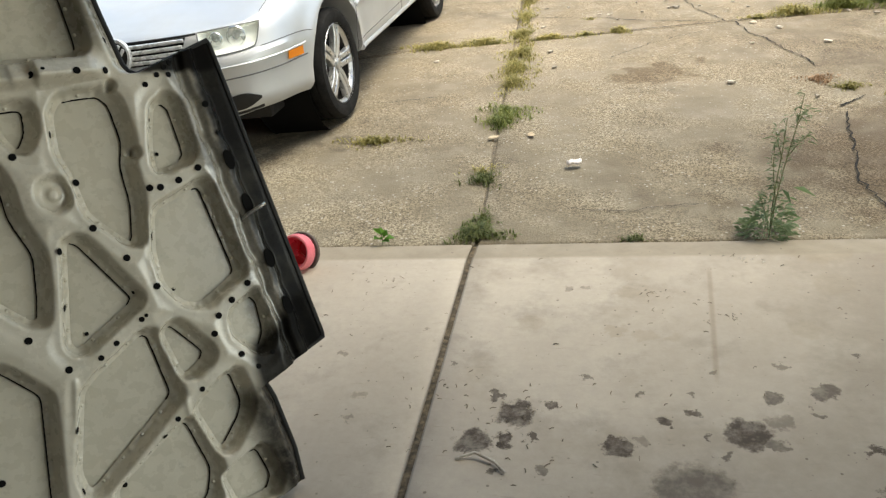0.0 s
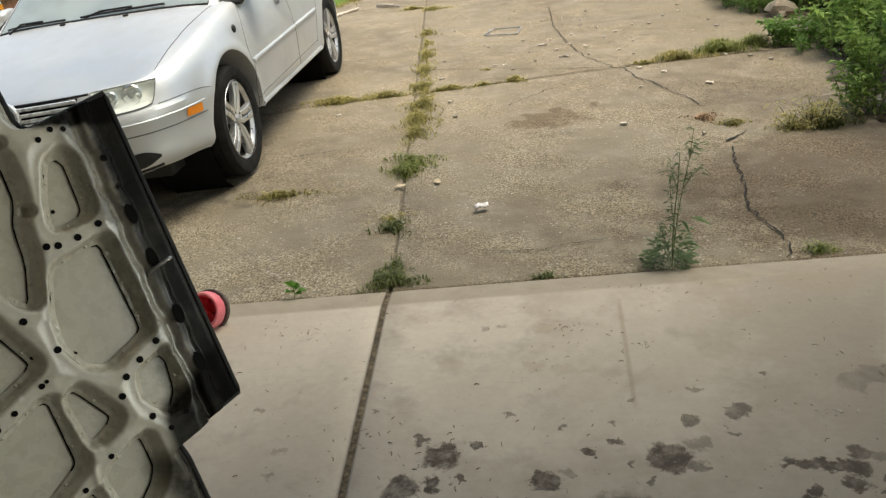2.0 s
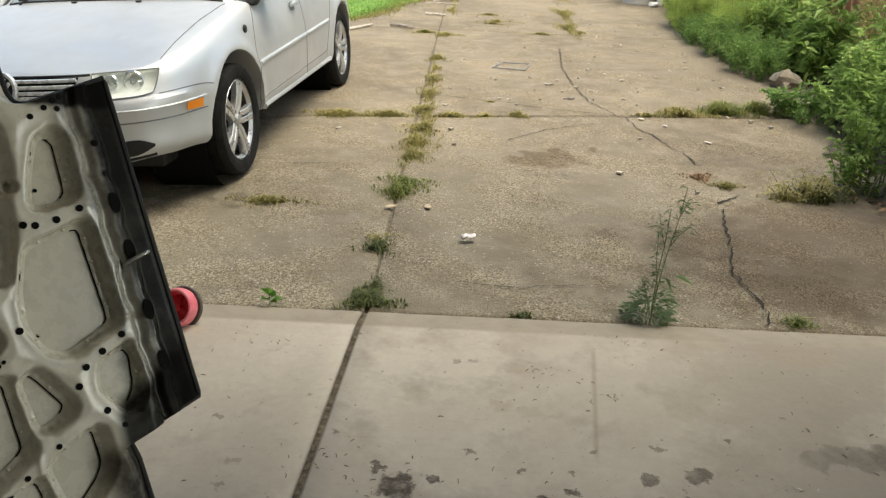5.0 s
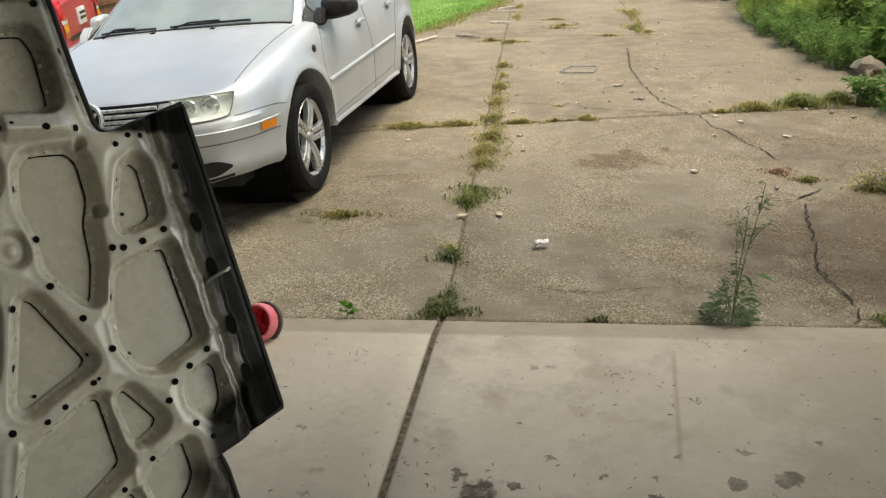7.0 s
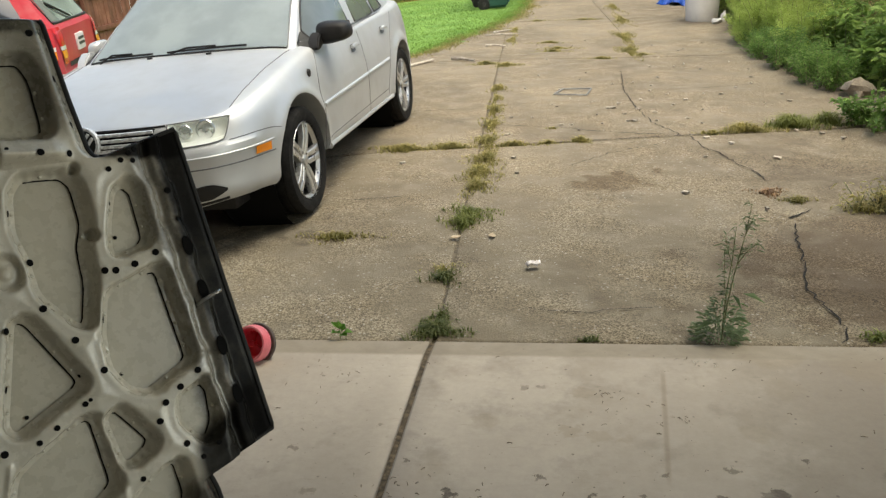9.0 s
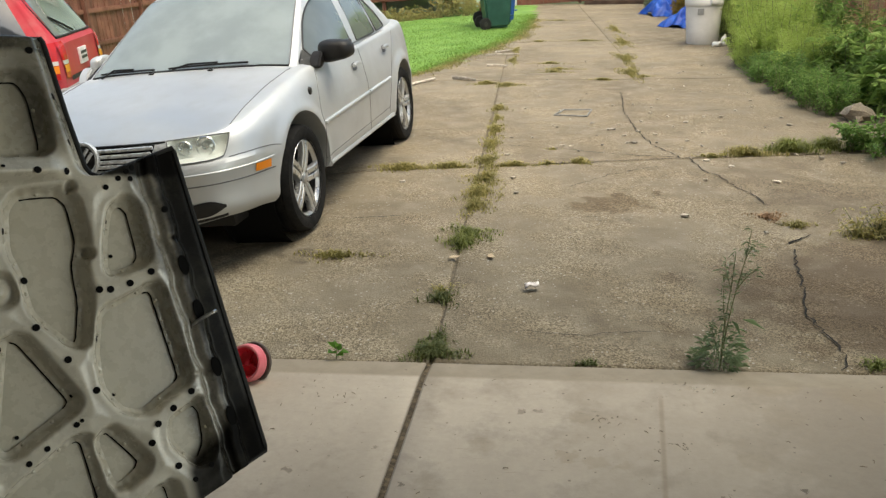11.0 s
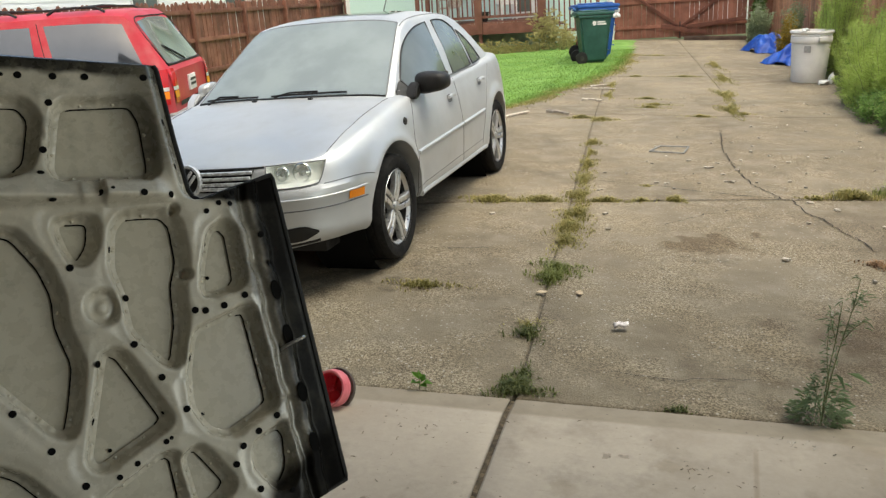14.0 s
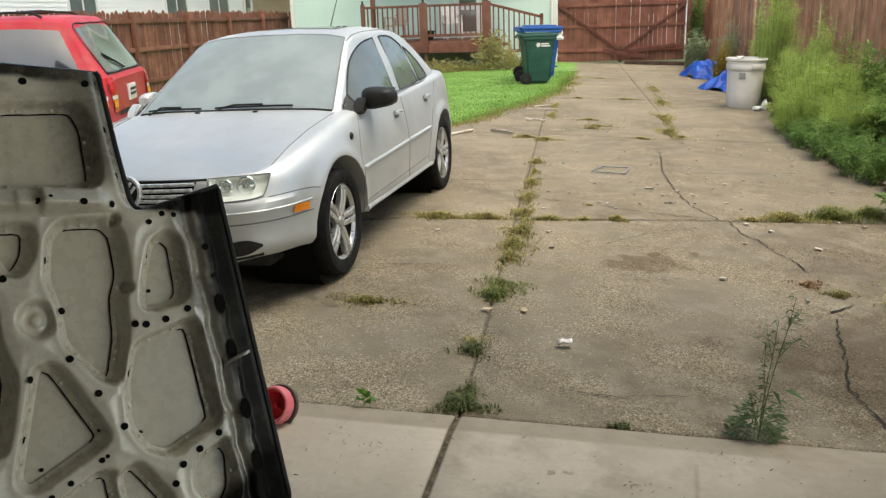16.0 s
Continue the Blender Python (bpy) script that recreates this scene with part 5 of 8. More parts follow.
    def sheet_on(grid, material, name, label="", parent=car):
        b = bmesh.new()
        rows = [[b.verts.new(p) for p in row] for row in grid]
        for r0, r1 in zip(rows, rows[1:]):
            for j in range(len(r0) - 1):
                b.faces.new((r0[j], r0[j + 1], r1[j + 1], r1[j]))
        return part(name, b, material, parent, label)
    # windscreen inside its pillars, with a black ceramic edge
    def screen(u, t):
        half = 0.672 + (0.538 - 0.672) * t
        return (-0.352 - 0.7 * t - (0.055 - 0.02 * t) * u * u, u * half)
    sheet_on([[top.at(screen(u, t), "top", 0.003) for u in np.linspace(-1, 1, 29)] for t in np.linspace(0, 1, 17)], M["windscreen_pane"], "windscreen", "large windscreen, reflected pale sky put into its tone")
    for u in (-1, 1):
        part("windscreen_seal", tube([top.at(screen(u, t), "top", 0.002) for t in np.linspace(0, 1, 14)], 0.0055, 6), M["seal_grey"], car)
    part("windscreen_seal", tube([top.at(screen(u, 1.0), "top", 0.002) for u in np.linspace(-1, 1, 20)], 0.005, 6), M["seal_grey"], car)
    part("cowl_panel", tube([top.at(screen(u, -0.012), "top", 0.0) for u in np.linspace(-1, 1, 24)], 0.008, 8), trim, car)
    part("rear_screen", top.patch([(-2.3, -0.48), (-2.45, -0.51), (-2.65, -0.54), (-2.82, -0.55)], [(-2.3, 0.48), (-2.45, 0.51), (-2.65, 0.54), (-2.82, 0.55)], "top", 0.004, 8, 12), glass, car)
    part("sunroof", top.patch([(-1.28, -0.4), (-1.4, -0.4), (-1.55, -0.4), (-1.68, -0.4)], [(-1.28, 0.4), (-1.4, 0.4), (-1.55, 0.4), (-1.68, 0.4)], "top", 0.004, 8, 10), M["dark_glass"], car)
    part("mirror_stem", boxed((-1.0, -0.02, 1.29), (-0.98, 0.02, 1.31), 0.004), trim, car)
    for sgn, way in ((1, "side"), (-1, "far")):
        outlines = (("side_window", [(-0.57, 0.946), (-0.8, 0.948), (-1.1, 0.951), (-1.345, 0.956)], [(-0.6, 1.0), (-0.87, 1.185), (-1.15, 1.296), (-1.485, 1.338)]),
                    ("side_window", [(-1.5, 0.956), (-1.7, 0.962), (-1.9, 0.969), (-2.03, 0.976)], [(-1.635, 1.342), (-1.8, 1.343), (-1.94, 1.325), (-2.055, 1.268)]),
                    ("quarter_window", [(-2.085, 0.978), (-2.18, 0.982), (-2.28, 0.988), (-2.37, 0.994)], [(-2.1, 1.25), (-2.2, 1.195), (-2.3, 1.105), (-2.375, 1.004)]))
        for name, b, t in outlines:
            part(name, top.patch(b, t, way, 0.003, 16, 9), glass, car, "side glass reflecting fence and sky")
            rim = [top.at(p, way, 0.004) for p in [*spline(b, 12), *spline(t, 12)[::-1], b[0]]]
            part("window_seal", tube(rim, 0.006, 6), trim, car)
        part("mirror_sail", top.patch([(-0.43, 0.9), (-0.48, 0.905), (-0.53, 0.91), (-0.57, 0.915)], [(-0.47, 0.945), (-0.5, 0.957), (-0.55, 0.985), (-0.59, 1.0)], way, 0.004, 6, 5), trim, car)
        part("belt_moulding", tube([top.at((x, 0.942 + 0.022 * (-x - 0.5) / 1.9), way, 0.004) for x in np.linspace(-0.5, -2.42, 26)], 0.0055, 6), M["seal_grey"], car)
        part("roof_drip", tube([top.at((x, float(np.interp(-x, -xs, zu)) - 0.006), way, 0.0) for x in np.linspace(-1.05, -2.3, 22)], 0.0045, 6), M["seal_grey"], car)
        for line in ([(-0.47, 0.885), (-0.4, 0.8), (-0.345, 0.66), (-0.335, 0.5), (-0.345, 0.3)], [(-1.42, 0.925), (-1.405, 0.75), (-1.4, 0.5), (-1.4, 0.3)], [(-2.42, 0.945), (-2.3, 0.84), (-2.16, 0.716), (-2.08, 0.6), (-1.99, 0.42), (-1.97, 0.34)],
                     [(-0.345, 0.352), (-0.9, 0.362), (-1.4, 0.37), (-1.96, 0.38)], [(0.66, 0.61), (0.55, 0.613), (0.44, 0.61), (0.36, 0.6), (0.32, 0.59)], [(-2.88, 0.6), (-3.0, 0.62), (-3.2, 0.62)]):
            part("panel_gap", skin.seam(line, way, 0.0024), M["seam"], car)
        for a, b in ((-0.35, -1.39), (-1.41, -2.03)):
            p = [skin.at((x, 0.571 + 0.035 * (-x - 0.343) / 1.65), way, 0.002) for x in np.linspace(a, b, 12)]
            part("rub_strip", tube(p, 0.014, 8), M["silver"], car, "body-coloured rub strip")
        part("sill_skirt", skin.seam([(-0.4, 0.3), (-1.0, 0.297), (-1.6, 0.3), (-2.08, 0.303)], way, 0.02), M["silver"], car)
        for x, z in ((-1.2, 0.818), (-2.03, 0.85)):
            h = part("door_handle", skin.seam([(x + 0.075, z - 0.003), (x, z + 0.004), (x - 0.075, z)], way, 0.0125, 8, 0.026), M["silver"], car)
            part("handle_cup", skin.patch([(x + 0.05, z - 0.035), (x, z - 0.04), (x - 0.05, z - 0.033)], [(x + 0.05, z + 0.012), (x, z + 0.016), (x - 0.05, z + 0.012)], way, 0.002, 8, 5), M["seal_grey"], h)
        lens = part("side_repeater", lathe([(0, 0.012), (0.02, 0.01), (0.026, 0.0)], 16, "y"), M["plastic"], car)
        lens.location = skin.at((-0.245, 0.787), way, 0.0)
        part("marker_lamp", skin.patch([(0.43, 0.497), (0.47, 0.498), (0.51, 0.5), (0.55, 0.502)], [(0.43, 0.542), (0.47, 0.543), (0.51, 0.544), (0.55, 0.545)], way, 0.006, 8, 4), M["amber"], car, "amber side marker lamp")
        # mirror on its sail
        mir = part("door_mirror", rounded_pod(), M["plastic"] if sgn > 0 else M["silver"], car, "rounded black door mirror" if sgn > 0 else "rounded silver door mirror")
        mir.location, mir.scale, mir.rotation_euler = (-0.63, sgn * 0.775, 0.972), (1.0, sgn * 1.12, 1.08), (radians(3 * sgn), 0, radians(-6 * sgn))
        if sgn < 0:
            # folded in against the door
            mir.location, mir.scale = (-0.7, -0.74, 0.985), (1.15, -0.52, 1.0)
        part("mirror_glass", boxed((-0.106, 0.025, -0.045), (-0.1, 0.19, 0.05), 0.002), M["chrome"], mir)
        part("mirror_foot", prism([(-0.47, 0.895), (-0.5, 0.95), (-0.56, 0.99), (-0.66, 0.965), (-0.6, 0.915), (-0.52, 0.885)], 0.07 * sgn, "y", sgn * 0.775, 0.01), M["plastic"] if sgn > 0 else M["silver"], car)
        # bonnet shut line along the fender crest
        crest = [Vector(G[j, -15]) for j in range(n) if 0.86 < s[j] < 1.86]
        part("panel_gap", tube([Vector((p.x, p.y * sgn, p.z + 0.001)) for p in crest[::2]], 0.002, 6), M["seam"], car)
        grid = lamps[sgn]
        lamp = sheet_on(grid, M["lamp_cover"], "headlamp", "wide clear-glass headlamp")
        lamp.visible_shadow = False
        inner = lambda i, j: 0 < i < 7 and 0 < j < 17
        bowl_grid = [[p - Vector((0.05 if inner(i, j) else 0.002, 0, 0)) for j, p in enumerate(row)] for i, row in enumerate(grid)]
        sheet_on(bowl_grid, M["lamp_bowl"], "reflector", "", lamp)
        rim = [*grid[0], *[r[-1] for r in grid[1:]], *grid[-1][-2::-1], *[r[0] for r in grid[-2::-1]]]
        part("lamp_seal", tube(rim, 0.003, 6), M["seal_grey"], lamp)
        for u, r in ((4, 0.034), (10, 0.046)):
            c = grid[4][u]
            bowl = part("projector", lathe([(0.0, 0.012), (r * 0.35, 0.01), (r * 0.4, -0.012), (r * 0.85, -0.004), (r, 0.012), (r + 0.004, 0.008)], 22, "x", caps=False), M["lamp_chrome"], lamp)
            bowl.location, bowl.rotation_euler = c + Vector((-0.034, 0, -0.002)), (0, radians(-10), radians(16 * sgn))
        # bumper vent and body-coloured lamp surround ear
        part("bumper_vent", skin.patch([(sgn * 0.44, 0.325), (sgn * 0.52, 0.322), (sgn * 0.6, 0.328), (sgn * 0.668, 0.362)], [(sgn * 0.44, 0.395), (sgn * 0.52, 0.397), (sgn * 0.62, 0.4), (sgn * 0.668, 0.374)], "front", 0.005, 12, 5), trim, car, "black bumper vent")
        part("tail_lamp", skin.patch([(-3.15, 0.72), (-3.22, 0.72), (-3.28, 0.72)], [(-3.12, 0.9), (-3.2, 0.9), (-3.26, 0.9)], way, 0.005, 6, 5), M["red_lens"], car)
    # grille, slats and badge
    part("grille", skin.patch([(-0.345, 0.606), (-0.12, 0.604), (0.12, 0.604), (0.345, 0.606)], [(-0.375, 0.708), (-0.12, 0.712), (0.12, 0.712), (0.375, 0.708)], "front", 0.003, 22, 5), M["black"], car, "black grille behind bright slats")
    for j in range(4):
        z = 0.618 + 0.0255 * j
        for a, b in ((0.06, 0.345 + 0.008 * j), (-0.06, -0.345 - 0.008 * j)):
            part("grille_slat", tube([skin.at((y, z), "front", 0.012) for y in np.linspace(a, b, 9)], 0.0094, 6), M["trim_bright"], car)
    part("panel_gap", tube([skin.at((y, 0.7155), "front", 0.001) for y in np.linspace(-0.42, 0.42, 26)], 0.0055, 6), trim, car)
    badge = part("badge", lathe([(0.0, 0.006), (0.052, 0.008), (0.056, 0.015), (0.065, 0.015), (0.068, 0.0)], 32, "x"), M["trim_bright"], car, "round chrome badge")
    badge.location, badge.rotation_euler, badge.scale = skin.at((0.012, 0.662), "front", 0.008), (0, radians(-14), 0), (1.3, 1.3, 1.3)
    part("badge_field", lathe([(0.0, 0.0), (0.052, 0.0), (0.052, 0.004), (0.0, 0.0045)], 24, "x"), M["dark_metal"], badge).location = (0.006, 0, 0)
    for sgn in (1, -1):
        for a, b in (((0.043 * sgn, 0.024), (0.0, -0.03)), ((0.026 * sgn, 0.04), (0.0, 0.006))):
            part("badge_bar", tube([(0.014, a[0], a[1]), (0.014, b[0], b[1])], 0.0066, 6), M["trim_bright"], badge)
    # lower bumper: slot, moulding line and chin
    part("bumper_slot", skin.patch([(-0.42, 0.325), (-0.15, 0.322), (0.15, 0.322), (0.42, 0.325)], [(-0.42, 0.4), (-0.15, 0.4), (0.15, 0.4), (0.42, 0.4)], "front", 0.004, 16, 4), trim, car)
    wrap = [("far", x) for x in np.linspace(0.4, 0.64, 8)] + [("front", y) for y in np.linspace(-0.7, 0.7, 50)] + [("side", x) for x in np.linspace(0.64, 0.4, 8)]
    part("bumper_strip", tube([skin.at((t, 0.488), way, 0.0015) for way, t in wrap], 0.0032, 6), M["seam"], car)
    part("bumper_edge", tube([skin.at((t, 0.5475), way, -0.001) for way, t in wrap], 0.006, 8), M["silver"], car)
    part("chin_lip", tube([skin.at((y, 0.285 + 0.03 * (abs(y) / 0.66) ** 3), "front", -0.006) for y in np.linspace(-0.66, 0.66, 30)], 0.013, 8), trim, car)
    # wipers lying along the foot of the screen, roof aerial
    for a, b in (((-0.35, -0.1), (-0.385, 0.42)), ((-0.392, -0.6), (-0.352, -0.2))):
        p = [top.at((a[0] + t * (b[0] - a[0]), a[1] + t * (b[1] - a[1])), "top", 0.016) for t in np.linspace(0, 1, 9)]
        wip = part("wiper", tube(p, 0.0065, 6), M["plastic"], car)
        part("wiper_arm", tube([top.at((-0.35, a[1] + 0.02), "top", 0.008), p[2] + Vector((0, 0, 0.014)), p[5] + Vector((0, 0, 0.012))], 0.006, 6), M["plastic"], wip)
    base = top.at((-2.2, 0.0), "top", 0.0)
    part("aerial", tube([base, base + Vector((-0.03, 0.01, 0.06)), base + Vector((-0.14, 0.06, 0.32))], 0.006, 6, taper=0.5), M["plastic"], car)
    for y in (0.2, -0.2):
        part("wash_jet", boxed((-0.31, y - 0.015, 0.0), (-0.29, y + 0.015, 0.01), 0.003), trim, car).location = (0, 0, skin.at((-0.3, y), "top", 0).z)
    for x in (0.0, -2.513):
        for sgn in (1, -1):
            wheel(car, "wheel", Matrix.Translation((x, sgn * 0.752, 0.316)) @ (Matrix.Rotation(math.pi, 4, "Z") if sgn < 0 else Matrix.Identity(4)) @ Matrix.Rotation(-math.pi / 2, 4, "Y"), 0.316, 0.226)
    return car


def rounded_pod():
    """A mirror housing: a squashed, flat-backed egg."""
    bm = bmesh.new()
    bmesh.ops.create_uvsphere(bm, u_segments=20, v_segments=12, radius=1)
    for v in bm.verts:
        q = Vector([math.copysign(abs(c) ** 0.62, c) for c in v.co])
        v.co = Vector((q.x * 0.085 - 0.02, q.y * 0.1 + 0.12, q.z * 0.062 * (1.0 - 0.18 * q.y)))
    return bm


sedan()

M["suv_glass"] = pane("tinted_side_pane", (0.035, 0.04, 0.048), 1.9)
M["suv_rear_glass"] = pane("clear_rear_pane", (0.12, 0.14, 0.12), 1.8)
M["bumper_grey"] = surface("grey_bumper_plastic", (0.2, 0.2, 0.2), (0.28, 0.28, 0.27), 8, 0.6, world_space=False)


def suv():
    """A red off-roader seen from its rear quarter, parked across the yard."""
    m = pose(-4.1, 5.2, -0.29, 0, 0, 196) @ pose(0, 0, 0, 0, 2.6, 0) @ Matrix.Scale(1.04, 4)
    car = thing("red_suv", m, "red boxy off-road car with roof rack parked on the yard", "car")
    xs = np.unique(np.r_[np.linspace(0, 0.5, 12), np.linspace(0.5, 4.45, 44)])
    f = lambda pts: np.interp(xs, *zip(*pts))
    ymax = f([(0, 0.74), (0.06, 0.82), (0.2, 0.865), (0.5, 0.88), (3.8, 0.88), (4.3, 0.83), (4.45, 0.72)])
    zs = f([(0, 0.98), (0.2, 1.02), (2.9, 1.0), (3.2, 1.04), (4.4, 0.98), (4.45, 0.9)])
    zu = f([(0, 1.02), (0.04, 1.06), (0.34, 1.545), (0.6, 1.57), (2.2, 1.56), (2.45, 1.48), (3.05, 1.08), (4.3, 1.01), (4.45, 0.92)])
    yu = f([(0, 0.7), (0.34, 0.66), (2.3, 0.645), (3.05, 0.74), (4.45, 0.6)])
    zt = f([(0, 1.03), (0.04, 1.08), (0.34, 1.585), (0.6, 1.61), (2.2, 1.61), (2.45, 1.53), (3.0, 1.12), (4.3, 1.05), (4.45, 0.94)])
    rings = []
    for i in range(len(xs)):
        w = ymax[i]
        lower = spline([(w - 0.1, 0.42), (w - 0.02, 0.46), (w, 0.62), (w, 0.8), (w - 0.035, zs[i])], 14)
        upper = spline([(w - 0.035, zs[i]), ((w - 0.035) * 0.5 + yu[i] * 0.5 + 0.02, (zs[i] + zu[i]) / 2), (yu[i], zu[i])], 10)[1:]
        crown = spline([(yu[i], zu[i]), (yu[i] * 0.88, zu[i] + 0.6 * (zt[i] - zu[i])), (0, zt[i])], 8)[1:]
        ring = np.r_[[(0, 0.4)], lower, upper, crown]
        ring[-1, 0] = 0
        rings.append([tuple(p) for p in ring])
    bm = loft(xs, rings, "body")
    cut = []
    for x in (0.95, 3.6):
        for s in (1, -1):
            c = lathe([(0, 0.45), (0.42, 0.45), (0.42, 1.3), (0, 1.3)], 32, "y")
            if s < 0:
                bmesh.ops.scale(c, vec=(1, -1, 1), verts=c.verts)
            bmesh.ops.translate(c, vec=(x, 0, 0.37), verts=c.verts)
            cut.append(c)
    me = carve(bm, cut)
    me.materials.clear()
    me.materials.append(M["red"])
    me.polygons.foreach_set("use_smooth", [True] * len(me.polygons))
    me.set_sharp_from_angle(angle=radians(32))
    part("body", me, None, car)
    skin = Skin(me)
    glass, trim = M["suv_glass"], M["plastic"]
    for way in ("side", "far"):
        for b, t in (([(0.2, 1.06), (0.45, 1.055), (0.7, 1.05), (0.97, 1.045)], [(0.38, 1.48), (0.6, 1.5), (0.85, 1.505), (1.085, 1.505)]),
                     ([(1.15, 1.045), (1.5, 1.04), (1.9, 1.04), (2.28, 1.04)], [(1.21, 1.5), (1.6, 1.5), (1.9, 1.495), (2.12, 1.48)]),
                     ([(2.34, 1.04), (2.5, 1.04), (2.7, 1.04), (2.92, 1.04)], [(2.2, 1.47), (2.3, 1.45), (2.5, 1.36), (2.86, 1.1)])):
            part("side_window", skin.patch(b, t, way, 0.004, 12, 8), glass, car, "dark tinted side window")
        for line in ([(1.1, 0.5), (1.08, 0.9), (1.075, 1.1), (1.15, 1.53)], [(2.3, 0.5), (2.32, 0.9), (2.31, 1.05), (2.16, 1.5)], [(0.55, 0.95), (0.9, 0.96), (1.5, 0.95)]):
            part("panel_gap", skin.seam(line, way, 0.004), trim, car)
        part("body_cladding", skin.seam([(0.1, 0.62), (0.5, 0.62), (2.0, 0.62), (3.1, 0.62)], way, 0.03), M["dark_metal"], car)
        part("pillar_vent", skin.patch([(0.09, 1.12), (0.11, 1.12), (0.13, 1.12), (0.15, 1.12)], [(0.27, 1.48), (0.29, 1.48), (0.31, 1.48), (0.33, 1.48)], way, 0.004, 5, 6), M["red"], car)
        lamp = part("tail_lamp", skin.patch([(0.035, 0.74), (0.1, 0.74), (0.16, 0.74), (0.22, 0.74)], [(0.035, 1.05), (0.1, 1.05), (0.16, 1.05), (0.2, 1.05)], way, 0.01, 6, 6), M["red_lens"], car, "red wraparound tail lamp")
        part("reverse_lens", skin.patch([(0.035, 0.86), (0.1, 0.86), (0.16, 0.86), (0.21, 0.86)], [(0.035, 0.895), (0.1, 0.895), (0.16, 0.895), (0.21, 0.895)], way, 0.014, 6, 3), M["clear_lens"], lamp)
        part("amber_lens", skin.patch([(0.035, 0.79), (0.1, 0.79), (0.16, 0.79), (0.21, 0.79)], [(0.035, 0.855), (0.1, 0.855), (0.16, 0.855), (0.21, 0.855)], way, 0.014, 6, 3), M["amber"], lamp)
    for s in (1, -1):
        lamp = part("tail_lamp", skin.patch([(s * 0.6, 0.74), (s * 0.66, 0.74), (s * 0.7, 0.74), (s * 0.735, 0.74)], [(s * 0.6, 1.05), (s * 0.66, 1.05), (s * 0.7, 1.05), (s * 0.73, 1.05)], "back", 0.012, 6, 6), M["red_lens"], car, "red wraparound tail lamp")
        part("reverse_lens", skin.patch([(s * 0.6, 0.86), (s * 0.66, 0.86), (s * 0.7, 0.86), (s * 0.735, 0.86)], [(s * 0.6, 0.895), (s * 0.66, 0.895), (s * 0.7, 0.895), (s * 0.735, 0.895)], "back", 0.016, 6, 3), M["clear_lens"], lamp)
        part("amber_lens", skin.patch([(s * 0.6, 0.79), (s * 0.66, 0.79), (s * 0.7, 0.79), (s * 0.735, 0.79)], [(s * 0.6, 0.855), (s * 0.66, 0.855), (s * 0.7, 0.855), (s * 0.735, 0.855)], "back", 0.016, 6, 3), M["amber"], lamp)
    part("rear_window", skin.patch([(-0.6, 1.1), (-0.2, 1.09), (0.2, 1.09), (0.6, 1.1)], [(-0.56, 1.49), (-0.2, 1.52), (0.2, 1.52), (0.56, 1.49)], "back", 0.005, 14, 8), M["suv_rear_glass"], car, "sloping rear window")
    part("window_seal", tube([skin.at((y, z), "back", 0.004) for y, z in spline([(-0.62, 1.09), (-0.58, 1.5), (-0.2, 1.535), (0.2, 1.535), (0.58, 1.5), (0.62, 1.09)], 30)], 0.006, 6), trim, car)
    part("window_seal", tube([skin.at((y, 1.085), "back", 0.004) for y in np.linspace(-0.62, 0.62, 16)], 0.012, 6), trim, car)
    part("rear_wiper", tube([skin.at((0.02, 1.1), "back", 0.02), skin.at((0.2, 1.17), "back", 0.02), skin.at((0.42, 1.25), "back", 0.016)], 0.011, 6), trim, car)
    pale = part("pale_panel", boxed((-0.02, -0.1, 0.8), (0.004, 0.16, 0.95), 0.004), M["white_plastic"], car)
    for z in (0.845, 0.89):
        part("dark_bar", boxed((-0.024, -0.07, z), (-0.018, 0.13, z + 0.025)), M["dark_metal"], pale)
    part("tailgate_trim", skin.patch([(-0.56, 0.7), (-0.2, 0.7), (0.2, 0.7), (0.56, 0.7)], [(-0.56, 0.74), (-0.2, 0.74), (0.2, 0.74), (0.56, 0.74)], "back", 0.008, 10, 3), trim, car)
    part("rear_bumper", boxed((-0.12, -0.84, 0.45), (0.14, 0.84, 0.66), 0.05), M["bumper_grey"], car, "grey plastic bumper")
    for s in (1, -1):
        for a, b in ((0.55, 1.08), (1.35, 2.2)):
            part("roof_rail", tube([(a, s * 0.57, 1.6), (a + 0.08, s * 0.57, 1.64), ((a + b) / 2, s * 0.56, 1.648), (b - 0.08, s * 0.56, 1.64), (b, s * 0.56, 1.6)], 0.012, 8), trim, car)
    for x in (0.75, 1.75):
        part("roof_bar", tube([(x, -0.57, 1.645), (x, 0, 1.66), (x, 0.57, 1.645)], 0.013, 8), trim, car)
    for x in (0.95, 3.6):
        for s in (1, -1):
            wheel(car, "wheel", Matrix.Translation((x, s * 0.75, 0.37)) @ (Matrix.Rotation(math.pi, 4, "Z") if s < 0 else Matrix.Identity(4)), 0.37, 0.21, 0.22)


suv()

M["dark_brace"] = surface("dark_red_brace", (0.09, 0.032, 0.02), (0.14, 0.052, 0.034), 4, 0.8)
M["house_glass"] = pane("house_pane", (0.1, 0.115, 0.105), 1.8)

# ---- fences, houses, deck ----


def lean(x, y, z, m, turn=-2.7):
    """The neighbouring yards settle a little to one side: turn a thing about a point."""
    return Matrix.Translation((x, y, z)) @ Matrix.Rotation(radians(turn), 4, "Y") @ Matrix.Translation((-x, -y, -z)) @ m


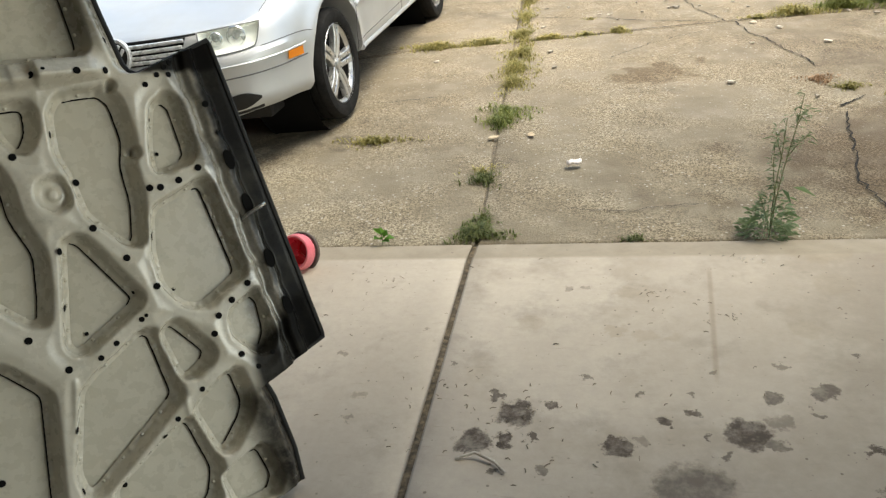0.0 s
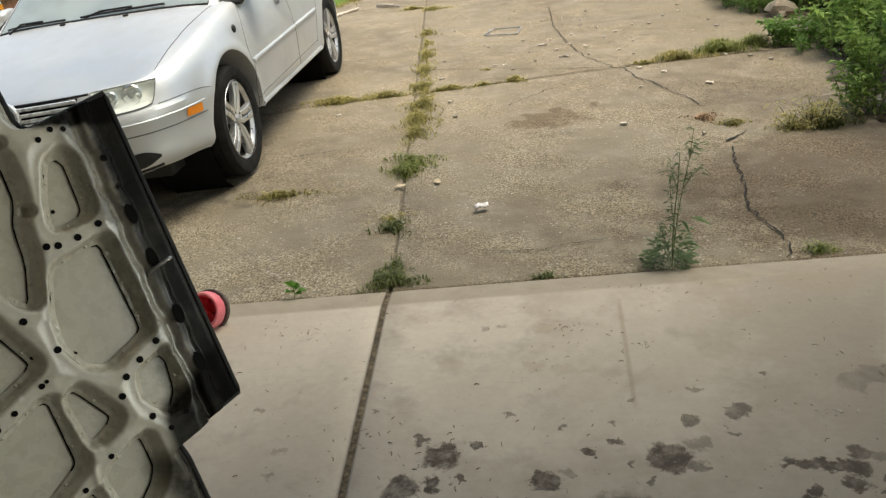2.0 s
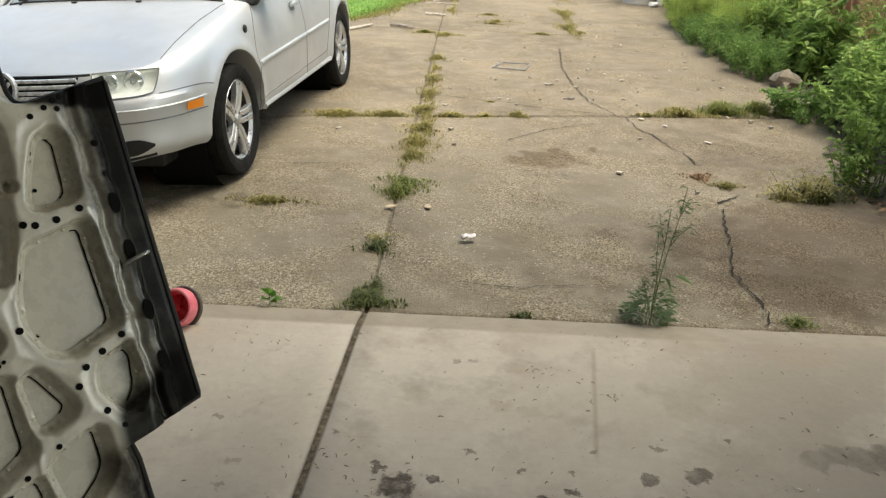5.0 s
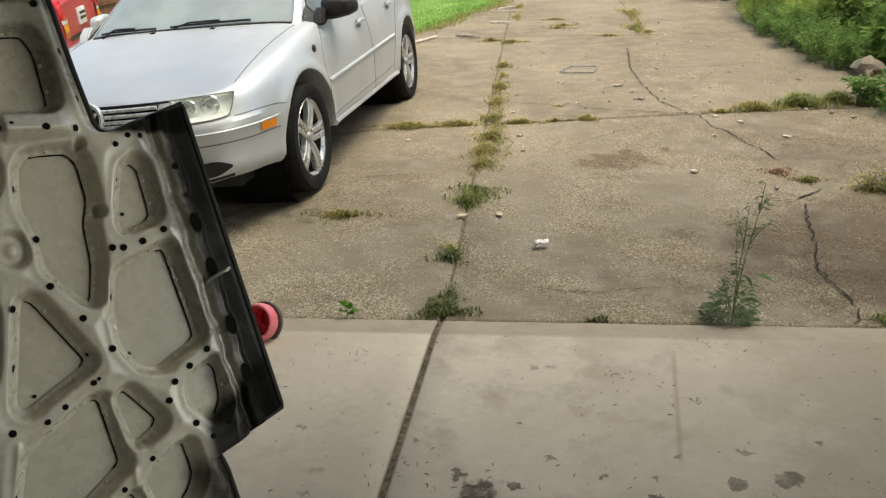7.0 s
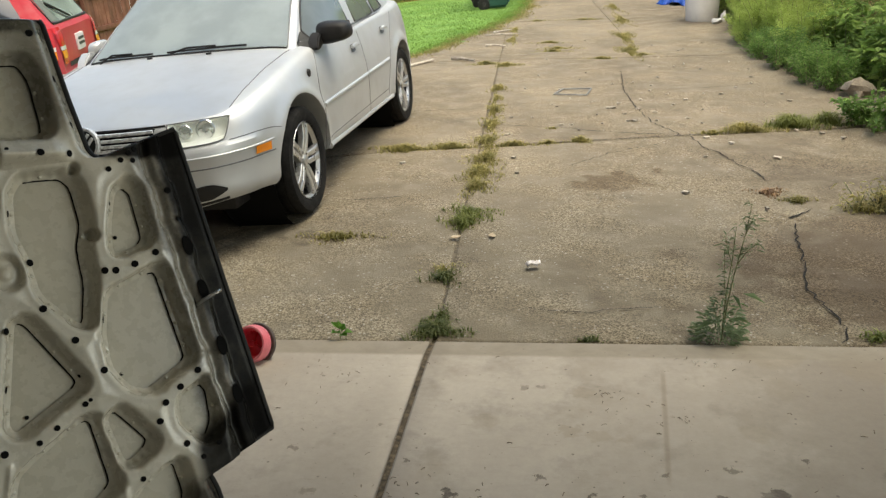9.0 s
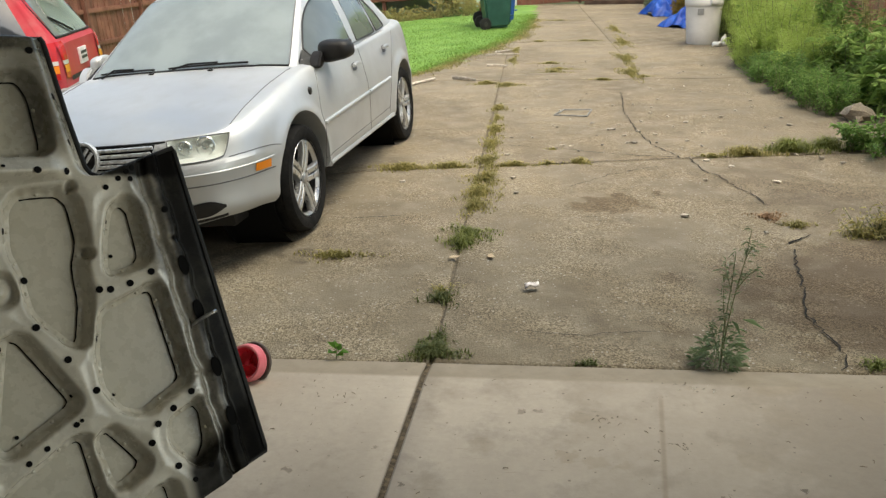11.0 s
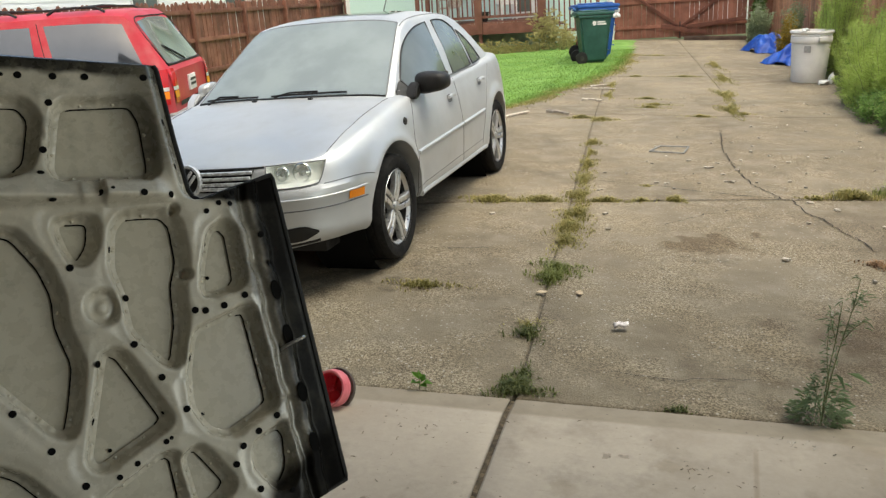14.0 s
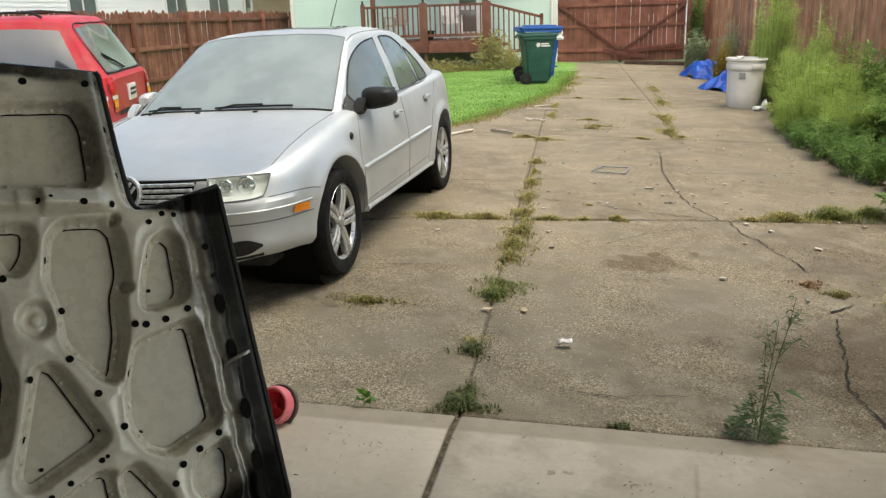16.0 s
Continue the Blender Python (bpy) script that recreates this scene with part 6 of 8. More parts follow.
def board_mesh(w, h, t, top="ear", wood="stain_wood"):
    """A fence board; dog-eared or flat at the top."""
    c = w * 0.4
    outline = [(0, 0), (w, 0), (w, h - c), (w - c, h), (c, h), (0, h - c)] if top == "ear" else [(0, 0), (w, 0), (w, h), (0, h)]
    return mesh_of(prism(outline, t, "y"), "board", M[wood], False)


def fence(name, a, b, top, label, step=0.148, w=0.138, flip=False, rails=(0.45, 1.55), shape="ear", seed=1, post_every=2.4, post_up=0.0, wood="stain_wood"):
    """Boards on rails between posts, from a to b on the ground; rails towards the camera side unless flipped."""
    rng = random.Random(seed)
    A, B = Vector(a), Vector(b)
    d = (B - A).to_2d()
    n = int(d.length / step)
    ang = math.degrees(math.atan2(d.y, d.x))
    base = min(float(lie(A.x, A.y)), float(lie(B.x, B.y))) - 0.04
    h = top - base
    f = thing(name, lean(A.x, A.y, 0.9, pose(A.x, A.y, base, 0, 0, ang)), label, "fence")
    shapes = [board_mesh(w - o[1], h + o[0], 0.018, shape, wood) for o in ((0.0, 0.0), (-0.015, 0.0), (0.018, 0.014), (0.03, 0.0), (-0.03, 0.022))]
    for i in range(n):
        ob = part("board", rng.choice(shapes), None, f)
        ob.matrix_local = pose(i * step + rng.uniform(-1, 1) * 0.004, rng.uniform(-1, 1) * 0.003, 0, rng.uniform(-0.4, 0.4), rng.uniform(-0.5, 0.5), 0)
    s = 1 if flip else -1
    y0, y1 = (0.018, 0.058) if s > 0 else (-0.042, -0.002)
    for r in rails:
        part("rail", boxed((0, y0, r - 0.045), (d.length, y1, r + 0.045), 0.004), M[wood], f)
    k = 0
    while k * post_every < d.length + 0.1:
        x = k * post_every
        p0, p1 = (0.02, 0.11) if s > 0 else (-0.1, -0.004)
        part("post", boxed((x - 0.045, p0, -0.1), (x + 0.045, p1, h - 0.02 + post_up), 0.006), M[wood], f)
        k += 1
    return f


fence("picket_fence", (-8.5, 3.5, 0), (-8.5, 22.6, 0), 1.34, "long red-brown stained timber picket fence along the yard", rails=(0.5, 1.15, 1.72), flip=False, seed=3)
fence("board_fence", (4.25, 22.4, 0), (4.25, 2.2, 0), 1.95, "tall tan-brown weathered board fence behind the weeds", rails=(0.4, 1.1, 1.7), seed=4, wood="tan_wood", shape="flat", flip=True)


def gate():
    g = thing("yard_gate", lean(1.7, 22.55, 0.9, pose(-0.1, 22.55, 0)), "double red-brown timber gate with diagonal braces closing the drive", "gate")
    rng = random.Random(6)
    shapes = [board_mesh(0.124, 1.82 + o, 0.018, "ear") for o in (0, 0.02, -0.02, 0.05)]
    for leaf in range(2):
        door = thing("gate_leaf", pose(leaf * 1.86, 0, 0.06))
        door.parent = g
        door.matrix_local = pose(leaf * 1.86, 0, 0.06, 0, (-0.2, 0.3)[leaf], 0)
        for i in range(14):
            gap = 0.002 if rng.random() < 0.8 else 0.006
            ob = part("board", rng.choice(shapes), None, door)
            ob.matrix_local = pose(0.004 + i * 0.1302 + gap, 0, 0, 0, rng.uniform(-0.2, 0.2), 0)
        for z in (0.32, 1.02, 1.62):
            part("rail", boxed((0.0, -0.045, z - 0.045), (1.84, -0.004, z + 0.045), 0.004), M["stain_wood"], door)
        a, b = ((0.05, 1.6), (1.8, 0.3)) if leaf == 0 else ((1.8, 1.6), (0.05, 0.3))
        L = math.dist(a, b)
        part("brace", boxed((0, -0.085, -0.04), (L, -0.048, 0.04), 0.004, pose(a[0], 0, a[1], 0, -math.degrees(math.atan2(b[1] - a[1], b[0] - a[0])), 0)), M["dark_brace"], door)
    for x in (-0.1, 3.78):
        part("post", boxed((x - 0.05, -0.06, -0.05), (x + 0.05, 0.06, 2.0), 0.006), M["stain_wood"], g)
    part("meeting_strip", boxed((1.8, 0.02, 0.02), (1.9, 0.035, 1.82), 0.003), M["stain_wood"], g)
    part("drop_bolt", tube([(1.86, -0.06, 0.02), (1.86, -0.06, 0.5)], 0.012, 6), M["dark_metal"], g)


gate()
for (xa, za), (xb, zb) in (((1.98, 0.34), (3.52, 0.58)), ((1.25, 0.36), (2.5, 0.2))):
    plank = part("loose_plank", boxed((0, -0.02, -0.06), (math.dist((xa, za), (xb, zb)), 0.015, 0.06), 0.004), M["dark_brace"])
    plank.matrix_world = pose(xa, 22.38, za, 0, -math.degrees(math.atan2(zb - za, xb - xa)), 0)
    tagged(plank, "weathered brown plank nailed across the foot of the gate", "plank")
part("fence_panel", board_mesh(0.6, 1.9, 0.03, "flat"), None).matrix_world = lean(1.7, 22.56, 0.9, pose(3.72, 22.56, -0.1))
tagged(bpy.data.objects["fence_panel"], "red-brown timber infill panel beside the gate", "fence")
for k, (a, b) in enumerate((((1.9, 22.1), (3.9, 21.9)), ((2.2, 22.3), (3.7, 22.2)))):
    ob = part("timber_plank", boxed((0, -0.07, 0), (math.dist(a, b), 0.07, 0.1), 0.01), M["dark_wood"])
    ob.matrix_world = pose(a[0], a[1], 0.001, 0, 0, math.degrees(math.atan2(b[1] - a[1], b[0] - a[0])))
    tagged(ob, "weathered dark timber lying at the foot of the gate", "plank")


def siding(length, z0, z1, step=0.11, lap=0.013):
    """Lapped boards as one stepped sheet, facing -y."""
    v, f = [], []
    n = int(math.ceil((z1 - z0) / step))
    for i in range(n):
        lo, hi = z0 + i * step, min(z1, z0 + (i + 1) * step)
        v += [(0, -lap, lo), (length, -lap, lo), (0, -0.001, hi), (length, -0.001, hi)]
    for k in range(0, len(v) - 2, 2):
        f.append([k, k + 1, k + 3, k + 2])
    return v, f


def window(parent, x0, x1, z0, z1, split=True, y=-0.014):
    """A white sash window set on a wall that faces -y."""
    w = part("window", boxed((x0, y - 0.01, z0), (x1, y + 0.02, z1)), M["house_glass"], parent)
    for a, b in (((x0 - 0.06, z0 - 0.06), (x0, z1 + 0.06)), ((x1, z0 - 0.06), (x1 + 0.06, z1 + 0.06)), ((x0, z1), (x1, z1 + 0.06)), ((x0, z0 - 0.06), (x1, z0))):
        part("frame", boxed((a[0], y - 0.035, a[1]), (b[0], y + 0.01, b[1]), 0.004), M["trim"], w)
    if split:
        m = (x0 + x1) / 2
        part("mullion", boxed((m - 0.025, y - 0.03, z0), (m + 0.025, y + 0.0, z1), 0.003), M["trim"], w)
    else:
        m = (z0 + z1) / 2
        part("mullion", boxed((x0, y - 0.03, m - 0.02), (x1, y + 0.0, m + 0.02), 0.003), M["trim"], w)
    return w


def house(name, m, length, depth, z0, eave, mat, label, windows=(), rise=2.0, overhang=0.4, doors=()):
    h = thing(name, m, label, "house")
    v, f = siding(length, z0, eave)
    raw("wall", v, f, M[mat], h)
    part("wall", boxed((0.0, 0.003, z0), (length, depth, eave), 0.0), M[mat], h)
    for x in (0, length):
        part("corner_board", boxed((x - 0.06, -0.035, z0), (x + 0.06, 0.06, eave), 0.004), M["trim"], h)
    roof = prism([(-overhang, eave), (-overhang, eave + 0.05), (depth / 2, eave + rise + 0.05), (depth + overhang, eave + 0.05), (depth + overhang, eave)], length + 0.7, "x", -0.35)
    part("roof", roof, M["shingle"], h)
    part("gutter", boxed((-0.4, -overhang - 0.1, eave - 0.06), (length + 0.4, -overhang, eave + 0.05), 0.02), M["trim"], h)
    part("soffit", boxed((-0.35, -overhang, eave - 0.05), (length + 0.35, 0.0, eave - 0.02)), M["trim"], h)
    part("downpipe", tube([(length - 0.1, -overhang - 0.05, eave - 0.05), (length - 0.1, -0.1, eave - 0.35), (length - 0.1, -0.07, z0 + 0.1)], 0.035, 8), M["trim"], h)
    for wdw in windows:
        window(h, *wdw)
    return h


# the long white neighbour: its wall faces the yard, which runs along its length
house("white_house", lean(-12.0, 11.8, 1.6, pose(-12.0, 11.8, 0, 0, 0, 90)), 15.8, 7.0, -0.7, 2.5, "white_siding", "long low white-sided house beyond the fence with small windows",
      [(4.64, 5.8, 1.0, 2.06), (9.66, 11.0, 1.0, 2.04), (12.7, 14.3, 1.0, 2.04)], 1.9, 0.16)
house("white_shed", pose(-13.2, 3.5, 0, 0, 0, 90), 7.6, 5.0, -0.7, 2.6, "white_siding", "white-sided outbuilding beyond the fence", [(5.2, 6.0, 1.2, 2.0)], 1.5)
mint = house("mint_house", lean(-3.6, 22.0, 1.5, pose(-8.15, 22.0, 0)), 7.95, 8.0, -0.45, 5.2, "mint", "pale mint-green sided house behind a timber deck",
             [(1.42, 1.76, 2.15, 3.2), (1.95, 2.5, 2.15, 3.2)], 2.6)
door = part("door", boxed((5.05, -0.05, 0.62), (5.75, -0.016, 2.75), 0.01), M["trim"], mint, "white back door with glazed top")
part("door_glass", boxed((5.15, -0.06, 1.55), (5.65, -0.045, 2.6), 0.004), M["house_glass"], door)
part("door_glass", boxed((5.15, -0.06, 0.8), (5.65, -0.045, 1.42), 0.004), M["house_glass"], door)
for x in (4.98, 5.78):
    part("door_trim", boxed((x, -0.045, 0.62), (x + 0.06, -0.013, 2.85), 0.004), M["trim"], mint)
house("tan_house", lean(-13.0, 41.0, 2.0, pose(-17.0, 41.0, 0)), 8.5, 6.0, -0.6, 3.4, "tan_siding", "tan two-storey house far behind the yards", [(3.9, 4.5, 3.5 - 0.75, 3.2), (3.3, 4.0, 1.1, 1.75), (6.0, 6.8, 1.0, 1.7)], 3.2)


def deck():
    d = thing("timber_deck", lean(-3.9, 19.5, 1.0, pose(-5.3, 19.5, 0)) @ Matrix.Diagonal((1.03, 1, 1, 1)), "raised red-stained timber deck with railings against the house", "deck")
    L, W, z = 3.35, 2.44, 0.62
    for i in range(17):
        part("deck_board", boxed((0, i * 0.143, z - 0.03), (L, i * 0.143 + 0.137, z), 0.003), M["deck_wood"], d)
    part("rim_board", boxed((0, -0.04, 0.3), (L, 0.0, z - 0.032), 0.004), M["deck_wood"], d)
    part("rim_board", boxed((L, -0.04, 0.3), (L + 0.04, W, z - 0.032), 0.004), M["deck_wood"], d)
    for x in (0.08, 1.65, 3.28):
        part("foot_post", boxed((x - 0.045, 0.02, -0.5), (x + 0.045, 0.11, 0.6), 0.004), M["deck_wood"], d)

    def post(x, y, h, wide=0.09):
        p = part("rail_post", boxed((x - wide / 2, y - 0.045, 0.32), (x + wide / 2, y + 0.045, h), 0.006), M["deck_wood"], d)
        part("finial", lathe([(0.0, 0.11), (0.022, 0.1), (0.034, 0.07), (0.022, 0.035), (0.045, 0.02), (0.05, 0.0)], 12), M["dark_wood"], p).location = (x, y, h)
    for x, w in ((0.02, 0.1), (1.63, 0.2), (3.28, 0.22)):
        post(x, -0.06, 1.6, w)
    for x0, x1 in ((0.07, 1.54), (1.73, 3.18)):
        part("hand_rail", boxed((x0, -0.1, 1.5), (x1, -0.02, 1.56), 0.006), M["deck_wood"], d)
        part("low_rail", boxed((x0, -0.08, 0.72), (x1, -0.04, 0.79), 0.004), M["deck_wood"], d)
        n = int((x1 - x0) / 0.125)
        bal = mesh_of(boxed((-0.018, -0.018, 0), (0.018, 0.018, 0.73), 0.003), "baluster", M["deck_wood"], False)
        for i in range(n):
            part("baluster", bal, None, d).location = (x0 + (i + 0.6) * (x1 - x0) / n, -0.06, 0.78)
    # stair down to the drive, its rail falling away to the side
    for i in range(3):
        part("stair_tread", boxed((L + 0.05 + i * 0.36, 0.1, 0.45 - i * 0.19), (L + 0.45 + i * 0.36, 1.2, 0.49 - i * 0.19), 0.004), M["deck_wood"], d)
        part("stair_riser", boxed((L + 0.05 + i * 0.36, 0.1, 0.26 - i * 0.19), (L + 0.08 + i * 0.36, 1.2, 0.45 - i * 0.19), 0.003), M["deck_wood"], d)
    part("stair_rail", boxed((0, -0.04, -0.035), (1.42, 0.04, 0.035), 0.006, pose(3.36, -0.06, 1.52, 0, 15.5, 0)), M["deck_wood"], d)
    part("stair_post", boxed((4.64, -0.1, -0.02), (4.73, -0.02, 1.24), 0.006), M["deck_wood"], d)
    for i in range(9):
        x = 3.46 + i * 0.132
        part("baluster", boxed((x - 0.018, -0.078, 0.5 - 0.3 * (x - 3.4)), (x + 0.018, -0.042, 1.5 - 0.277 * (x - 3.36)), 0.003), M["deck_wood"], d)
    for x in (0.26, 3.22):
        part("roof_post", boxed((x - 0.055, 0.06, 0.3), (x + 0.055, 0.17, 3.3), 0.006), M["deck_wood"], d)
    part("roof_beam", boxed((-0.2, 0.02, 3.3), (3.6, 0.2, 3.5), 0.01), M["deck_wood"], d)
    part("porch_roof", boxed((-0.3, -0.3, 3.5), (3.8, 2.5, 3.62), 0.01), M["shingle"], d)


deck()


def patio_chair(m, mat, label):
    c = thing("patio_chair", m, label, "chair")
    part("seat", boxed((-0.24, -0.22, 0.4), (0.24, 0.22, 0.44), 0.015), M[mat], c)
    part("backrest", boxed((-0.24, -0.02, 0), (0.24, 0.02, 0.48), 0.015, pose(0, 0.22, 0.42, -14, 0, 0)), M[mat], c)
    for x in (-0.21, 0.21):
        for y in (-0.19, 0.19):
            part("leg", boxed((x - 0.02, y - 0.02, 0), (x + 0.02, y + 0.02, 0.41), 0.006), M[mat], c)
        part("armrest", boxed((x - 0.025, -0.24, 0.62), (x + 0.025, 0.22, 0.65), 0.01), M[mat], c)
        part("arm_post", boxed((x - 0.018, -0.2, 0.44), (x + 0.018, -0.16, 0.63), 0.005), M[mat], c)


patio_chair(lean(-3.9, 19.5, 1.0, pose(-4.6, 20.3, 0.62, 0, 0, -35)), "chip", "tan plastic patio chair on the timber deck")
patio_chair(lean(-3.9, 19.5, 1.0, pose(-3.0, 20.6, 0.62, 0, 0, 25)), "white_plastic", "white plastic patio chair on the timber deck")
pot = part("flower_pot", lathe([(0.0, 0.0), (0.11, 0.0), (0.15, 0.24), (0.165, 0.24), (0.165, 0.28), (0.14, 0.28), (0.13, 0.22), (0.0, 0.2)], 18), M["plastic"])
pot.matrix_world = pose(-3.55, 19.9, 0.62)
tagged(pot, "black plastic flower pot on the timber deck", "pot")

M["toy_tyre"] = surface("brown_toy_tyre", (0.05, 0.035, 0.03), (0.1, 0.075, 0.06), 8, 0.7, world_space=False)
M["leaf_weed"] = leaf_material("dusty_weed_leaf", (0.11, 0.17, 0.075), (0.26, 0.34, 0.17))
M["leaf_bright"] = leaf_material("fresh_leaf", (0.07, 0.19, 0.025), (0.17, 0.33, 0.06))

# ---- bins, can, tarpaulin, toy ----


def crumpled(r, h, seed):
    bm = bmesh.new()
    bmesh.ops.create_icosphere(bm, subdivisions=2, radius=r)
    rng = random.Random(seed)
    for v in bm.verts:
        v.co *= 1 + rng.uniform(-0.3, 0.3)
        v.co.z = max(v.co.z * h / r, -h * 0.7)
    return bm


def cart(m, mat, label, lid_mat, logo=False):
    """A two-wheeled rubbish cart; its front looks along -y, wheels at the back."""
    c = thing("wheelie_bin", m, label, "bin")
    bm = bmesh.new()
    lo, hi = [], []
    for (x, y) in ((-0.24, -0.26), (0.24, -0.26), (0.24, 0.24), (-0.24, 0.24)):
        lo.append(bm.verts.new((x, y, 0.04)))
    for (x, y) in ((-0.31, -0.36), (0.31, -0.36), (0.31, 0.34), (-0.31, 0.34)):
        hi.append(bm.verts.new((x, y, 0.95)))
    bm.faces.new(lo)
    bm.faces.new(hi)
    for i in range(4):
        bm.faces.new((lo[i], lo[(i + 1) % 4], hi[(i + 1) % 4], hi[i]))
    bmesh.ops.recalc_face_normals(bm, faces=bm.faces)
    bmesh.ops.bevel(bm, geom=bm.edges[:], offset=0.045, segments=3, affect="EDGES")
    part("body", bm, M[mat], c)
    part("rim", boxed((-0.335, -0.385, 0.9), (0.335, 0.365, 0.955), 0.02), M[mat], c)
    lid = part("lid", boxed((-0.345, -0.41, 0.957), (0.345, 0.4, 1.02), 0.028), M[lid_mat], c)
    part("lid_crown", boxed((-0.26, -0.3, 1.015), (0.26, 0.28, 1.045), 0.014), M[lid_mat], lid)
    part("grab_bar", tube([(-0.2, 0.41, 0.93), (-0.2, 0.45, 0.97), (0.2, 0.45, 0.97), (0.2, 0.41, 0.93)], 0.016, 8), M[mat], c)
    part("axle", tube([(-0.33, 0.3, 0.13), (0.33, 0.3, 0.13)], 0.014, 8), M["dark_metal"], c)
    for x in (-0.33, 0.33):
        w = part("wheel", lathe([(0.0, -0.025), (0.09, -0.025), (0.125, -0.022), (0.13, 0.0), (0.125, 0.022), (0.09, 0.025), (0.0, 0.025)], 20, "x"), M["plastic"], c)
        w.location = (x, 0.3, 0.13)
        part("wheel_hub", lathe([(0.0, -0.032), (0.04, -0.03), (0.05, -0.02), (0.05, 0.02), (0.04, 0.03), (0.0, 0.032)], 14, "x"), M["dark_metal"], w)
    for z in (0.25, 0.62):
        part("body_rib", boxed((-0.25 - 0.03 * z, -0.31 - 0.08 * z, z), (0.25 + 0.03 * z, -0.27 - 0.08 * z, z + 0.02), 0.006), M[mat], c)
    if logo:
        mark = part("printed_mark", lathe([(0.0, 0.0), (0.052, 0.0), (0.052, 0.003), (0.0, 0.003)], 5, "x"), M["white_plastic"], c, "small white printed mark")
        mark.location, mark.rotation_euler = (-0.303, 0.02, 0.8), (0, radians(-4), 0)
        for k in range(2):
            part("print_bar", boxed((-0.304, -0.24 + 0.03 * k, 0.765 + k * 0.042), (-0.295, -0.045, 0.793 + k * 0.042)), M["white_plastic"], c)
    return c


cart(lean(-0.35, 14.5, 0.0, pose(-0.35, 14.5, 0.0, 0, 0, 104), -2.0) @ Matrix.Diagonal((0.95, 0.92, 1.0, 1)), "bin_green", "dark green wheeled rubbish cart with a white printed mark", "bin_green", True)
blue = cart(lean(-0.36, 15.6, 0.0, pose(-0.36, 15.6, 0.0, 0, 0, 106), -2.0) @ Matrix.Diagonal((1.1, 1.12, 1.12, 1)), "bin_blue", "bright blue wheeled recycling cart standing behind a green one", "bin_blue")
for k, (x, y, z) in enumerate(((-0.22, -0.36, 0.9), (0.0, -0.38, 0.84), (-0.28, -0.34, 0.8))):
    part("rubbish_bag", crumpled(0.075, 0.06, 21 + k), M["white_plastic"], blue, "crumpled white bag").location = (x, y, z)


def round_can():
    c = thing("rubbish_can", pose(3.15, 11.2, 0, 0, -1.2, 20), "tall pale grey round plastic rubbish can on the drive", "rubbish can")
    part("body", lathe([(0.0, 0.0), (0.235, 0.0), (0.25, 0.02), (0.268, 0.3), (0.288, 0.66), (0.292, 0.7), (0.3, 0.72), (0.285, 0.72), (0.275, 0.66), (0.24, 0.06), (0.0, 0.05)], 40), M["can_grey"], c)
    part("collar", lathe([(0.292, 0.6), (0.3, 0.61), (0.304, 0.69), (0.298, 0.7)], 40, caps=False), M["can_grey"], c)
    part("rim", lathe([(0.296, 0.735), (0.312, 0.745), (0.322, 0.76), (0.318, 0.785), (0.302, 0.79), (0.29, 0.775), (0.286, 0.73)], 40, caps=False), M["can_grey"], c)
    for s in (1, -1):
        part("carry_grip", boxed((-0.075, s * 0.315 - 0.03, 0.63), (0.075, s * 0.315 + 0.03, 0.7), 0.018), M["can_grey"], c)
    part("moulded_panel", boxed((0.276, -0.05, 0.47), (0.29, 0.05, 0.57), 0.004), M["bumper_grey"], c).rotation_euler = (0, 0, radians(-130))
    bag = part("crumpled_bag", crumpled(0.07, 0.05, 9), M["white_plastic"], c, "crumpled white bag on the rim")
    bag.location = (-0.2, -0.16, 0.79)
    return c


round_can()
jug = part("plastic_bottle", lathe([(0.0, 0.0), (0.06, 0.0), (0.068, 0.02), (0.066, 0.12), (0.05, 0.17), (0.022, 0.2), (0.02, 0.23), (0.0, 0.23)], 16), M["white_plastic"])
jug.matrix_world = pose(3.42, 10.9, 0.0, 6, 5, 0) @ Matrix.Scale(0.75, 4)
tagged(jug, "empty white plastic bottle beside the rubbish can", "bottle")
jug2 = part("white_rag", crumpled(0.08, 0.05, 4), M["white_plastic"])
jug2.matrix_world = pose(3.28, 10.72, 0.03)
tagged(jug2, "crumpled white rag on the drive by the can", "rag")


def tarpaulin(m, rx, ry, h, seed, label):
    n = 46
    rng = np.random.RandomState(seed)
    u = np.linspace(-1, 1, n)
    X, Y = np.meshgrid(u, u)
    r = np.hypot(X, Y)
    Z = np.zeros_like(X)
    for k in range(16):
        a, fq, ph = rng.rand() * 6.28, 2.5 + rng.rand() * 11, rng.rand() * 6.28
        Z += np.abs(np.sin(fq * (X * np.cos(a) + Y * np.sin(a)) + ph)) ** 1.5 / (1.2 + 0.25 * fq)
    Z = Z / Z.max()
    env = np.clip(1.12 - r ** 1.6, 0, 1)
    Z = h * Z * env ** 0.7 + 0.012
    rag = 1 + 0.12 * np.sin(5 * np.arctan2(Y, X) + seed) + 0.07 * np.sin(11 * np.arctan2(Y, X))
    v = np.stack([X * rx * rag, Y * ry * rag, Z], -1).reshape(-1, 3)
    i = (np.arange(n - 1)[:, None] * n + np.arange(n - 1)).ravel()
    f = np.stack([i, i + 1, i + n + 1, i + n], -1)
    f = f[(r.ravel()[f].mean(1) < 1.12)]
    ob = raw("tarpaulin", v, f, M["tarp"], None, True)
    ob.matrix_world = m
    mod = ob.modifiers.new("thickness", "SOLIDIFY")
    mod.thickness = 0.004
    tagged(ob, label, "tarpaulin", "blue tarpaulins")


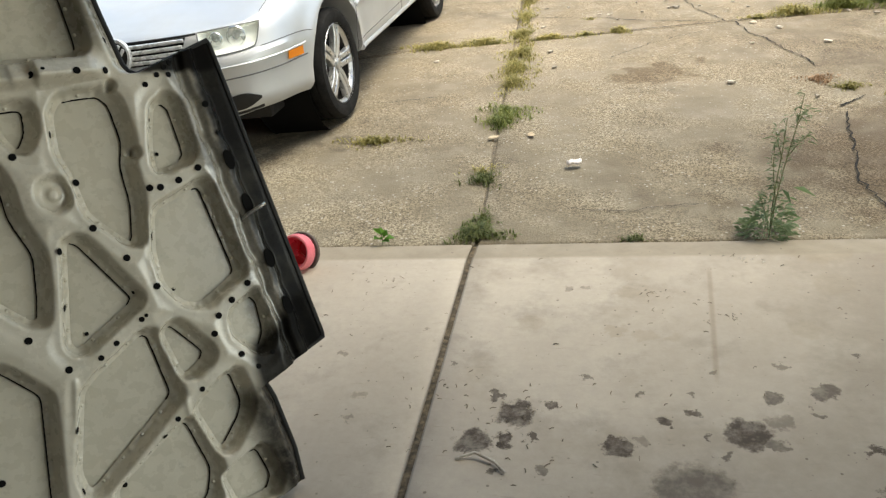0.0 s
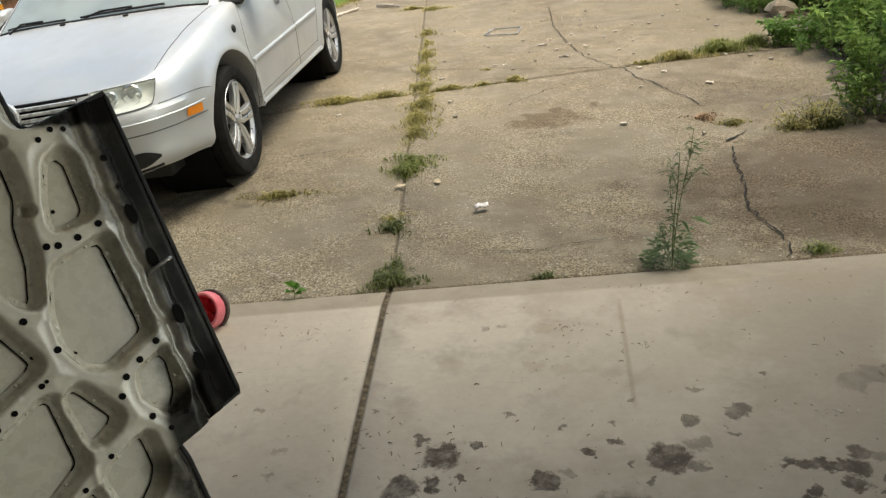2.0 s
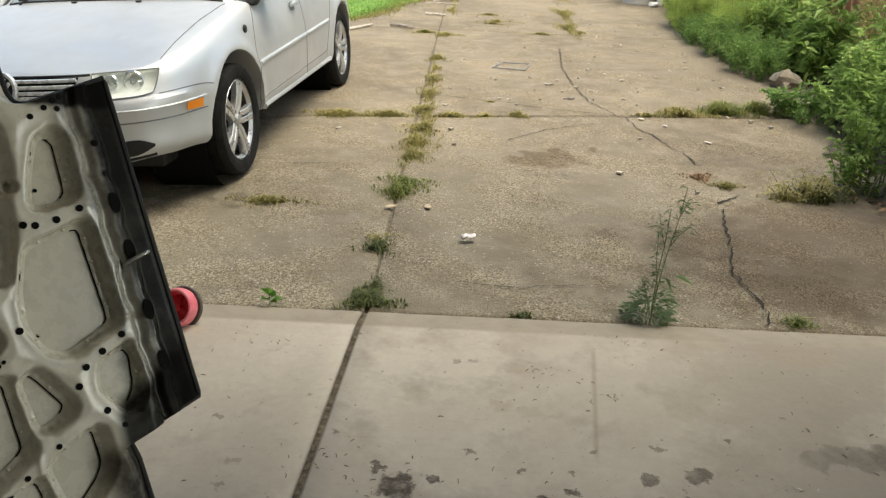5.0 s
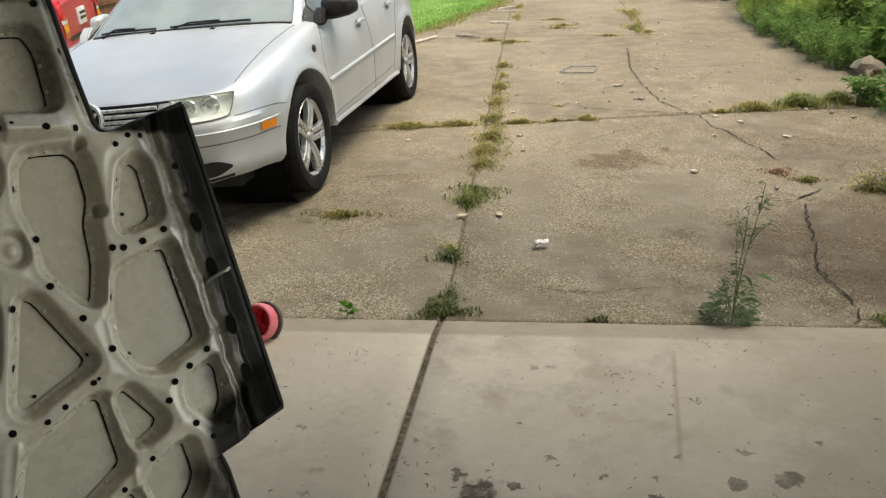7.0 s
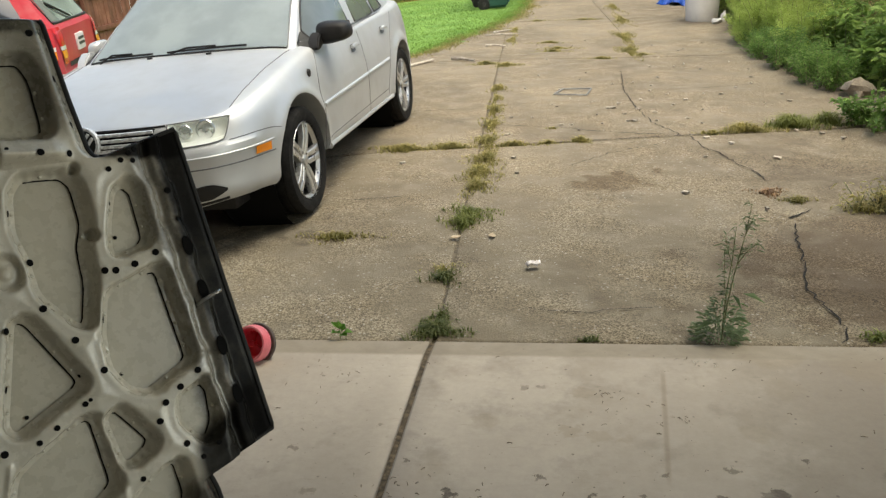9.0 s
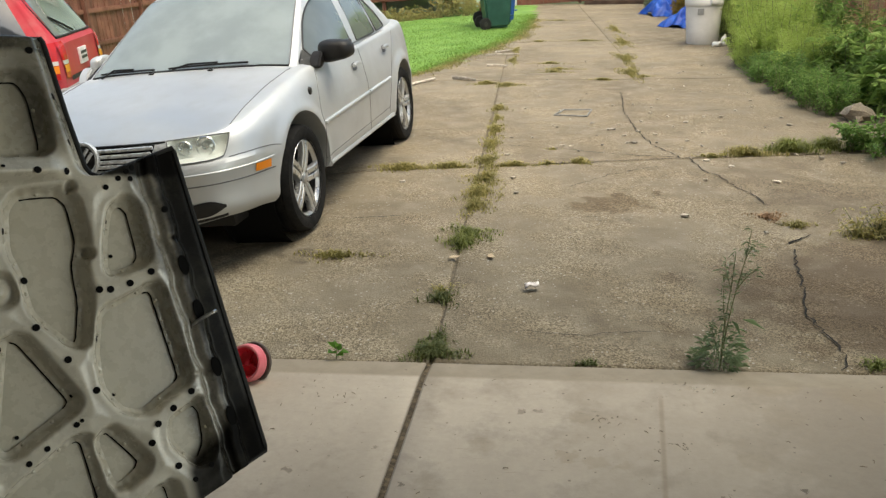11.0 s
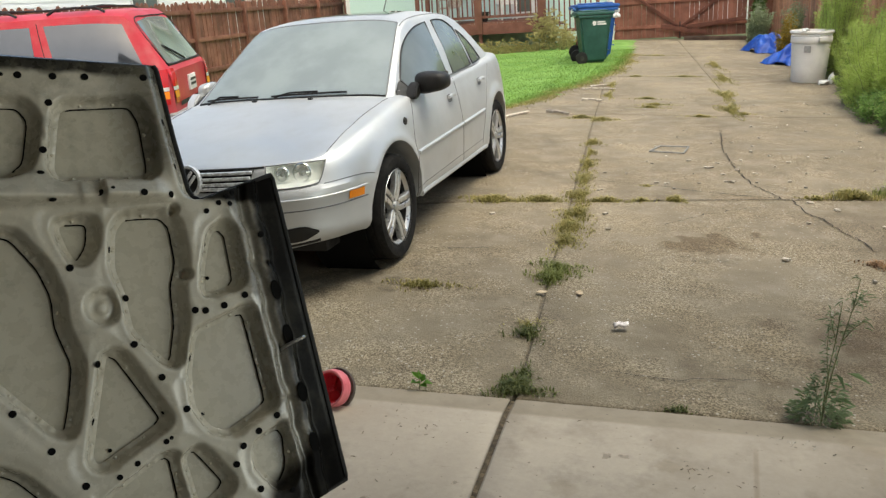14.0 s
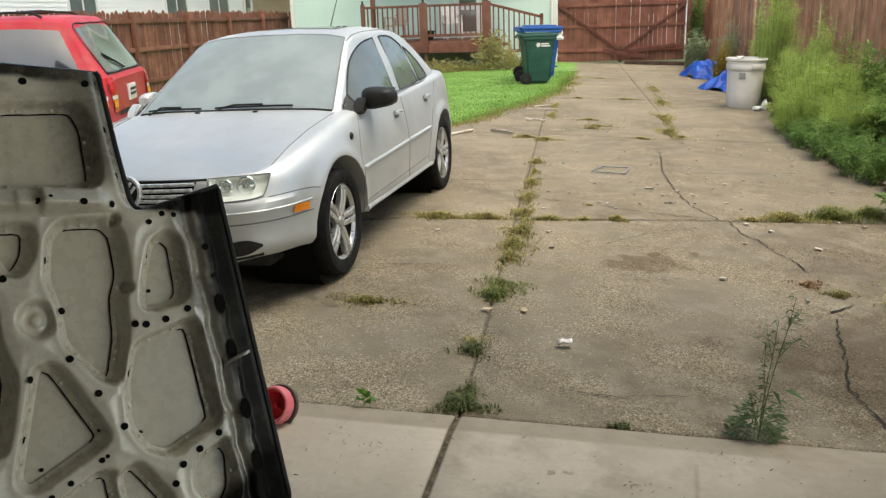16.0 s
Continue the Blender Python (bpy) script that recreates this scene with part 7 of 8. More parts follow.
tarpaulin(pose(3.55, 17.5, 0, 0, 0, 20), 0.47, 0.7, 0.5, 3, "crumpled bright blue tarpaulin heaped at the drive's edge")
tarpaulin(pose(3.5, 14.5, 0, 0, 0, -35), 0.42, 0.6, 0.42, 8, "crumpled bright blue tarpaulin lying flat by the can")


def toy_wheel():
    m = look((-0.642, -0.2, 0.092), (-0.412, 0.65, -0.33)) @ Matrix.Diagonal((0.98, 0.98, 0.52, 1))
    t = thing("toy_wheel", m, "pink and red plastic toy wheel with dark tyre", "toy")
    shell = lathe([(0.062, -0.052), (0.07, -0.03), (0.072, -0.0), (0.069, 0.03), (0.067, 0.055), (0.062, 0.058), (0.058, 0.052)], 32, caps=False)
    part("shell", shell, M["pink"], t)
    part("dish", lathe([(0.06, 0.054), (0.052, 0.02), (0.046, -0.015), (0.012, -0.02), (0.012, 0.012), (0.007, 0.016), (0.0, 0.016)], 28, caps=False), M["hot_red"], t)
    for k in range(3):
        part("spoke", boxed((-0.006, 0.008, -0.02), (0.006, 0.05, 0.004), 0.002, Matrix.Rotation(k * 2.1, 4, "Z")), M["hot_red"], t)
    part("tyre", lathe([(0.05, -0.075), (0.07, -0.078), (0.078, -0.07), (0.079, -0.056), (0.076, -0.046), (0.066, -0.044)], 32, caps=False), M["toy_tyre"], t)
    part("back_plate", lathe([(0.0, -0.07), (0.06, -0.07), (0.06, -0.06), (0.0, -0.06)], 28), M["toy_tyre"], t)


toy_wheel()

# ---- litter on the drive ----


def bit(name, x, y, size, mat, label, category, seed, group=""):
    rng = random.Random(seed)
    bm = boxed((-size[0] / 2, -size[1] / 2, 0), (size[0] / 2, size[1] / 2, size[2]), min(size) * 0.25)
    for v in bm.verts:
        v.co += Vector([rng.uniform(-1, 1) * s * 0.12 for s in size])
    ob = part(name, bm, M[mat])
    ob.matrix_world = pose(x, y, float(lie(x, y)) + 0.006 if y > 0 else 0.0315, rng.uniform(-4, 4), rng.uniform(-4, 4), rng.uniform(0, 180))
    tagged(ob, label, category, group)


chips = [(1.62, 4.44), (1.76, 4.64), (2.12, 4.88), (1.39, 3.81), (1.66, 3.21), (1.8, 3.04), (1.55, 2.67), (2.0, 2.63), (1.28, 1.88), (1.66, 1.58), (2.64, 4.83), (2.62, 4.51), (0.7, 3.69), (1.05, 4.34),
         (1.09, 4.35), (1.16, 4.08), (1.16, 3.81), (1.21, 3.82), (1.16, 4.53), (0.66, 5.25), (1.51, 5.1), (0.93, 4.61), (0.26, 2.71), (0.29, 2.34), (0.2, 3.4), (2.5, 3.3), (2.6, 3.15), (2.35, 3.4), (-0.5, 2.6)]
for k, (x, y) in enumerate(chips):
    big = 0.022 + 0.026 * ((k * 37) % 10) / 10
    bit("wood_chip", x, y, (big, 0.014 + 0.008 * (k % 3), 0.01), "chip", "pale splintered wood chip lying on the concrete drive", "wood chip", k, "wood chips on the drive")
far = random.Random(21)
for k in range(60):
    bit("wood_chip", far.uniform(0.15, 2.7), far.uniform(3.5, 9.0), (far.uniform(0.014, 0.036), 0.014, 0.009), "chip", "pale splintered wood chip lying on the concrete drive", "wood chip", 100 + k, "wood chips on the drive")


def folded_paper():
    bm = bmesh.new()
    rng = random.Random(3)
    g = [[bm.verts.new((-0.045 + 0.03 * i + rng.uniform(-0.004, 0.004), -0.025 + 0.017 * j, 0.006 + 0.02 * abs(math.sin(i * 1.4 + j)) + rng.uniform(0, 0.008))) for i in range(4)] for j in range(4)]
    for j in range(3):
        for i in range(3):
            bm.faces.new((g[j][i], g[j][i + 1], g[j + 1][i + 1], g[j + 1][i]))
    ob = part("crumpled_packet", bm, M["paper"])
    ob.modifiers.new("thickness", "SOLIDIFY").thickness = 0.012
    ob.matrix_world = pose(0.39, 0.74, 0.008, 0, 0, 12) @ Matrix.Scale(0.72, 4)
    tagged(ob, "crumpled pale pink paper packet on the concrete drive", "litter")


folded_paper()
for k, (x, y) in enumerate(((-0.01, 1.13), (0.18, 1.15))):
    bm = prism([(-0.03, -0.008), (-0.012, -0.018), (0.014, -0.014), (0.033, 0.0), (0.012, 0.017), (-0.016, 0.014)], 0.003, "z")
    for v in bm.verts:
        v.co.z += 9 * v.co.y ** 2 + 4 * v.co.x ** 2 + 0.004
    ob = part("fallen_leaf", bm, M["leaf_fallen"])
    ob.matrix_world = pose(x, y, 0.006, 0, 0, 20 + 70 * k)
    tagged(ob, "dry curled pale orange leaf on the concrete drive", "leaf", "fallen leaves")
for a, b, r in (((-0.23, 8.63), (0.05, 8.5), 0.018), ((-0.6, 7.46), (-0.3, 7.22), 0.022), ((-0.19, 10.2), (0.15, 10.55), 0.014), ((-1.1, 7.05), (-0.82, 7.42), 0.018), ((-0.3, 9.9), (0.2, 9.95), 0.012)):
    A, B = Vector((*a, float(lie(*a)) + r + 0.004)), Vector((*b, float(lie(*b)) + r + 0.004))
    ob = part("fallen_stick", tube([A, A.lerp(B, 0.4) + Vector((0.02, 0.01, 0.004)), B], r, 6, taper=0.7), M["chip"])
    tagged(ob, "pale barkless stick lying across the concrete drive", "stick", "fallen sticks")
wire = part("wire_frame", merged([tube([a, b], 0.008, 6) for a, b in (((0.6, 5.0, 0.012), (0.7, 5.27, 0.012)), ((0.7, 5.27, 0.012), (0.96, 5.16, 0.03)), ((0.96, 5.16, 0.03), (0.9, 4.93, 0.012)), ((0.9, 4.93, 0.012), (0.6, 5.0, 0.012)))]), M["bumper_grey"])
tagged(wire, "bent grey metal frame lying on the concrete drive", "metal frame")
rng = random.Random(8)
for k in range(110):
    x, y = (rng.uniform(-0.7, 1.9), rng.uniform(-1.5, -0.1)) if k % 3 else (rng.gauss(0.2, 0.12), rng.gauss(-1.08, 0.1))
    L = rng.uniform(0.006, 0.019)
    ob = part("leaf_scrap", tube([(0, 0, 0), (L * 0.5, L * rng.uniform(-0.2, 0.2), 0.003), (L, 0, 0)], rng.uniform(0.0006, 0.0015), 5), M["twig"])
    ob.matrix_world = pose(x, y, 0.0335 if y < -0.16 else 0.03, 0, 0, rng.uniform(0, 360))
    tagged(ob, "tiny dry brown plant scrap on the garage slab", "plant scrap", "plant scraps on the slab")
for k in range(64):
    cx, cy, spread = ((0.95, -0.19, 0.05), (0.62, -0.42, 0.03), (-0.27, -0.34, 0.05), (1.24, -0.95, 0.04), (0.84, -0.55, 0.03), (-0.02, -0.9, 0.06))[k % 6]
    x, y = rng.gauss(cx, spread), min(-0.17, rng.gauss(cy, spread * 0.7))
    L = rng.uniform(0.006, 0.02)
    ob = part("straw_bit", tube([(0, 0, 0), (L * 0.5, L * rng.uniform(-0.3, 0.3), 0.003), (L, 0, 0)], rng.uniform(0.0006, 0.0013), 4), M["twig"] if k % 3 else M["chip"])
    ob.matrix_world = pose(x, y, 0.0335, 0, 0, rng.uniform(0, 360))
    tagged(ob, "tiny dry tan straw bit on the garage slab", "straw", "straw bits on the slab")
ob = part("leaf_scrap", tube([(0, 0, 0), (0.05, 0.012, 0.012), (0.1, -0.012, 0.006), (0.13, -0.05, 0.004)], 0.004, 6), M["chip"])
ob.matrix_world = pose(0.06, -1.2, 0.034)
tagged(ob, "curled pale dry leaf stalk on the garage slab", "plant scrap")
rock = part("field_stone", crumpled(0.12, 0.1, 12), M["stone"])
rock.matrix_world = pose(3.27, 4.75, 0.05)
tagged(rock, "rounded tan field stone among the weeds", "stone")

# ---- plants ----


def blades(n, place, rng, height, width, lean, seed_mat):
    """Bent grass blades as arrays of vertices and faces."""
    x, y, z = place
    a = rng.rand(n) * 2 * math.pi
    h = height * (0.45 + 0.75 * rng.rand(n))
    l = lean * (0.3 + rng.rand(n))
    d = np.stack([np.cos(a), np.sin(a), 0 * a], -1)
    s = np.stack([-np.sin(a), np.cos(a), 0 * a], -1) * (width * (0.6 + 0.8 * rng.rand(n)))[:, None] / 2
    p0 = np.stack([x, y, z], -1)
    up = np.array([0, 0, 1.0])
    p1 = p0 + d * (l * h * 0.35)[:, None] + up * (h * 0.6)[:, None]
    p2 = p0 + d * (l * h)[:, None] + up * (h * (1 - 0.35 * np.clip(l, 0, 1.6)))[:, None]
    v = np.stack([p0 - s, p0 + s, p1 + s * 0.8, p1 - s * 0.8, p2], 1).reshape(-1, 3)
    i = np.arange(n)[:, None] * 5
    quads = (i + np.array([0, 1, 2, 3])).tolist()
    tris = (i + np.array([3, 2, 4])).tolist()
    return v, quads + tris


def leaf_set(base, way, length, width, rng, droop=0.3):
    """Folded pointed leaves: base points, directions, sizes."""
    n = len(base)
    way = way / np.maximum(np.linalg.norm(way, axis=1, keepdims=True), 1e-6)
    side = np.cross(way, np.array([0, 0, 1.0]) + 0.6 * (rng.rand(n, 3) - 0.5))
    side /= np.maximum(np.linalg.norm(side, axis=1, keepdims=True), 1e-6)
    L, W = length * (0.55 + 0.8 * rng.rand(n))[:, None], width * (0.6 + 0.7 * rng.rand(n))[:, None]
    mid = base + way * L * 0.45
    tip = base + way * L - np.array([0, 0, 1.0]) * droop * L
    nrm = np.cross(side, way)
    v = np.stack([base, mid + side * W / 2 + nrm * W * 0.15, tip, mid - side * W / 2 + nrm * W * 0.15], 1).reshape(-1, 3)
    i = np.arange(n)[:, None] * 4
    return v, (i + np.array([0, 1, 2])).tolist() + (i + np.array([0, 2, 3])).tolist()


def tuft(x, y, rx, ry, n, height, mat, label, seed, lean=1.3, width=0.0055, name="grass_tuft"):
    rng = np.random.RandomState(seed)
    n = int(n * 1.35)
    r, a = np.minimum(np.abs(rng.randn(n)) * 0.8, 1.25), rng.rand(n) * 2 * math.pi
    lump = 0.6 + 0.4 * np.sin(a * 3 + seed)
    px, py = x + rx * r * np.cos(a) * lump, y + ry * r * np.sin(a) * lump
    v, f = blades(n, (px, py, lie(px, py) - 0.004), rng, height * (1.1 - 0.5 * r), width, lean, mat)
    ob = raw(name, v, f, M[mat])
    return tagged(ob, label, "weed", "weeds in the joints", "stuff")


DRY, GRN = "low straw-green grass tuft growing from a concrete joint", "dark green weed clump growing from a concrete joint"
for k, (x, y, rx, ry, n, h, mat) in enumerate((
        (0.0, 0.09, 0.125, 0.085, 520, 0.055, "blade_dark"), (0.01, 0.22, 0.07, 0.1, 90, 0.045, "blade_dark"), (-0.02, 0.62, 0.1, 0.11, 190, 0.05, "blade_dark"), (-0.03, 0.7, 0.11, 0.13, 60, 0.045, "blade_dry"), (0.02, 1.36, 0.14, 0.12, 240, 0.075, "blade"), (0.03, 1.5, 0.17, 0.2, 360, 0.065, "blade"), (0.04, 2.05, 0.11, 0.3, 400, 0.06, "blade_dry"),
        (0.04, 2.38, 0.15, 0.3, 560, 0.06, "blade_dry"), (0.07, 2.72, 0.15, 0.3, 560, 0.06, "blade_dry"), (0.06, 3.2, 0.12, 0.34, 480, 0.06, "blade_dry"), (0.06, 3.75, 0.1, 0.42, 460, 0.06, "blade_dry"),
        (0.06, 4.35, 0.09, 0.42, 400, 0.06, "blade_dry"), (0.06, 4.9, 0.05, 0.3, 180, 0.05, "blade_dry"), (0.06, 5.4, 0.12, 0.22, 280, 0.06, "blade_dry"))):
    tuft(x, y, rx, ry, n, h, mat, GRN if mat != "blade_dry" else DRY, 40 + k)
for k, (x, y, rx, ry, n, h) in enumerate((
        (-0.55, 2.98, 0.3, 0.1, 640, 0.065), (-0.2, 3.03, 0.26, 0.1, 480, 0.06), (0.26, 3.09, 0.22, 0.07, 340, 0.05), (0.5, 3.13, 0.12, 0.04, 120, 0.045), (0.74, 3.16, 0.12, 0.06, 240, 0.06), (0.55, 3.6, 0.08, 0.03, 60, 0.03),
        (-0.64, 1.15, 0.24, 0.08, 300, 0.05), (0.1, 6.9, 0.24, 0.2, 400, 0.06), (-0.14, 7.05, 0.26, 0.14, 360, 0.06), (0.64, 8.86, 0.3, 0.14, 320, 0.05), (1.23, 7.27, 0.25, 0.06, 220, 0.05), (1.63, 7.85, 0.16, 0.7, 800, 0.07),
        (1.72, 9.3, 0.17, 0.9, 900, 0.07), (1.74, 7.5, 0.2, 0.06, 160, 0.05), (0.74, 8.25, 0.32, 0.15, 340, 0.05), (0.66, 8.0, 0.25, 0.12, 260, 0.05), (0.12, 9.2, 0.1, 0.7, 400, 0.06), (0.13, 10.5, 0.1, 0.7, 400, 0.06))):
    tuft(x, y, rx, ry, n, h, "blade_dry", DRY, 70 + k)
for k, (x, y, rx, ry, n, h, mat) in enumerate((
        (1.75, 1.88, 0.12, 0.1, 200, 0.04, "dead_leaf"), (1.86, 1.72, 0.1, 0.06, 180, 0.05, "blade_dry"), (1.66, 0.06, 0.07, 0.03, 120, 0.05, "blade"), (1.98, 3.43, 0.26, 0.1, 520, 0.09, "blade_dry"),
        (2.35, 3.55, 0.26, 0.13, 720, 0.13, "blade"), (2.65, 3.65, 0.2, 0.13, 500, 0.12, "blade"), (1.72, 3.36, 0.12, 0.05, 140, 0.05, "blade_dry"), (2.14, 1.55, 0.14, 0.05, 130, 0.07, "blade_dry"),
        (2.34, 1.54, 0.16, 0.07, 260, 0.1, "blade_dark"), (0.6, 0.03, 0.1, 0.02, 60, 0.03, "blade_dark"), (1.9, 11.5, 0.18, 1.2, 760, 0.07, "blade_dry"), (2.0, 14.0, 0.16, 1.6, 420, 0.08, "blade_dry"),
        (1.3, 11.85, 0.5, 0.08, 220, 0.05, "blade_dry"), (0.5, 11.85, 0.3, 0.06, 140, 0.05, "blade_dry"), (1.0, 16.4, 0.8, 0.08, 220, 0.05, "blade_dry"))):
    tuft(x, y, rx, ry, n, h, mat, "straggling grass and weeds along the drive's cracks", 100 + k)


def lip_weed():
    """The tall thin weed at the edge of the slab."""
    w = thing("tall_weed", pose(1.09, 0.035, 0.0), "tall thin wiry weed with feathery leaves at the slab's edge", "weed")
    rng = np.random.RandomState(2)
    stems = [[(0, 0, 0), (0.015, 0.0, 0.16), (0.05, 0.01, 0.31), (0.085, 0.02, 0.42), (0.105, 0.02, 0.54)], [(0, 0, 0), (0.01, 0.02, 0.18), (0.03, 0.03, 0.33), (0.035, 0.03, 0.45)], [(0, 0, 0), (-0.025, 0.0, 0.07), (-0.055, 0.01, 0.13), (-0.075, 0.02, 0.17)],
             [(0.05, 0.01, 0.31), (0.1, 0.01, 0.36), (0.15, 0.0, 0.4)], [(0.01, 0.0, 0.15), (-0.01, 0.02, 0.25), (-0.02, 0.02, 0.36)], [(0.03, 0.02, 0.3), (0.0, 0.03, 0.36), (-0.02, 0.03, 0.41)], [(0.085, 0.02, 0.42), (0.12, 0.02, 0.47), (0.15, 0.03, 0.48)]]
    base, way = [], []
    for k, s in enumerate(stems):
        p = spline([(*q,) for q in np.array(s)[:, [0, 2, 1]] * [0.62, 1, 1]], 14)[:, [0, 2, 1]]
        part("stem", tube(p.tolist(), 0.0032 if k < 2 else 0.002, 6, taper=0.4), M["stem"], w)
        for q in p[3:]:
            for _ in range(4 if q[2] > 0.2 else 8):
                base.append(q + rng.randn(3) * 0.006)
                way.append(rng.randn(3) * [1, 1, 0.5] + [0, 0, 0.35])
    v, f = leaf_set(np.array(base), np.array(way), 0.028, 0.0045, rng, 0.2)
    tagged(raw("foliage", v, f, M["leaf_grey"], w), kind="stuff")
    n = 330
    a, r = rng.rand(n) * 6.28, np.sqrt(rng.rand(n))
    b = np.stack([0.095 * r * np.cos(a) - 0.01, 0.06 * r * np.sin(a) + 0.01, 0.008 + 0.2 * rng.rand(n) ** 1.6 * (1 - 0.7 * r)], -1)
    d = np.stack([np.cos(a), np.sin(a), 0.2 + rng.rand(n)], -1)
    v, f = leaf_set(b, d, 0.036, 0.009, rng, 0.4)
    tagged(raw("foot_foliage", v, f, M["leaf_grey"], w), kind="stuff")
    v, f = leaf_set(np.array([[0.06, 0.0, 0.2], [0.05, 0.0, 0.16], [0.02, -0.01, 0.2], [0.03, 0, 0.1], [-0.03, 0, 0.08]]), np.array([[1, -0.2, -0.1], [1, 0.1, -0.2], [0.2, -1, 0.0], [1, -0.5, 0.2], [-1, -0.5, 0.2]]), 0.07, 0.022, rng, 0.3)
    for k in range(0, len(v), 4):
        raw("broad_leaf", v[k:k + 4], [[0, 1, 2], [0, 2, 3]], M["leaf_weed"], w)


lip_weed()


def seedling():
    s = thing("leafy_seedling", pose(-0.37, 0.02, 0.0) @ Matrix.Scale(0.85, 4), "small bright green broad-leaved seedling by the slab's edge", "weed")
    rng = np.random.RandomState(9)
    base = np.array([[0, 0, 0.02], [0.0, 0, 0.03], [0.01, 0, 0.04], [0, 0, 0.05], [0.0, 0.0, 0.06], [0.01, 0, 0.03]])
    way = np.array([[0.7, -0.5, 0.5], [-0.4, -0.6, 0.6], [0.3, 0.3, 1], [-0.6, 0.2, 0.7], [0.1, -0.4, 1.0], [0.9, 0.1, 0.3]])
    v, f = leaf_set(base, way, 0.06, 0.045, rng, 0.3)
    raw("leaves", v, f, M["leaf_bright"], s)
    part("stem", tube([(0, 0, 0), (0.002, 0, 0.03), (0.0, 0, 0.07)], 0.0025, 6), M["stem"], s)


seedling()


def bush(name, x, y, rx, ry, h, stems, leaves, length, width, mat, label, seed, spread=0.35, droop=0.3, low=0.05, stem_mat="stem", upright=0.3):
    """A weedy shrub: many leaning stems, each carrying leaves; a ragged outline with gaps."""
    z0 = float(lie(x, y)) - 0.03
    b = thing(name, pose(x, y, z0), label, "shrub")
    rng = np.random.RandomState(seed)
    base, way, bms = [], [], bmesh.new()
    per = max(1, leaves // stems)
    for k in range(stems):
        a, r = rng.rand() * 6.28, math.sqrt(rng.rand())
        p0 = np.array([rx * r * math.cos(a) * 0.75, ry * r * math.sin(a) * 0.75, 0])
        hh = h * (0.5 + 0.55 * rng.rand()) * (1 - 0.35 * r * r)
        out = np.array([math.cos(a) * rx, math.sin(a) * ry, 0]) * spread * (0.3 + rng.rand()) * r + rng.randn(3) * [0.06, 0.06, 0]
        pts = [p0 + out * t * t + np.array([0, 0, hh * (t - 0.12 * t * t * spread)]) for t in (0, 0.33, 0.66, 1.0)]
        tube([p.tolist() for p in pts], 0.0055, 4, bms, 0.35)
        t = low + (1 - low) * rng.rand(per) ** 0.8
        q = p0 + out * (t * t)[:, None] + np.stack([0 * t, 0 * t, hh * (t - 0.12 * t * t * spread)], -1)
        wd = rng.randn(per, 3) * [1, 1, 0.45] + [0, 0, upright]
        base.append(q + rng.randn(per, 3) * 0.02)
        way.append(wd)
    tagged(part("stem_tangle", bms, M[stem_mat], b), kind="stuff")
    v, f = leaf_set(np.concatenate(base), np.concatenate(way), length, width, rng, droop)
    tagged(raw("foliage", v, f, M[mat], b), kind="stuff")
    return b


WEEDY = "overgrown broad-leaved green weeds massed along the fence"
FEATHER = "tall feathery yellow-green plant growing through the weeds"
for k, (x, y, rx, ry, h, st, lv, L, W, mat) in enumerate((
        (2.78, 1.72, 0.3, 0.24, 1.15, 30, 2900, 0.06, 0.024, "leaf_green"), (3.3, 2.25, 0.4, 0.45, 1.3, 34, 2600, 0.075, 0.03, "leaf_green"), (2.55, 1.68, 0.14, 0.1, 0.55, 16, 700, 0.045, 0.02, "leaf_green"),
        (3.25, 3.05, 0.35, 0.45, 0.8, 32, 1900, 0.08, 0.034, "leaf_green"), (3.7, 3.6, 0.45, 0.7, 1.1, 40, 2200, 0.1, 0.036, "leaf_green"), (3.0, 3.5, 0.3, 0.22, 0.35, 26, 1000, 0.06, 0.03, "leaf_deep"),
        (3.15, 5.3, 0.28, 0.45, 0.5, 50, 4200, 0.045, 0.012, "leaf_fine"), (3.12, 6.2, 0.28, 0.5, 0.55, 54, 4600, 0.045, 0.012, "leaf_fine"), (3.1, 7.1, 0.26, 0.5, 0.42, 44, 3400, 0.045, 0.012, "leaf_fine"),
        (3.7, 5.1, 0.32, 0.5, 0.95, 36, 1300, 0.13, 0.05, "leaf_green"), (3.72, 6.2, 0.32, 0.6, 0.95, 36, 1300, 0.12, 0.045, "leaf_green"), (3.85, 7.6, 0.3, 0.7, 1.25, 40, 2200, 0.09, 0.03, "leaf_green"), (3.75, 9.6, 0.4, 0.8, 1.0, 46, 3000, 0.07, 0.022, "leaf_green"))):
    bush("weed_shrub", x, y, rx, ry, h, st, lv, L, W, mat, WEEDY, 200 + k, low=0.18)
for k, (x, y, rx, ry, h, st, lv) in enumerate(((3.4, 7.6, 0.42, 0.5, 1.05, 70, 12000), (3.5, 8.6, 0.45, 0.6, 1.2, 80, 14000), (3.65, 9.8, 0.4, 0.6, 1.2, 60, 9000), (3.45, 6.8, 0.34, 0.45, 0.85, 56, 8000), (3.6, 11.6, 0.3, 0.5, 2.5, 90, 18000), (3.85, 10.0, 0.3, 0.6, 1.7, 60, 10000), (3.9, 8.4, 0.3, 0.6, 1.3, 60, 8000), (3.75, 10.8, 0.3, 0.5, 1.1, 50, 8000), (3.2, 8.3, 0.22, 0.6, 0.6, 44, 6000), (3.95, 13.4, 0.35, 0.7, 1.5, 50, 8000))):
    bush("feathery_shrub", x, y, rx, ry, h, st, lv, 0.075, 0.006, "leaf_feather", FEATHER, 240 + k, droop=0.15, low=0.15, upright=0.8)
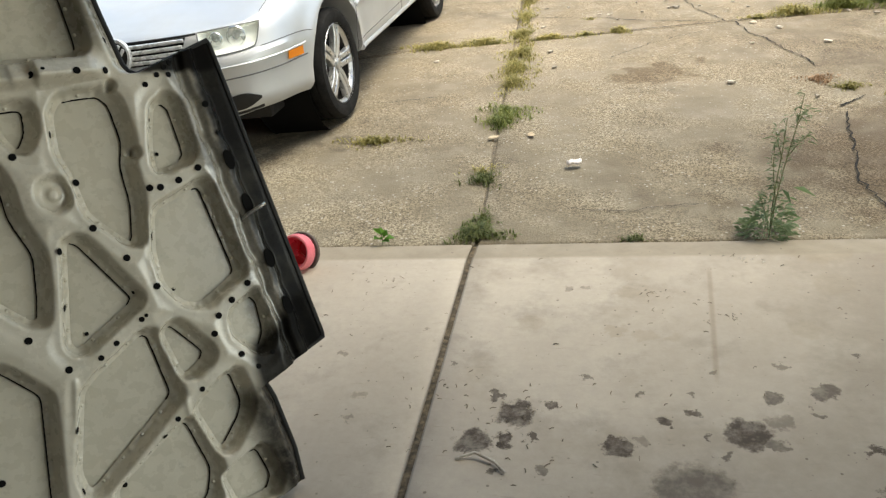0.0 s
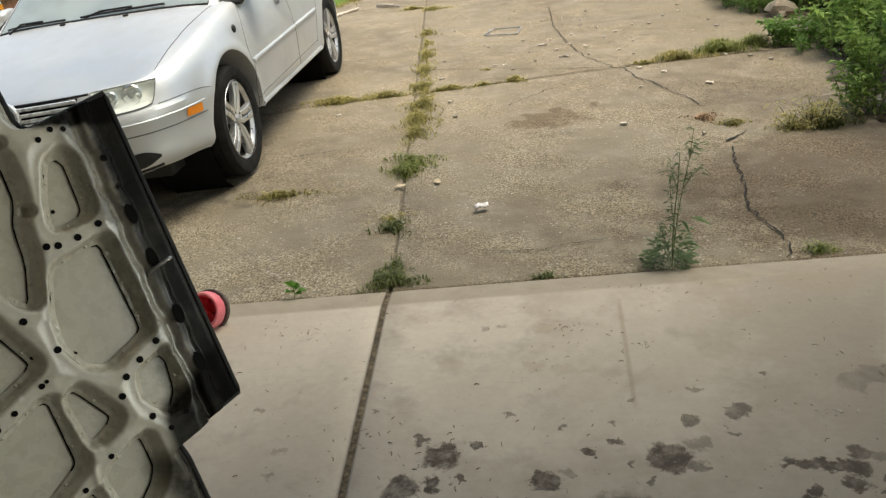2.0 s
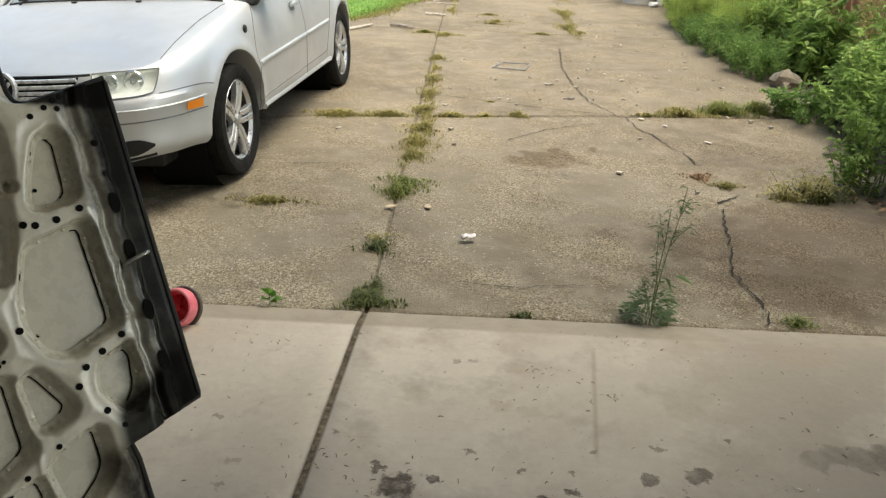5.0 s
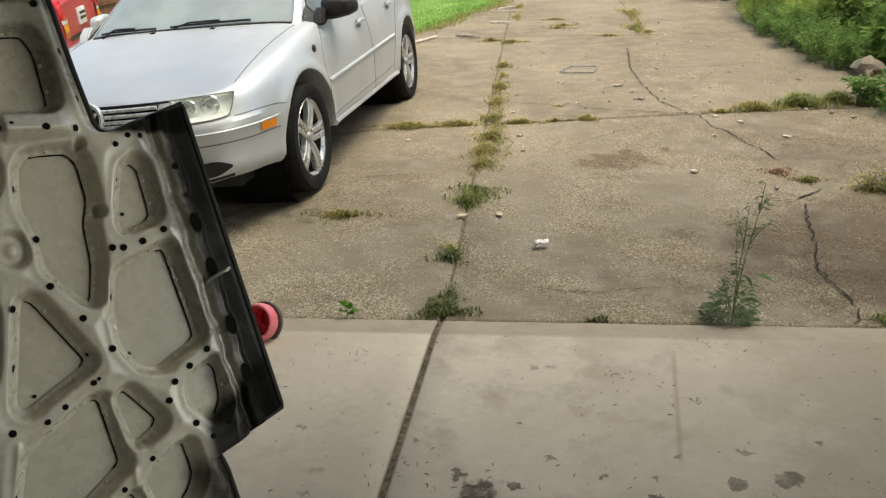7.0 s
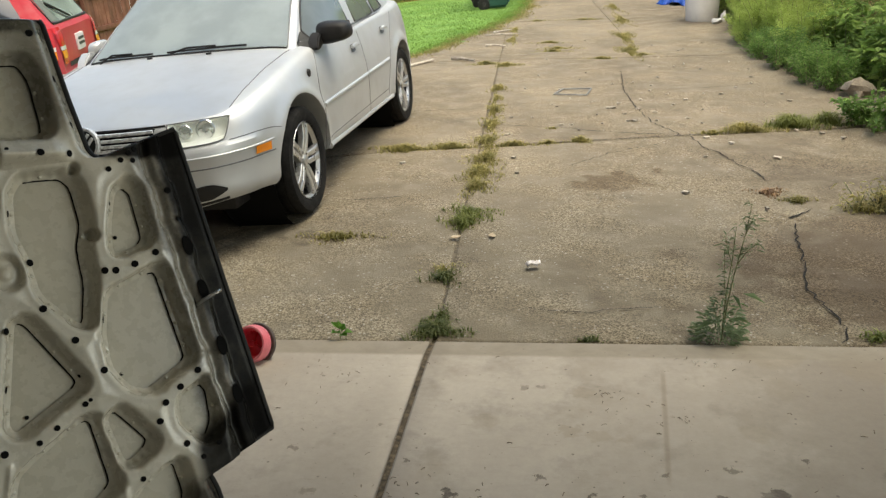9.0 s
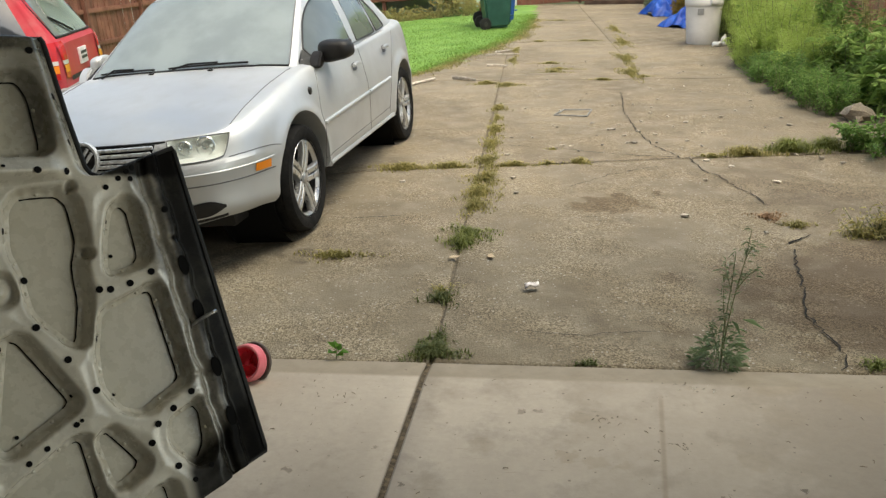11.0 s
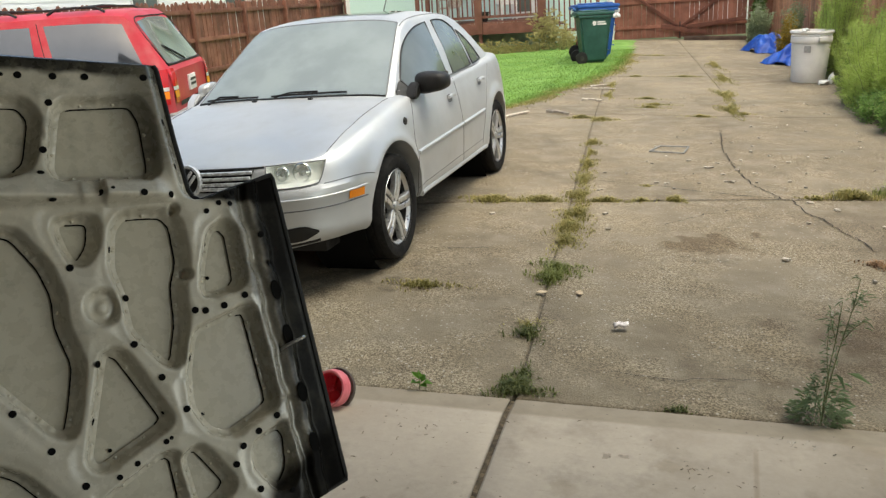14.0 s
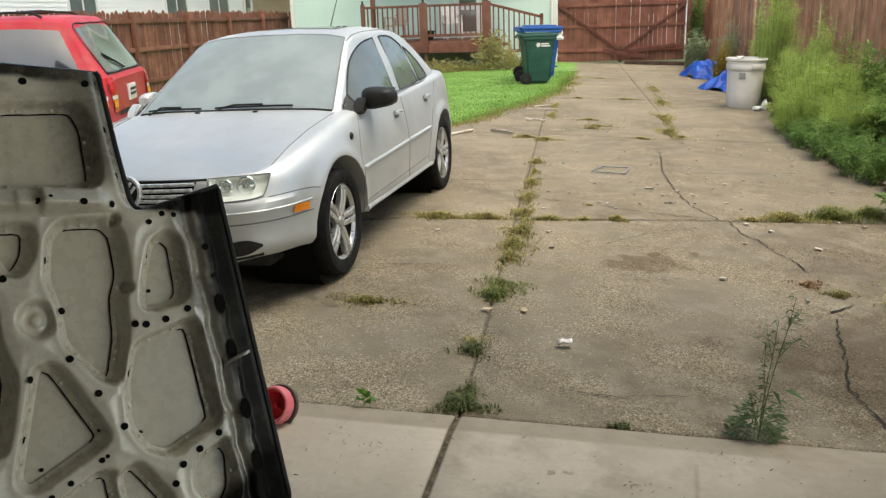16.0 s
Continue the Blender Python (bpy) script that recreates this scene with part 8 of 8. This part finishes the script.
bush("dry_shrub", 3.9, 4.4, 0.3, 0.6, 1.35, 40, 3000, 0.07, 0.014, "leaf_straw", "dry straw-coloured weed stalks against the fence", 261, upright=0.6)
bush("dry_shrub", 3.95, 6.2, 0.25, 0.6, 1.4, 40, 3000, 0.07, 0.014, "leaf_straw", "dry straw-coloured weed stalks against the fence", 262, upright=0.6)
bush("dry_shrub", 2.25, 1.56, 0.22, 0.08, 0.22, 26, 700, 0.035, 0.01, "leaf_straw", "low dry brown scrub in a concrete joint", 263)
bush("grey_shrub", 3.5, 19.2, 0.35, 0.5, 1.35, 44, 4200, 0.07, 0.022, "leaf_pale", "grey-green bush with pale flower heads by the gate", 264)
bush("grey_shrub", 3.85, 16.9, 0.22, 0.4, 1.5, 36, 2600, 0.07, 0.02, "leaf_pale", "grey-green bush growing along the fence", 265)
bush("yellow_shrub", 3.56, 15.7, 0.22, 0.3, 1.05, 34, 2400, 0.06, 0.02, "leaf_yellow", "yellowing leafy plant beside a blue tarpaulin", 266)
bush("climbing_vine", 3.85, 22.2, 0.16, 0.12, 2.6, 34, 3000, 0.07, 0.045, "leaf_deep", "dark green vine climbing the gate post", 267, spread=0.1)
bush("tall_grass_clump", -1.75, 18.9, 0.45, 0.25, 1.25, 46, 700, 0.2, 0.01, "leaf_straw", "tall dry straw grass growing beside the deck", 268, upright=1.5, droop=0.5)
bush("tall_grass_clump", -2.9, 18.8, 1.1, 0.3, 0.42, 60, 1500, 0.13, 0.011, "leaf_straw", "low dry straw grass in front of the deck", 269, upright=1.2, droop=0.4)
bush("tall_grass_clump", -4.6, 18.7, 0.9, 0.3, 0.42, 50, 1500, 0.1, 0.013, "leaf_grey", "low straggling weeds in front of the deck", 270, upright=1.0)
bush("tall_grass_clump", -1.2, 18.6, 0.25, 0.2, 0.7, 24, 900, 0.12, 0.012, "leaf_straw", "tall dry straw grass growing beside the deck", 271, upright=1.2)

# dark litter-strewn soil under the weeds by the drive's edge
u, w = np.meshgrid(np.linspace(2.2, 4.2, 50), np.linspace(1.2, 3.4, 56))
rng = np.random.RandomState(31)
wave = 0.14 * np.sin(u * 9 + 1.3) * np.sin(w * 7) + 0.1 * np.sin(u * 17) * np.cos(w * 13 + 2)
near = np.minimum(np.hypot((u - 3.1) / 0.55, (w - 1.56) / 0.14), np.hypot((u - 3.6) / 0.75, (w - 2.35) / 0.85)) + wave
z = np.where(near < 1.05, 0.008 + 0.03 * np.clip(1 - near, 0, 0.6) + 0.006 * rng.rand(*u.shape), -0.02)
soil_bed = sheet("soil_bed", np.linspace(2.2, 4.2, 50), np.linspace(1.2, 3.4, 56), lambda x, y: z, M["soil"])
tagged(soil_bed, "dark damp soil strewn with litter under the weeds", "soil", kind="structure")
k = 260
px, py = 2.5 + 1.2 * rng.rand(k), 1.46 + 0.4 * rng.rand(k) ** 1.4 + 0.1 * rng.randn(k)
a = rng.rand(k) * 6.28
v, f = leaf_set(np.stack([px, py, 0.012 + 0.03 * rng.rand(k)], -1), np.stack([np.cos(a), np.sin(a), 0.25 * rng.randn(k)], -1), 0.045, 0.02, rng, 0.1)
tagged(raw("leaf_litter", v, f, M["dead_leaf"]), "brown dead leaf litter lying under the weeds", "leaf litter", kind="stuff")
stalk = part("dry_stalk", tube([(2.2, 1.58, 0.0), (2.22, 1.59, 0.1), (2.24, 1.6, 0.155), (2.42, 1.62, 0.16), (2.6, 1.65, 0.155)], 0.0035, 6, taper=0.7), M["chip"])
tagged(stalk, "bent pale dry stalk standing in the joint scrub", "stalk")

# the lawn: a soft-edged sheet, mown blades over its near part
edge_x = lambda y: np.interp(y, [7.9, 8.5, 9.3, 10.75, 12.4, 14.8, 18.4, 22], [-1.3, -0.98, -0.74, -0.34, 0.06, 0.3, 0.46, 0.5])
v, f = [], []
yy = np.r_[np.linspace(7.75, 12, 26), np.linspace(12.3, 21.9, 30)]
rng = np.random.RandomState(12)
for j, y in enumerate(yy):
    right = float(edge_x(y)) + 0.07 * math.sin(y * 7) + 0.05 * rng.randn()
    for i, u in enumerate(np.linspace(0, 1, 26)):
        x = -8.3 + (right + 8.3) * u ** 0.7
        v.append((x, y, float(lie(x, y)) + (0.02 if 0 < i < 25 and j > 0 else 0.001)))
n = 26
f = [[j * n + i, j * n + i + 1, (j + 1) * n + i + 1, (j + 1) * n + i] for j in range(len(yy) - 1) for i in range(n - 1)]
lawn = raw("lawn", v, f, M["lawn"], None, True)
tagged(lawn, "bright green mown lawn beside the drive", "lawn", kind="structure")
k = 42000
py = 7.8 + 10.5 * rng.rand(k) ** 1.4
px = edge_x(py) - 4.2 * rng.rand(k) ** 1.5 + 0.06 * rng.randn(k)
v, f = blades(k, (px, py, lie(px, py) + 0.01), rng, 0.036, 0.008, 0.8, "")
grass = raw("grass", v, f, M["blade_lawn"], None)
tagged(grass, "short mown bright green grass blades on the lawn", "grass", kind="stuff")
k = 4500
py = 7.8 + 9 * rng.rand(k) ** 1.3
px = edge_x(py) + 0.1 * rng.randn(k) + 0.06 * np.sin(py * 3.1) + 0.03
v, f = blades(k, (px, py, lie(px, py)), rng, 0.045, 0.009, 1.2, "")
fringe = raw("grass", v, f, M["blade_dry"], None)
tagged(fringe, "dry grass fringe along the lawn's edge", "grass", kind="stuff")


def tree(x, y, h, crown, seed, label):
    t = thing("tree", pose(x, y, -0.5), label, "tree")
    rng = np.random.RandomState(seed)
    bm = tube([(0, 0, 0), (0.1, 0, h * 0.3), (0.0, 0.1, h * 0.6), (0.05, 0, h * 0.9)], 0.22, 8, taper=0.3)
    ends = []
    for k in range(9):
        a, z = rng.rand() * 6.28, h * (0.35 + 0.5 * rng.rand())
        e = np.array([math.cos(a) * crown * (0.5 + 0.5 * rng.rand()), math.sin(a) * crown * (0.5 + 0.5 * rng.rand()), z + h * 0.18])
        tube([(0.02, 0.03, z), (e[0] * 0.5, e[1] * 0.5, z + h * 0.06), e.tolist()], 0.08, 6, bm, 0.25)
        ends += [e, e * [0.6, 0.6, 1]]
    part("trunk", bm, M["bark"], t)
    base = np.concatenate([e + rng.randn(420, 3) * [crown * 0.28, crown * 0.28, h * 0.09] for e in ends])
    v, f = leaf_set(base, rng.randn(len(base), 3), 0.3, 0.16, rng, 0.3)
    raw("crown", v, f, M["leaf_green"], t)


for k, (x, y, h, c) in enumerate(((-15.5, 36.0, 7.0, 2.4), (6.5, 42.0, 8.0, 3.0), (2.5, 52.0, 9.0, 3.5), (-3.0, 60.0, 9, 3.5), (9.5, 30.0, 7.0, 2.6))):
    tree(x, y, h, c, 300 + k, "leafy green tree standing behind the houses and fences")
house("far_house", pose(2.5, 38.0, 0), 9.0, 7.0, -0.3, 4.5, "white_siding", "pale house far behind the gate", [(1.0, 1.9, 1.4, 2.6), (3.4, 4.2, 1.4, 2.6)], 2.5)
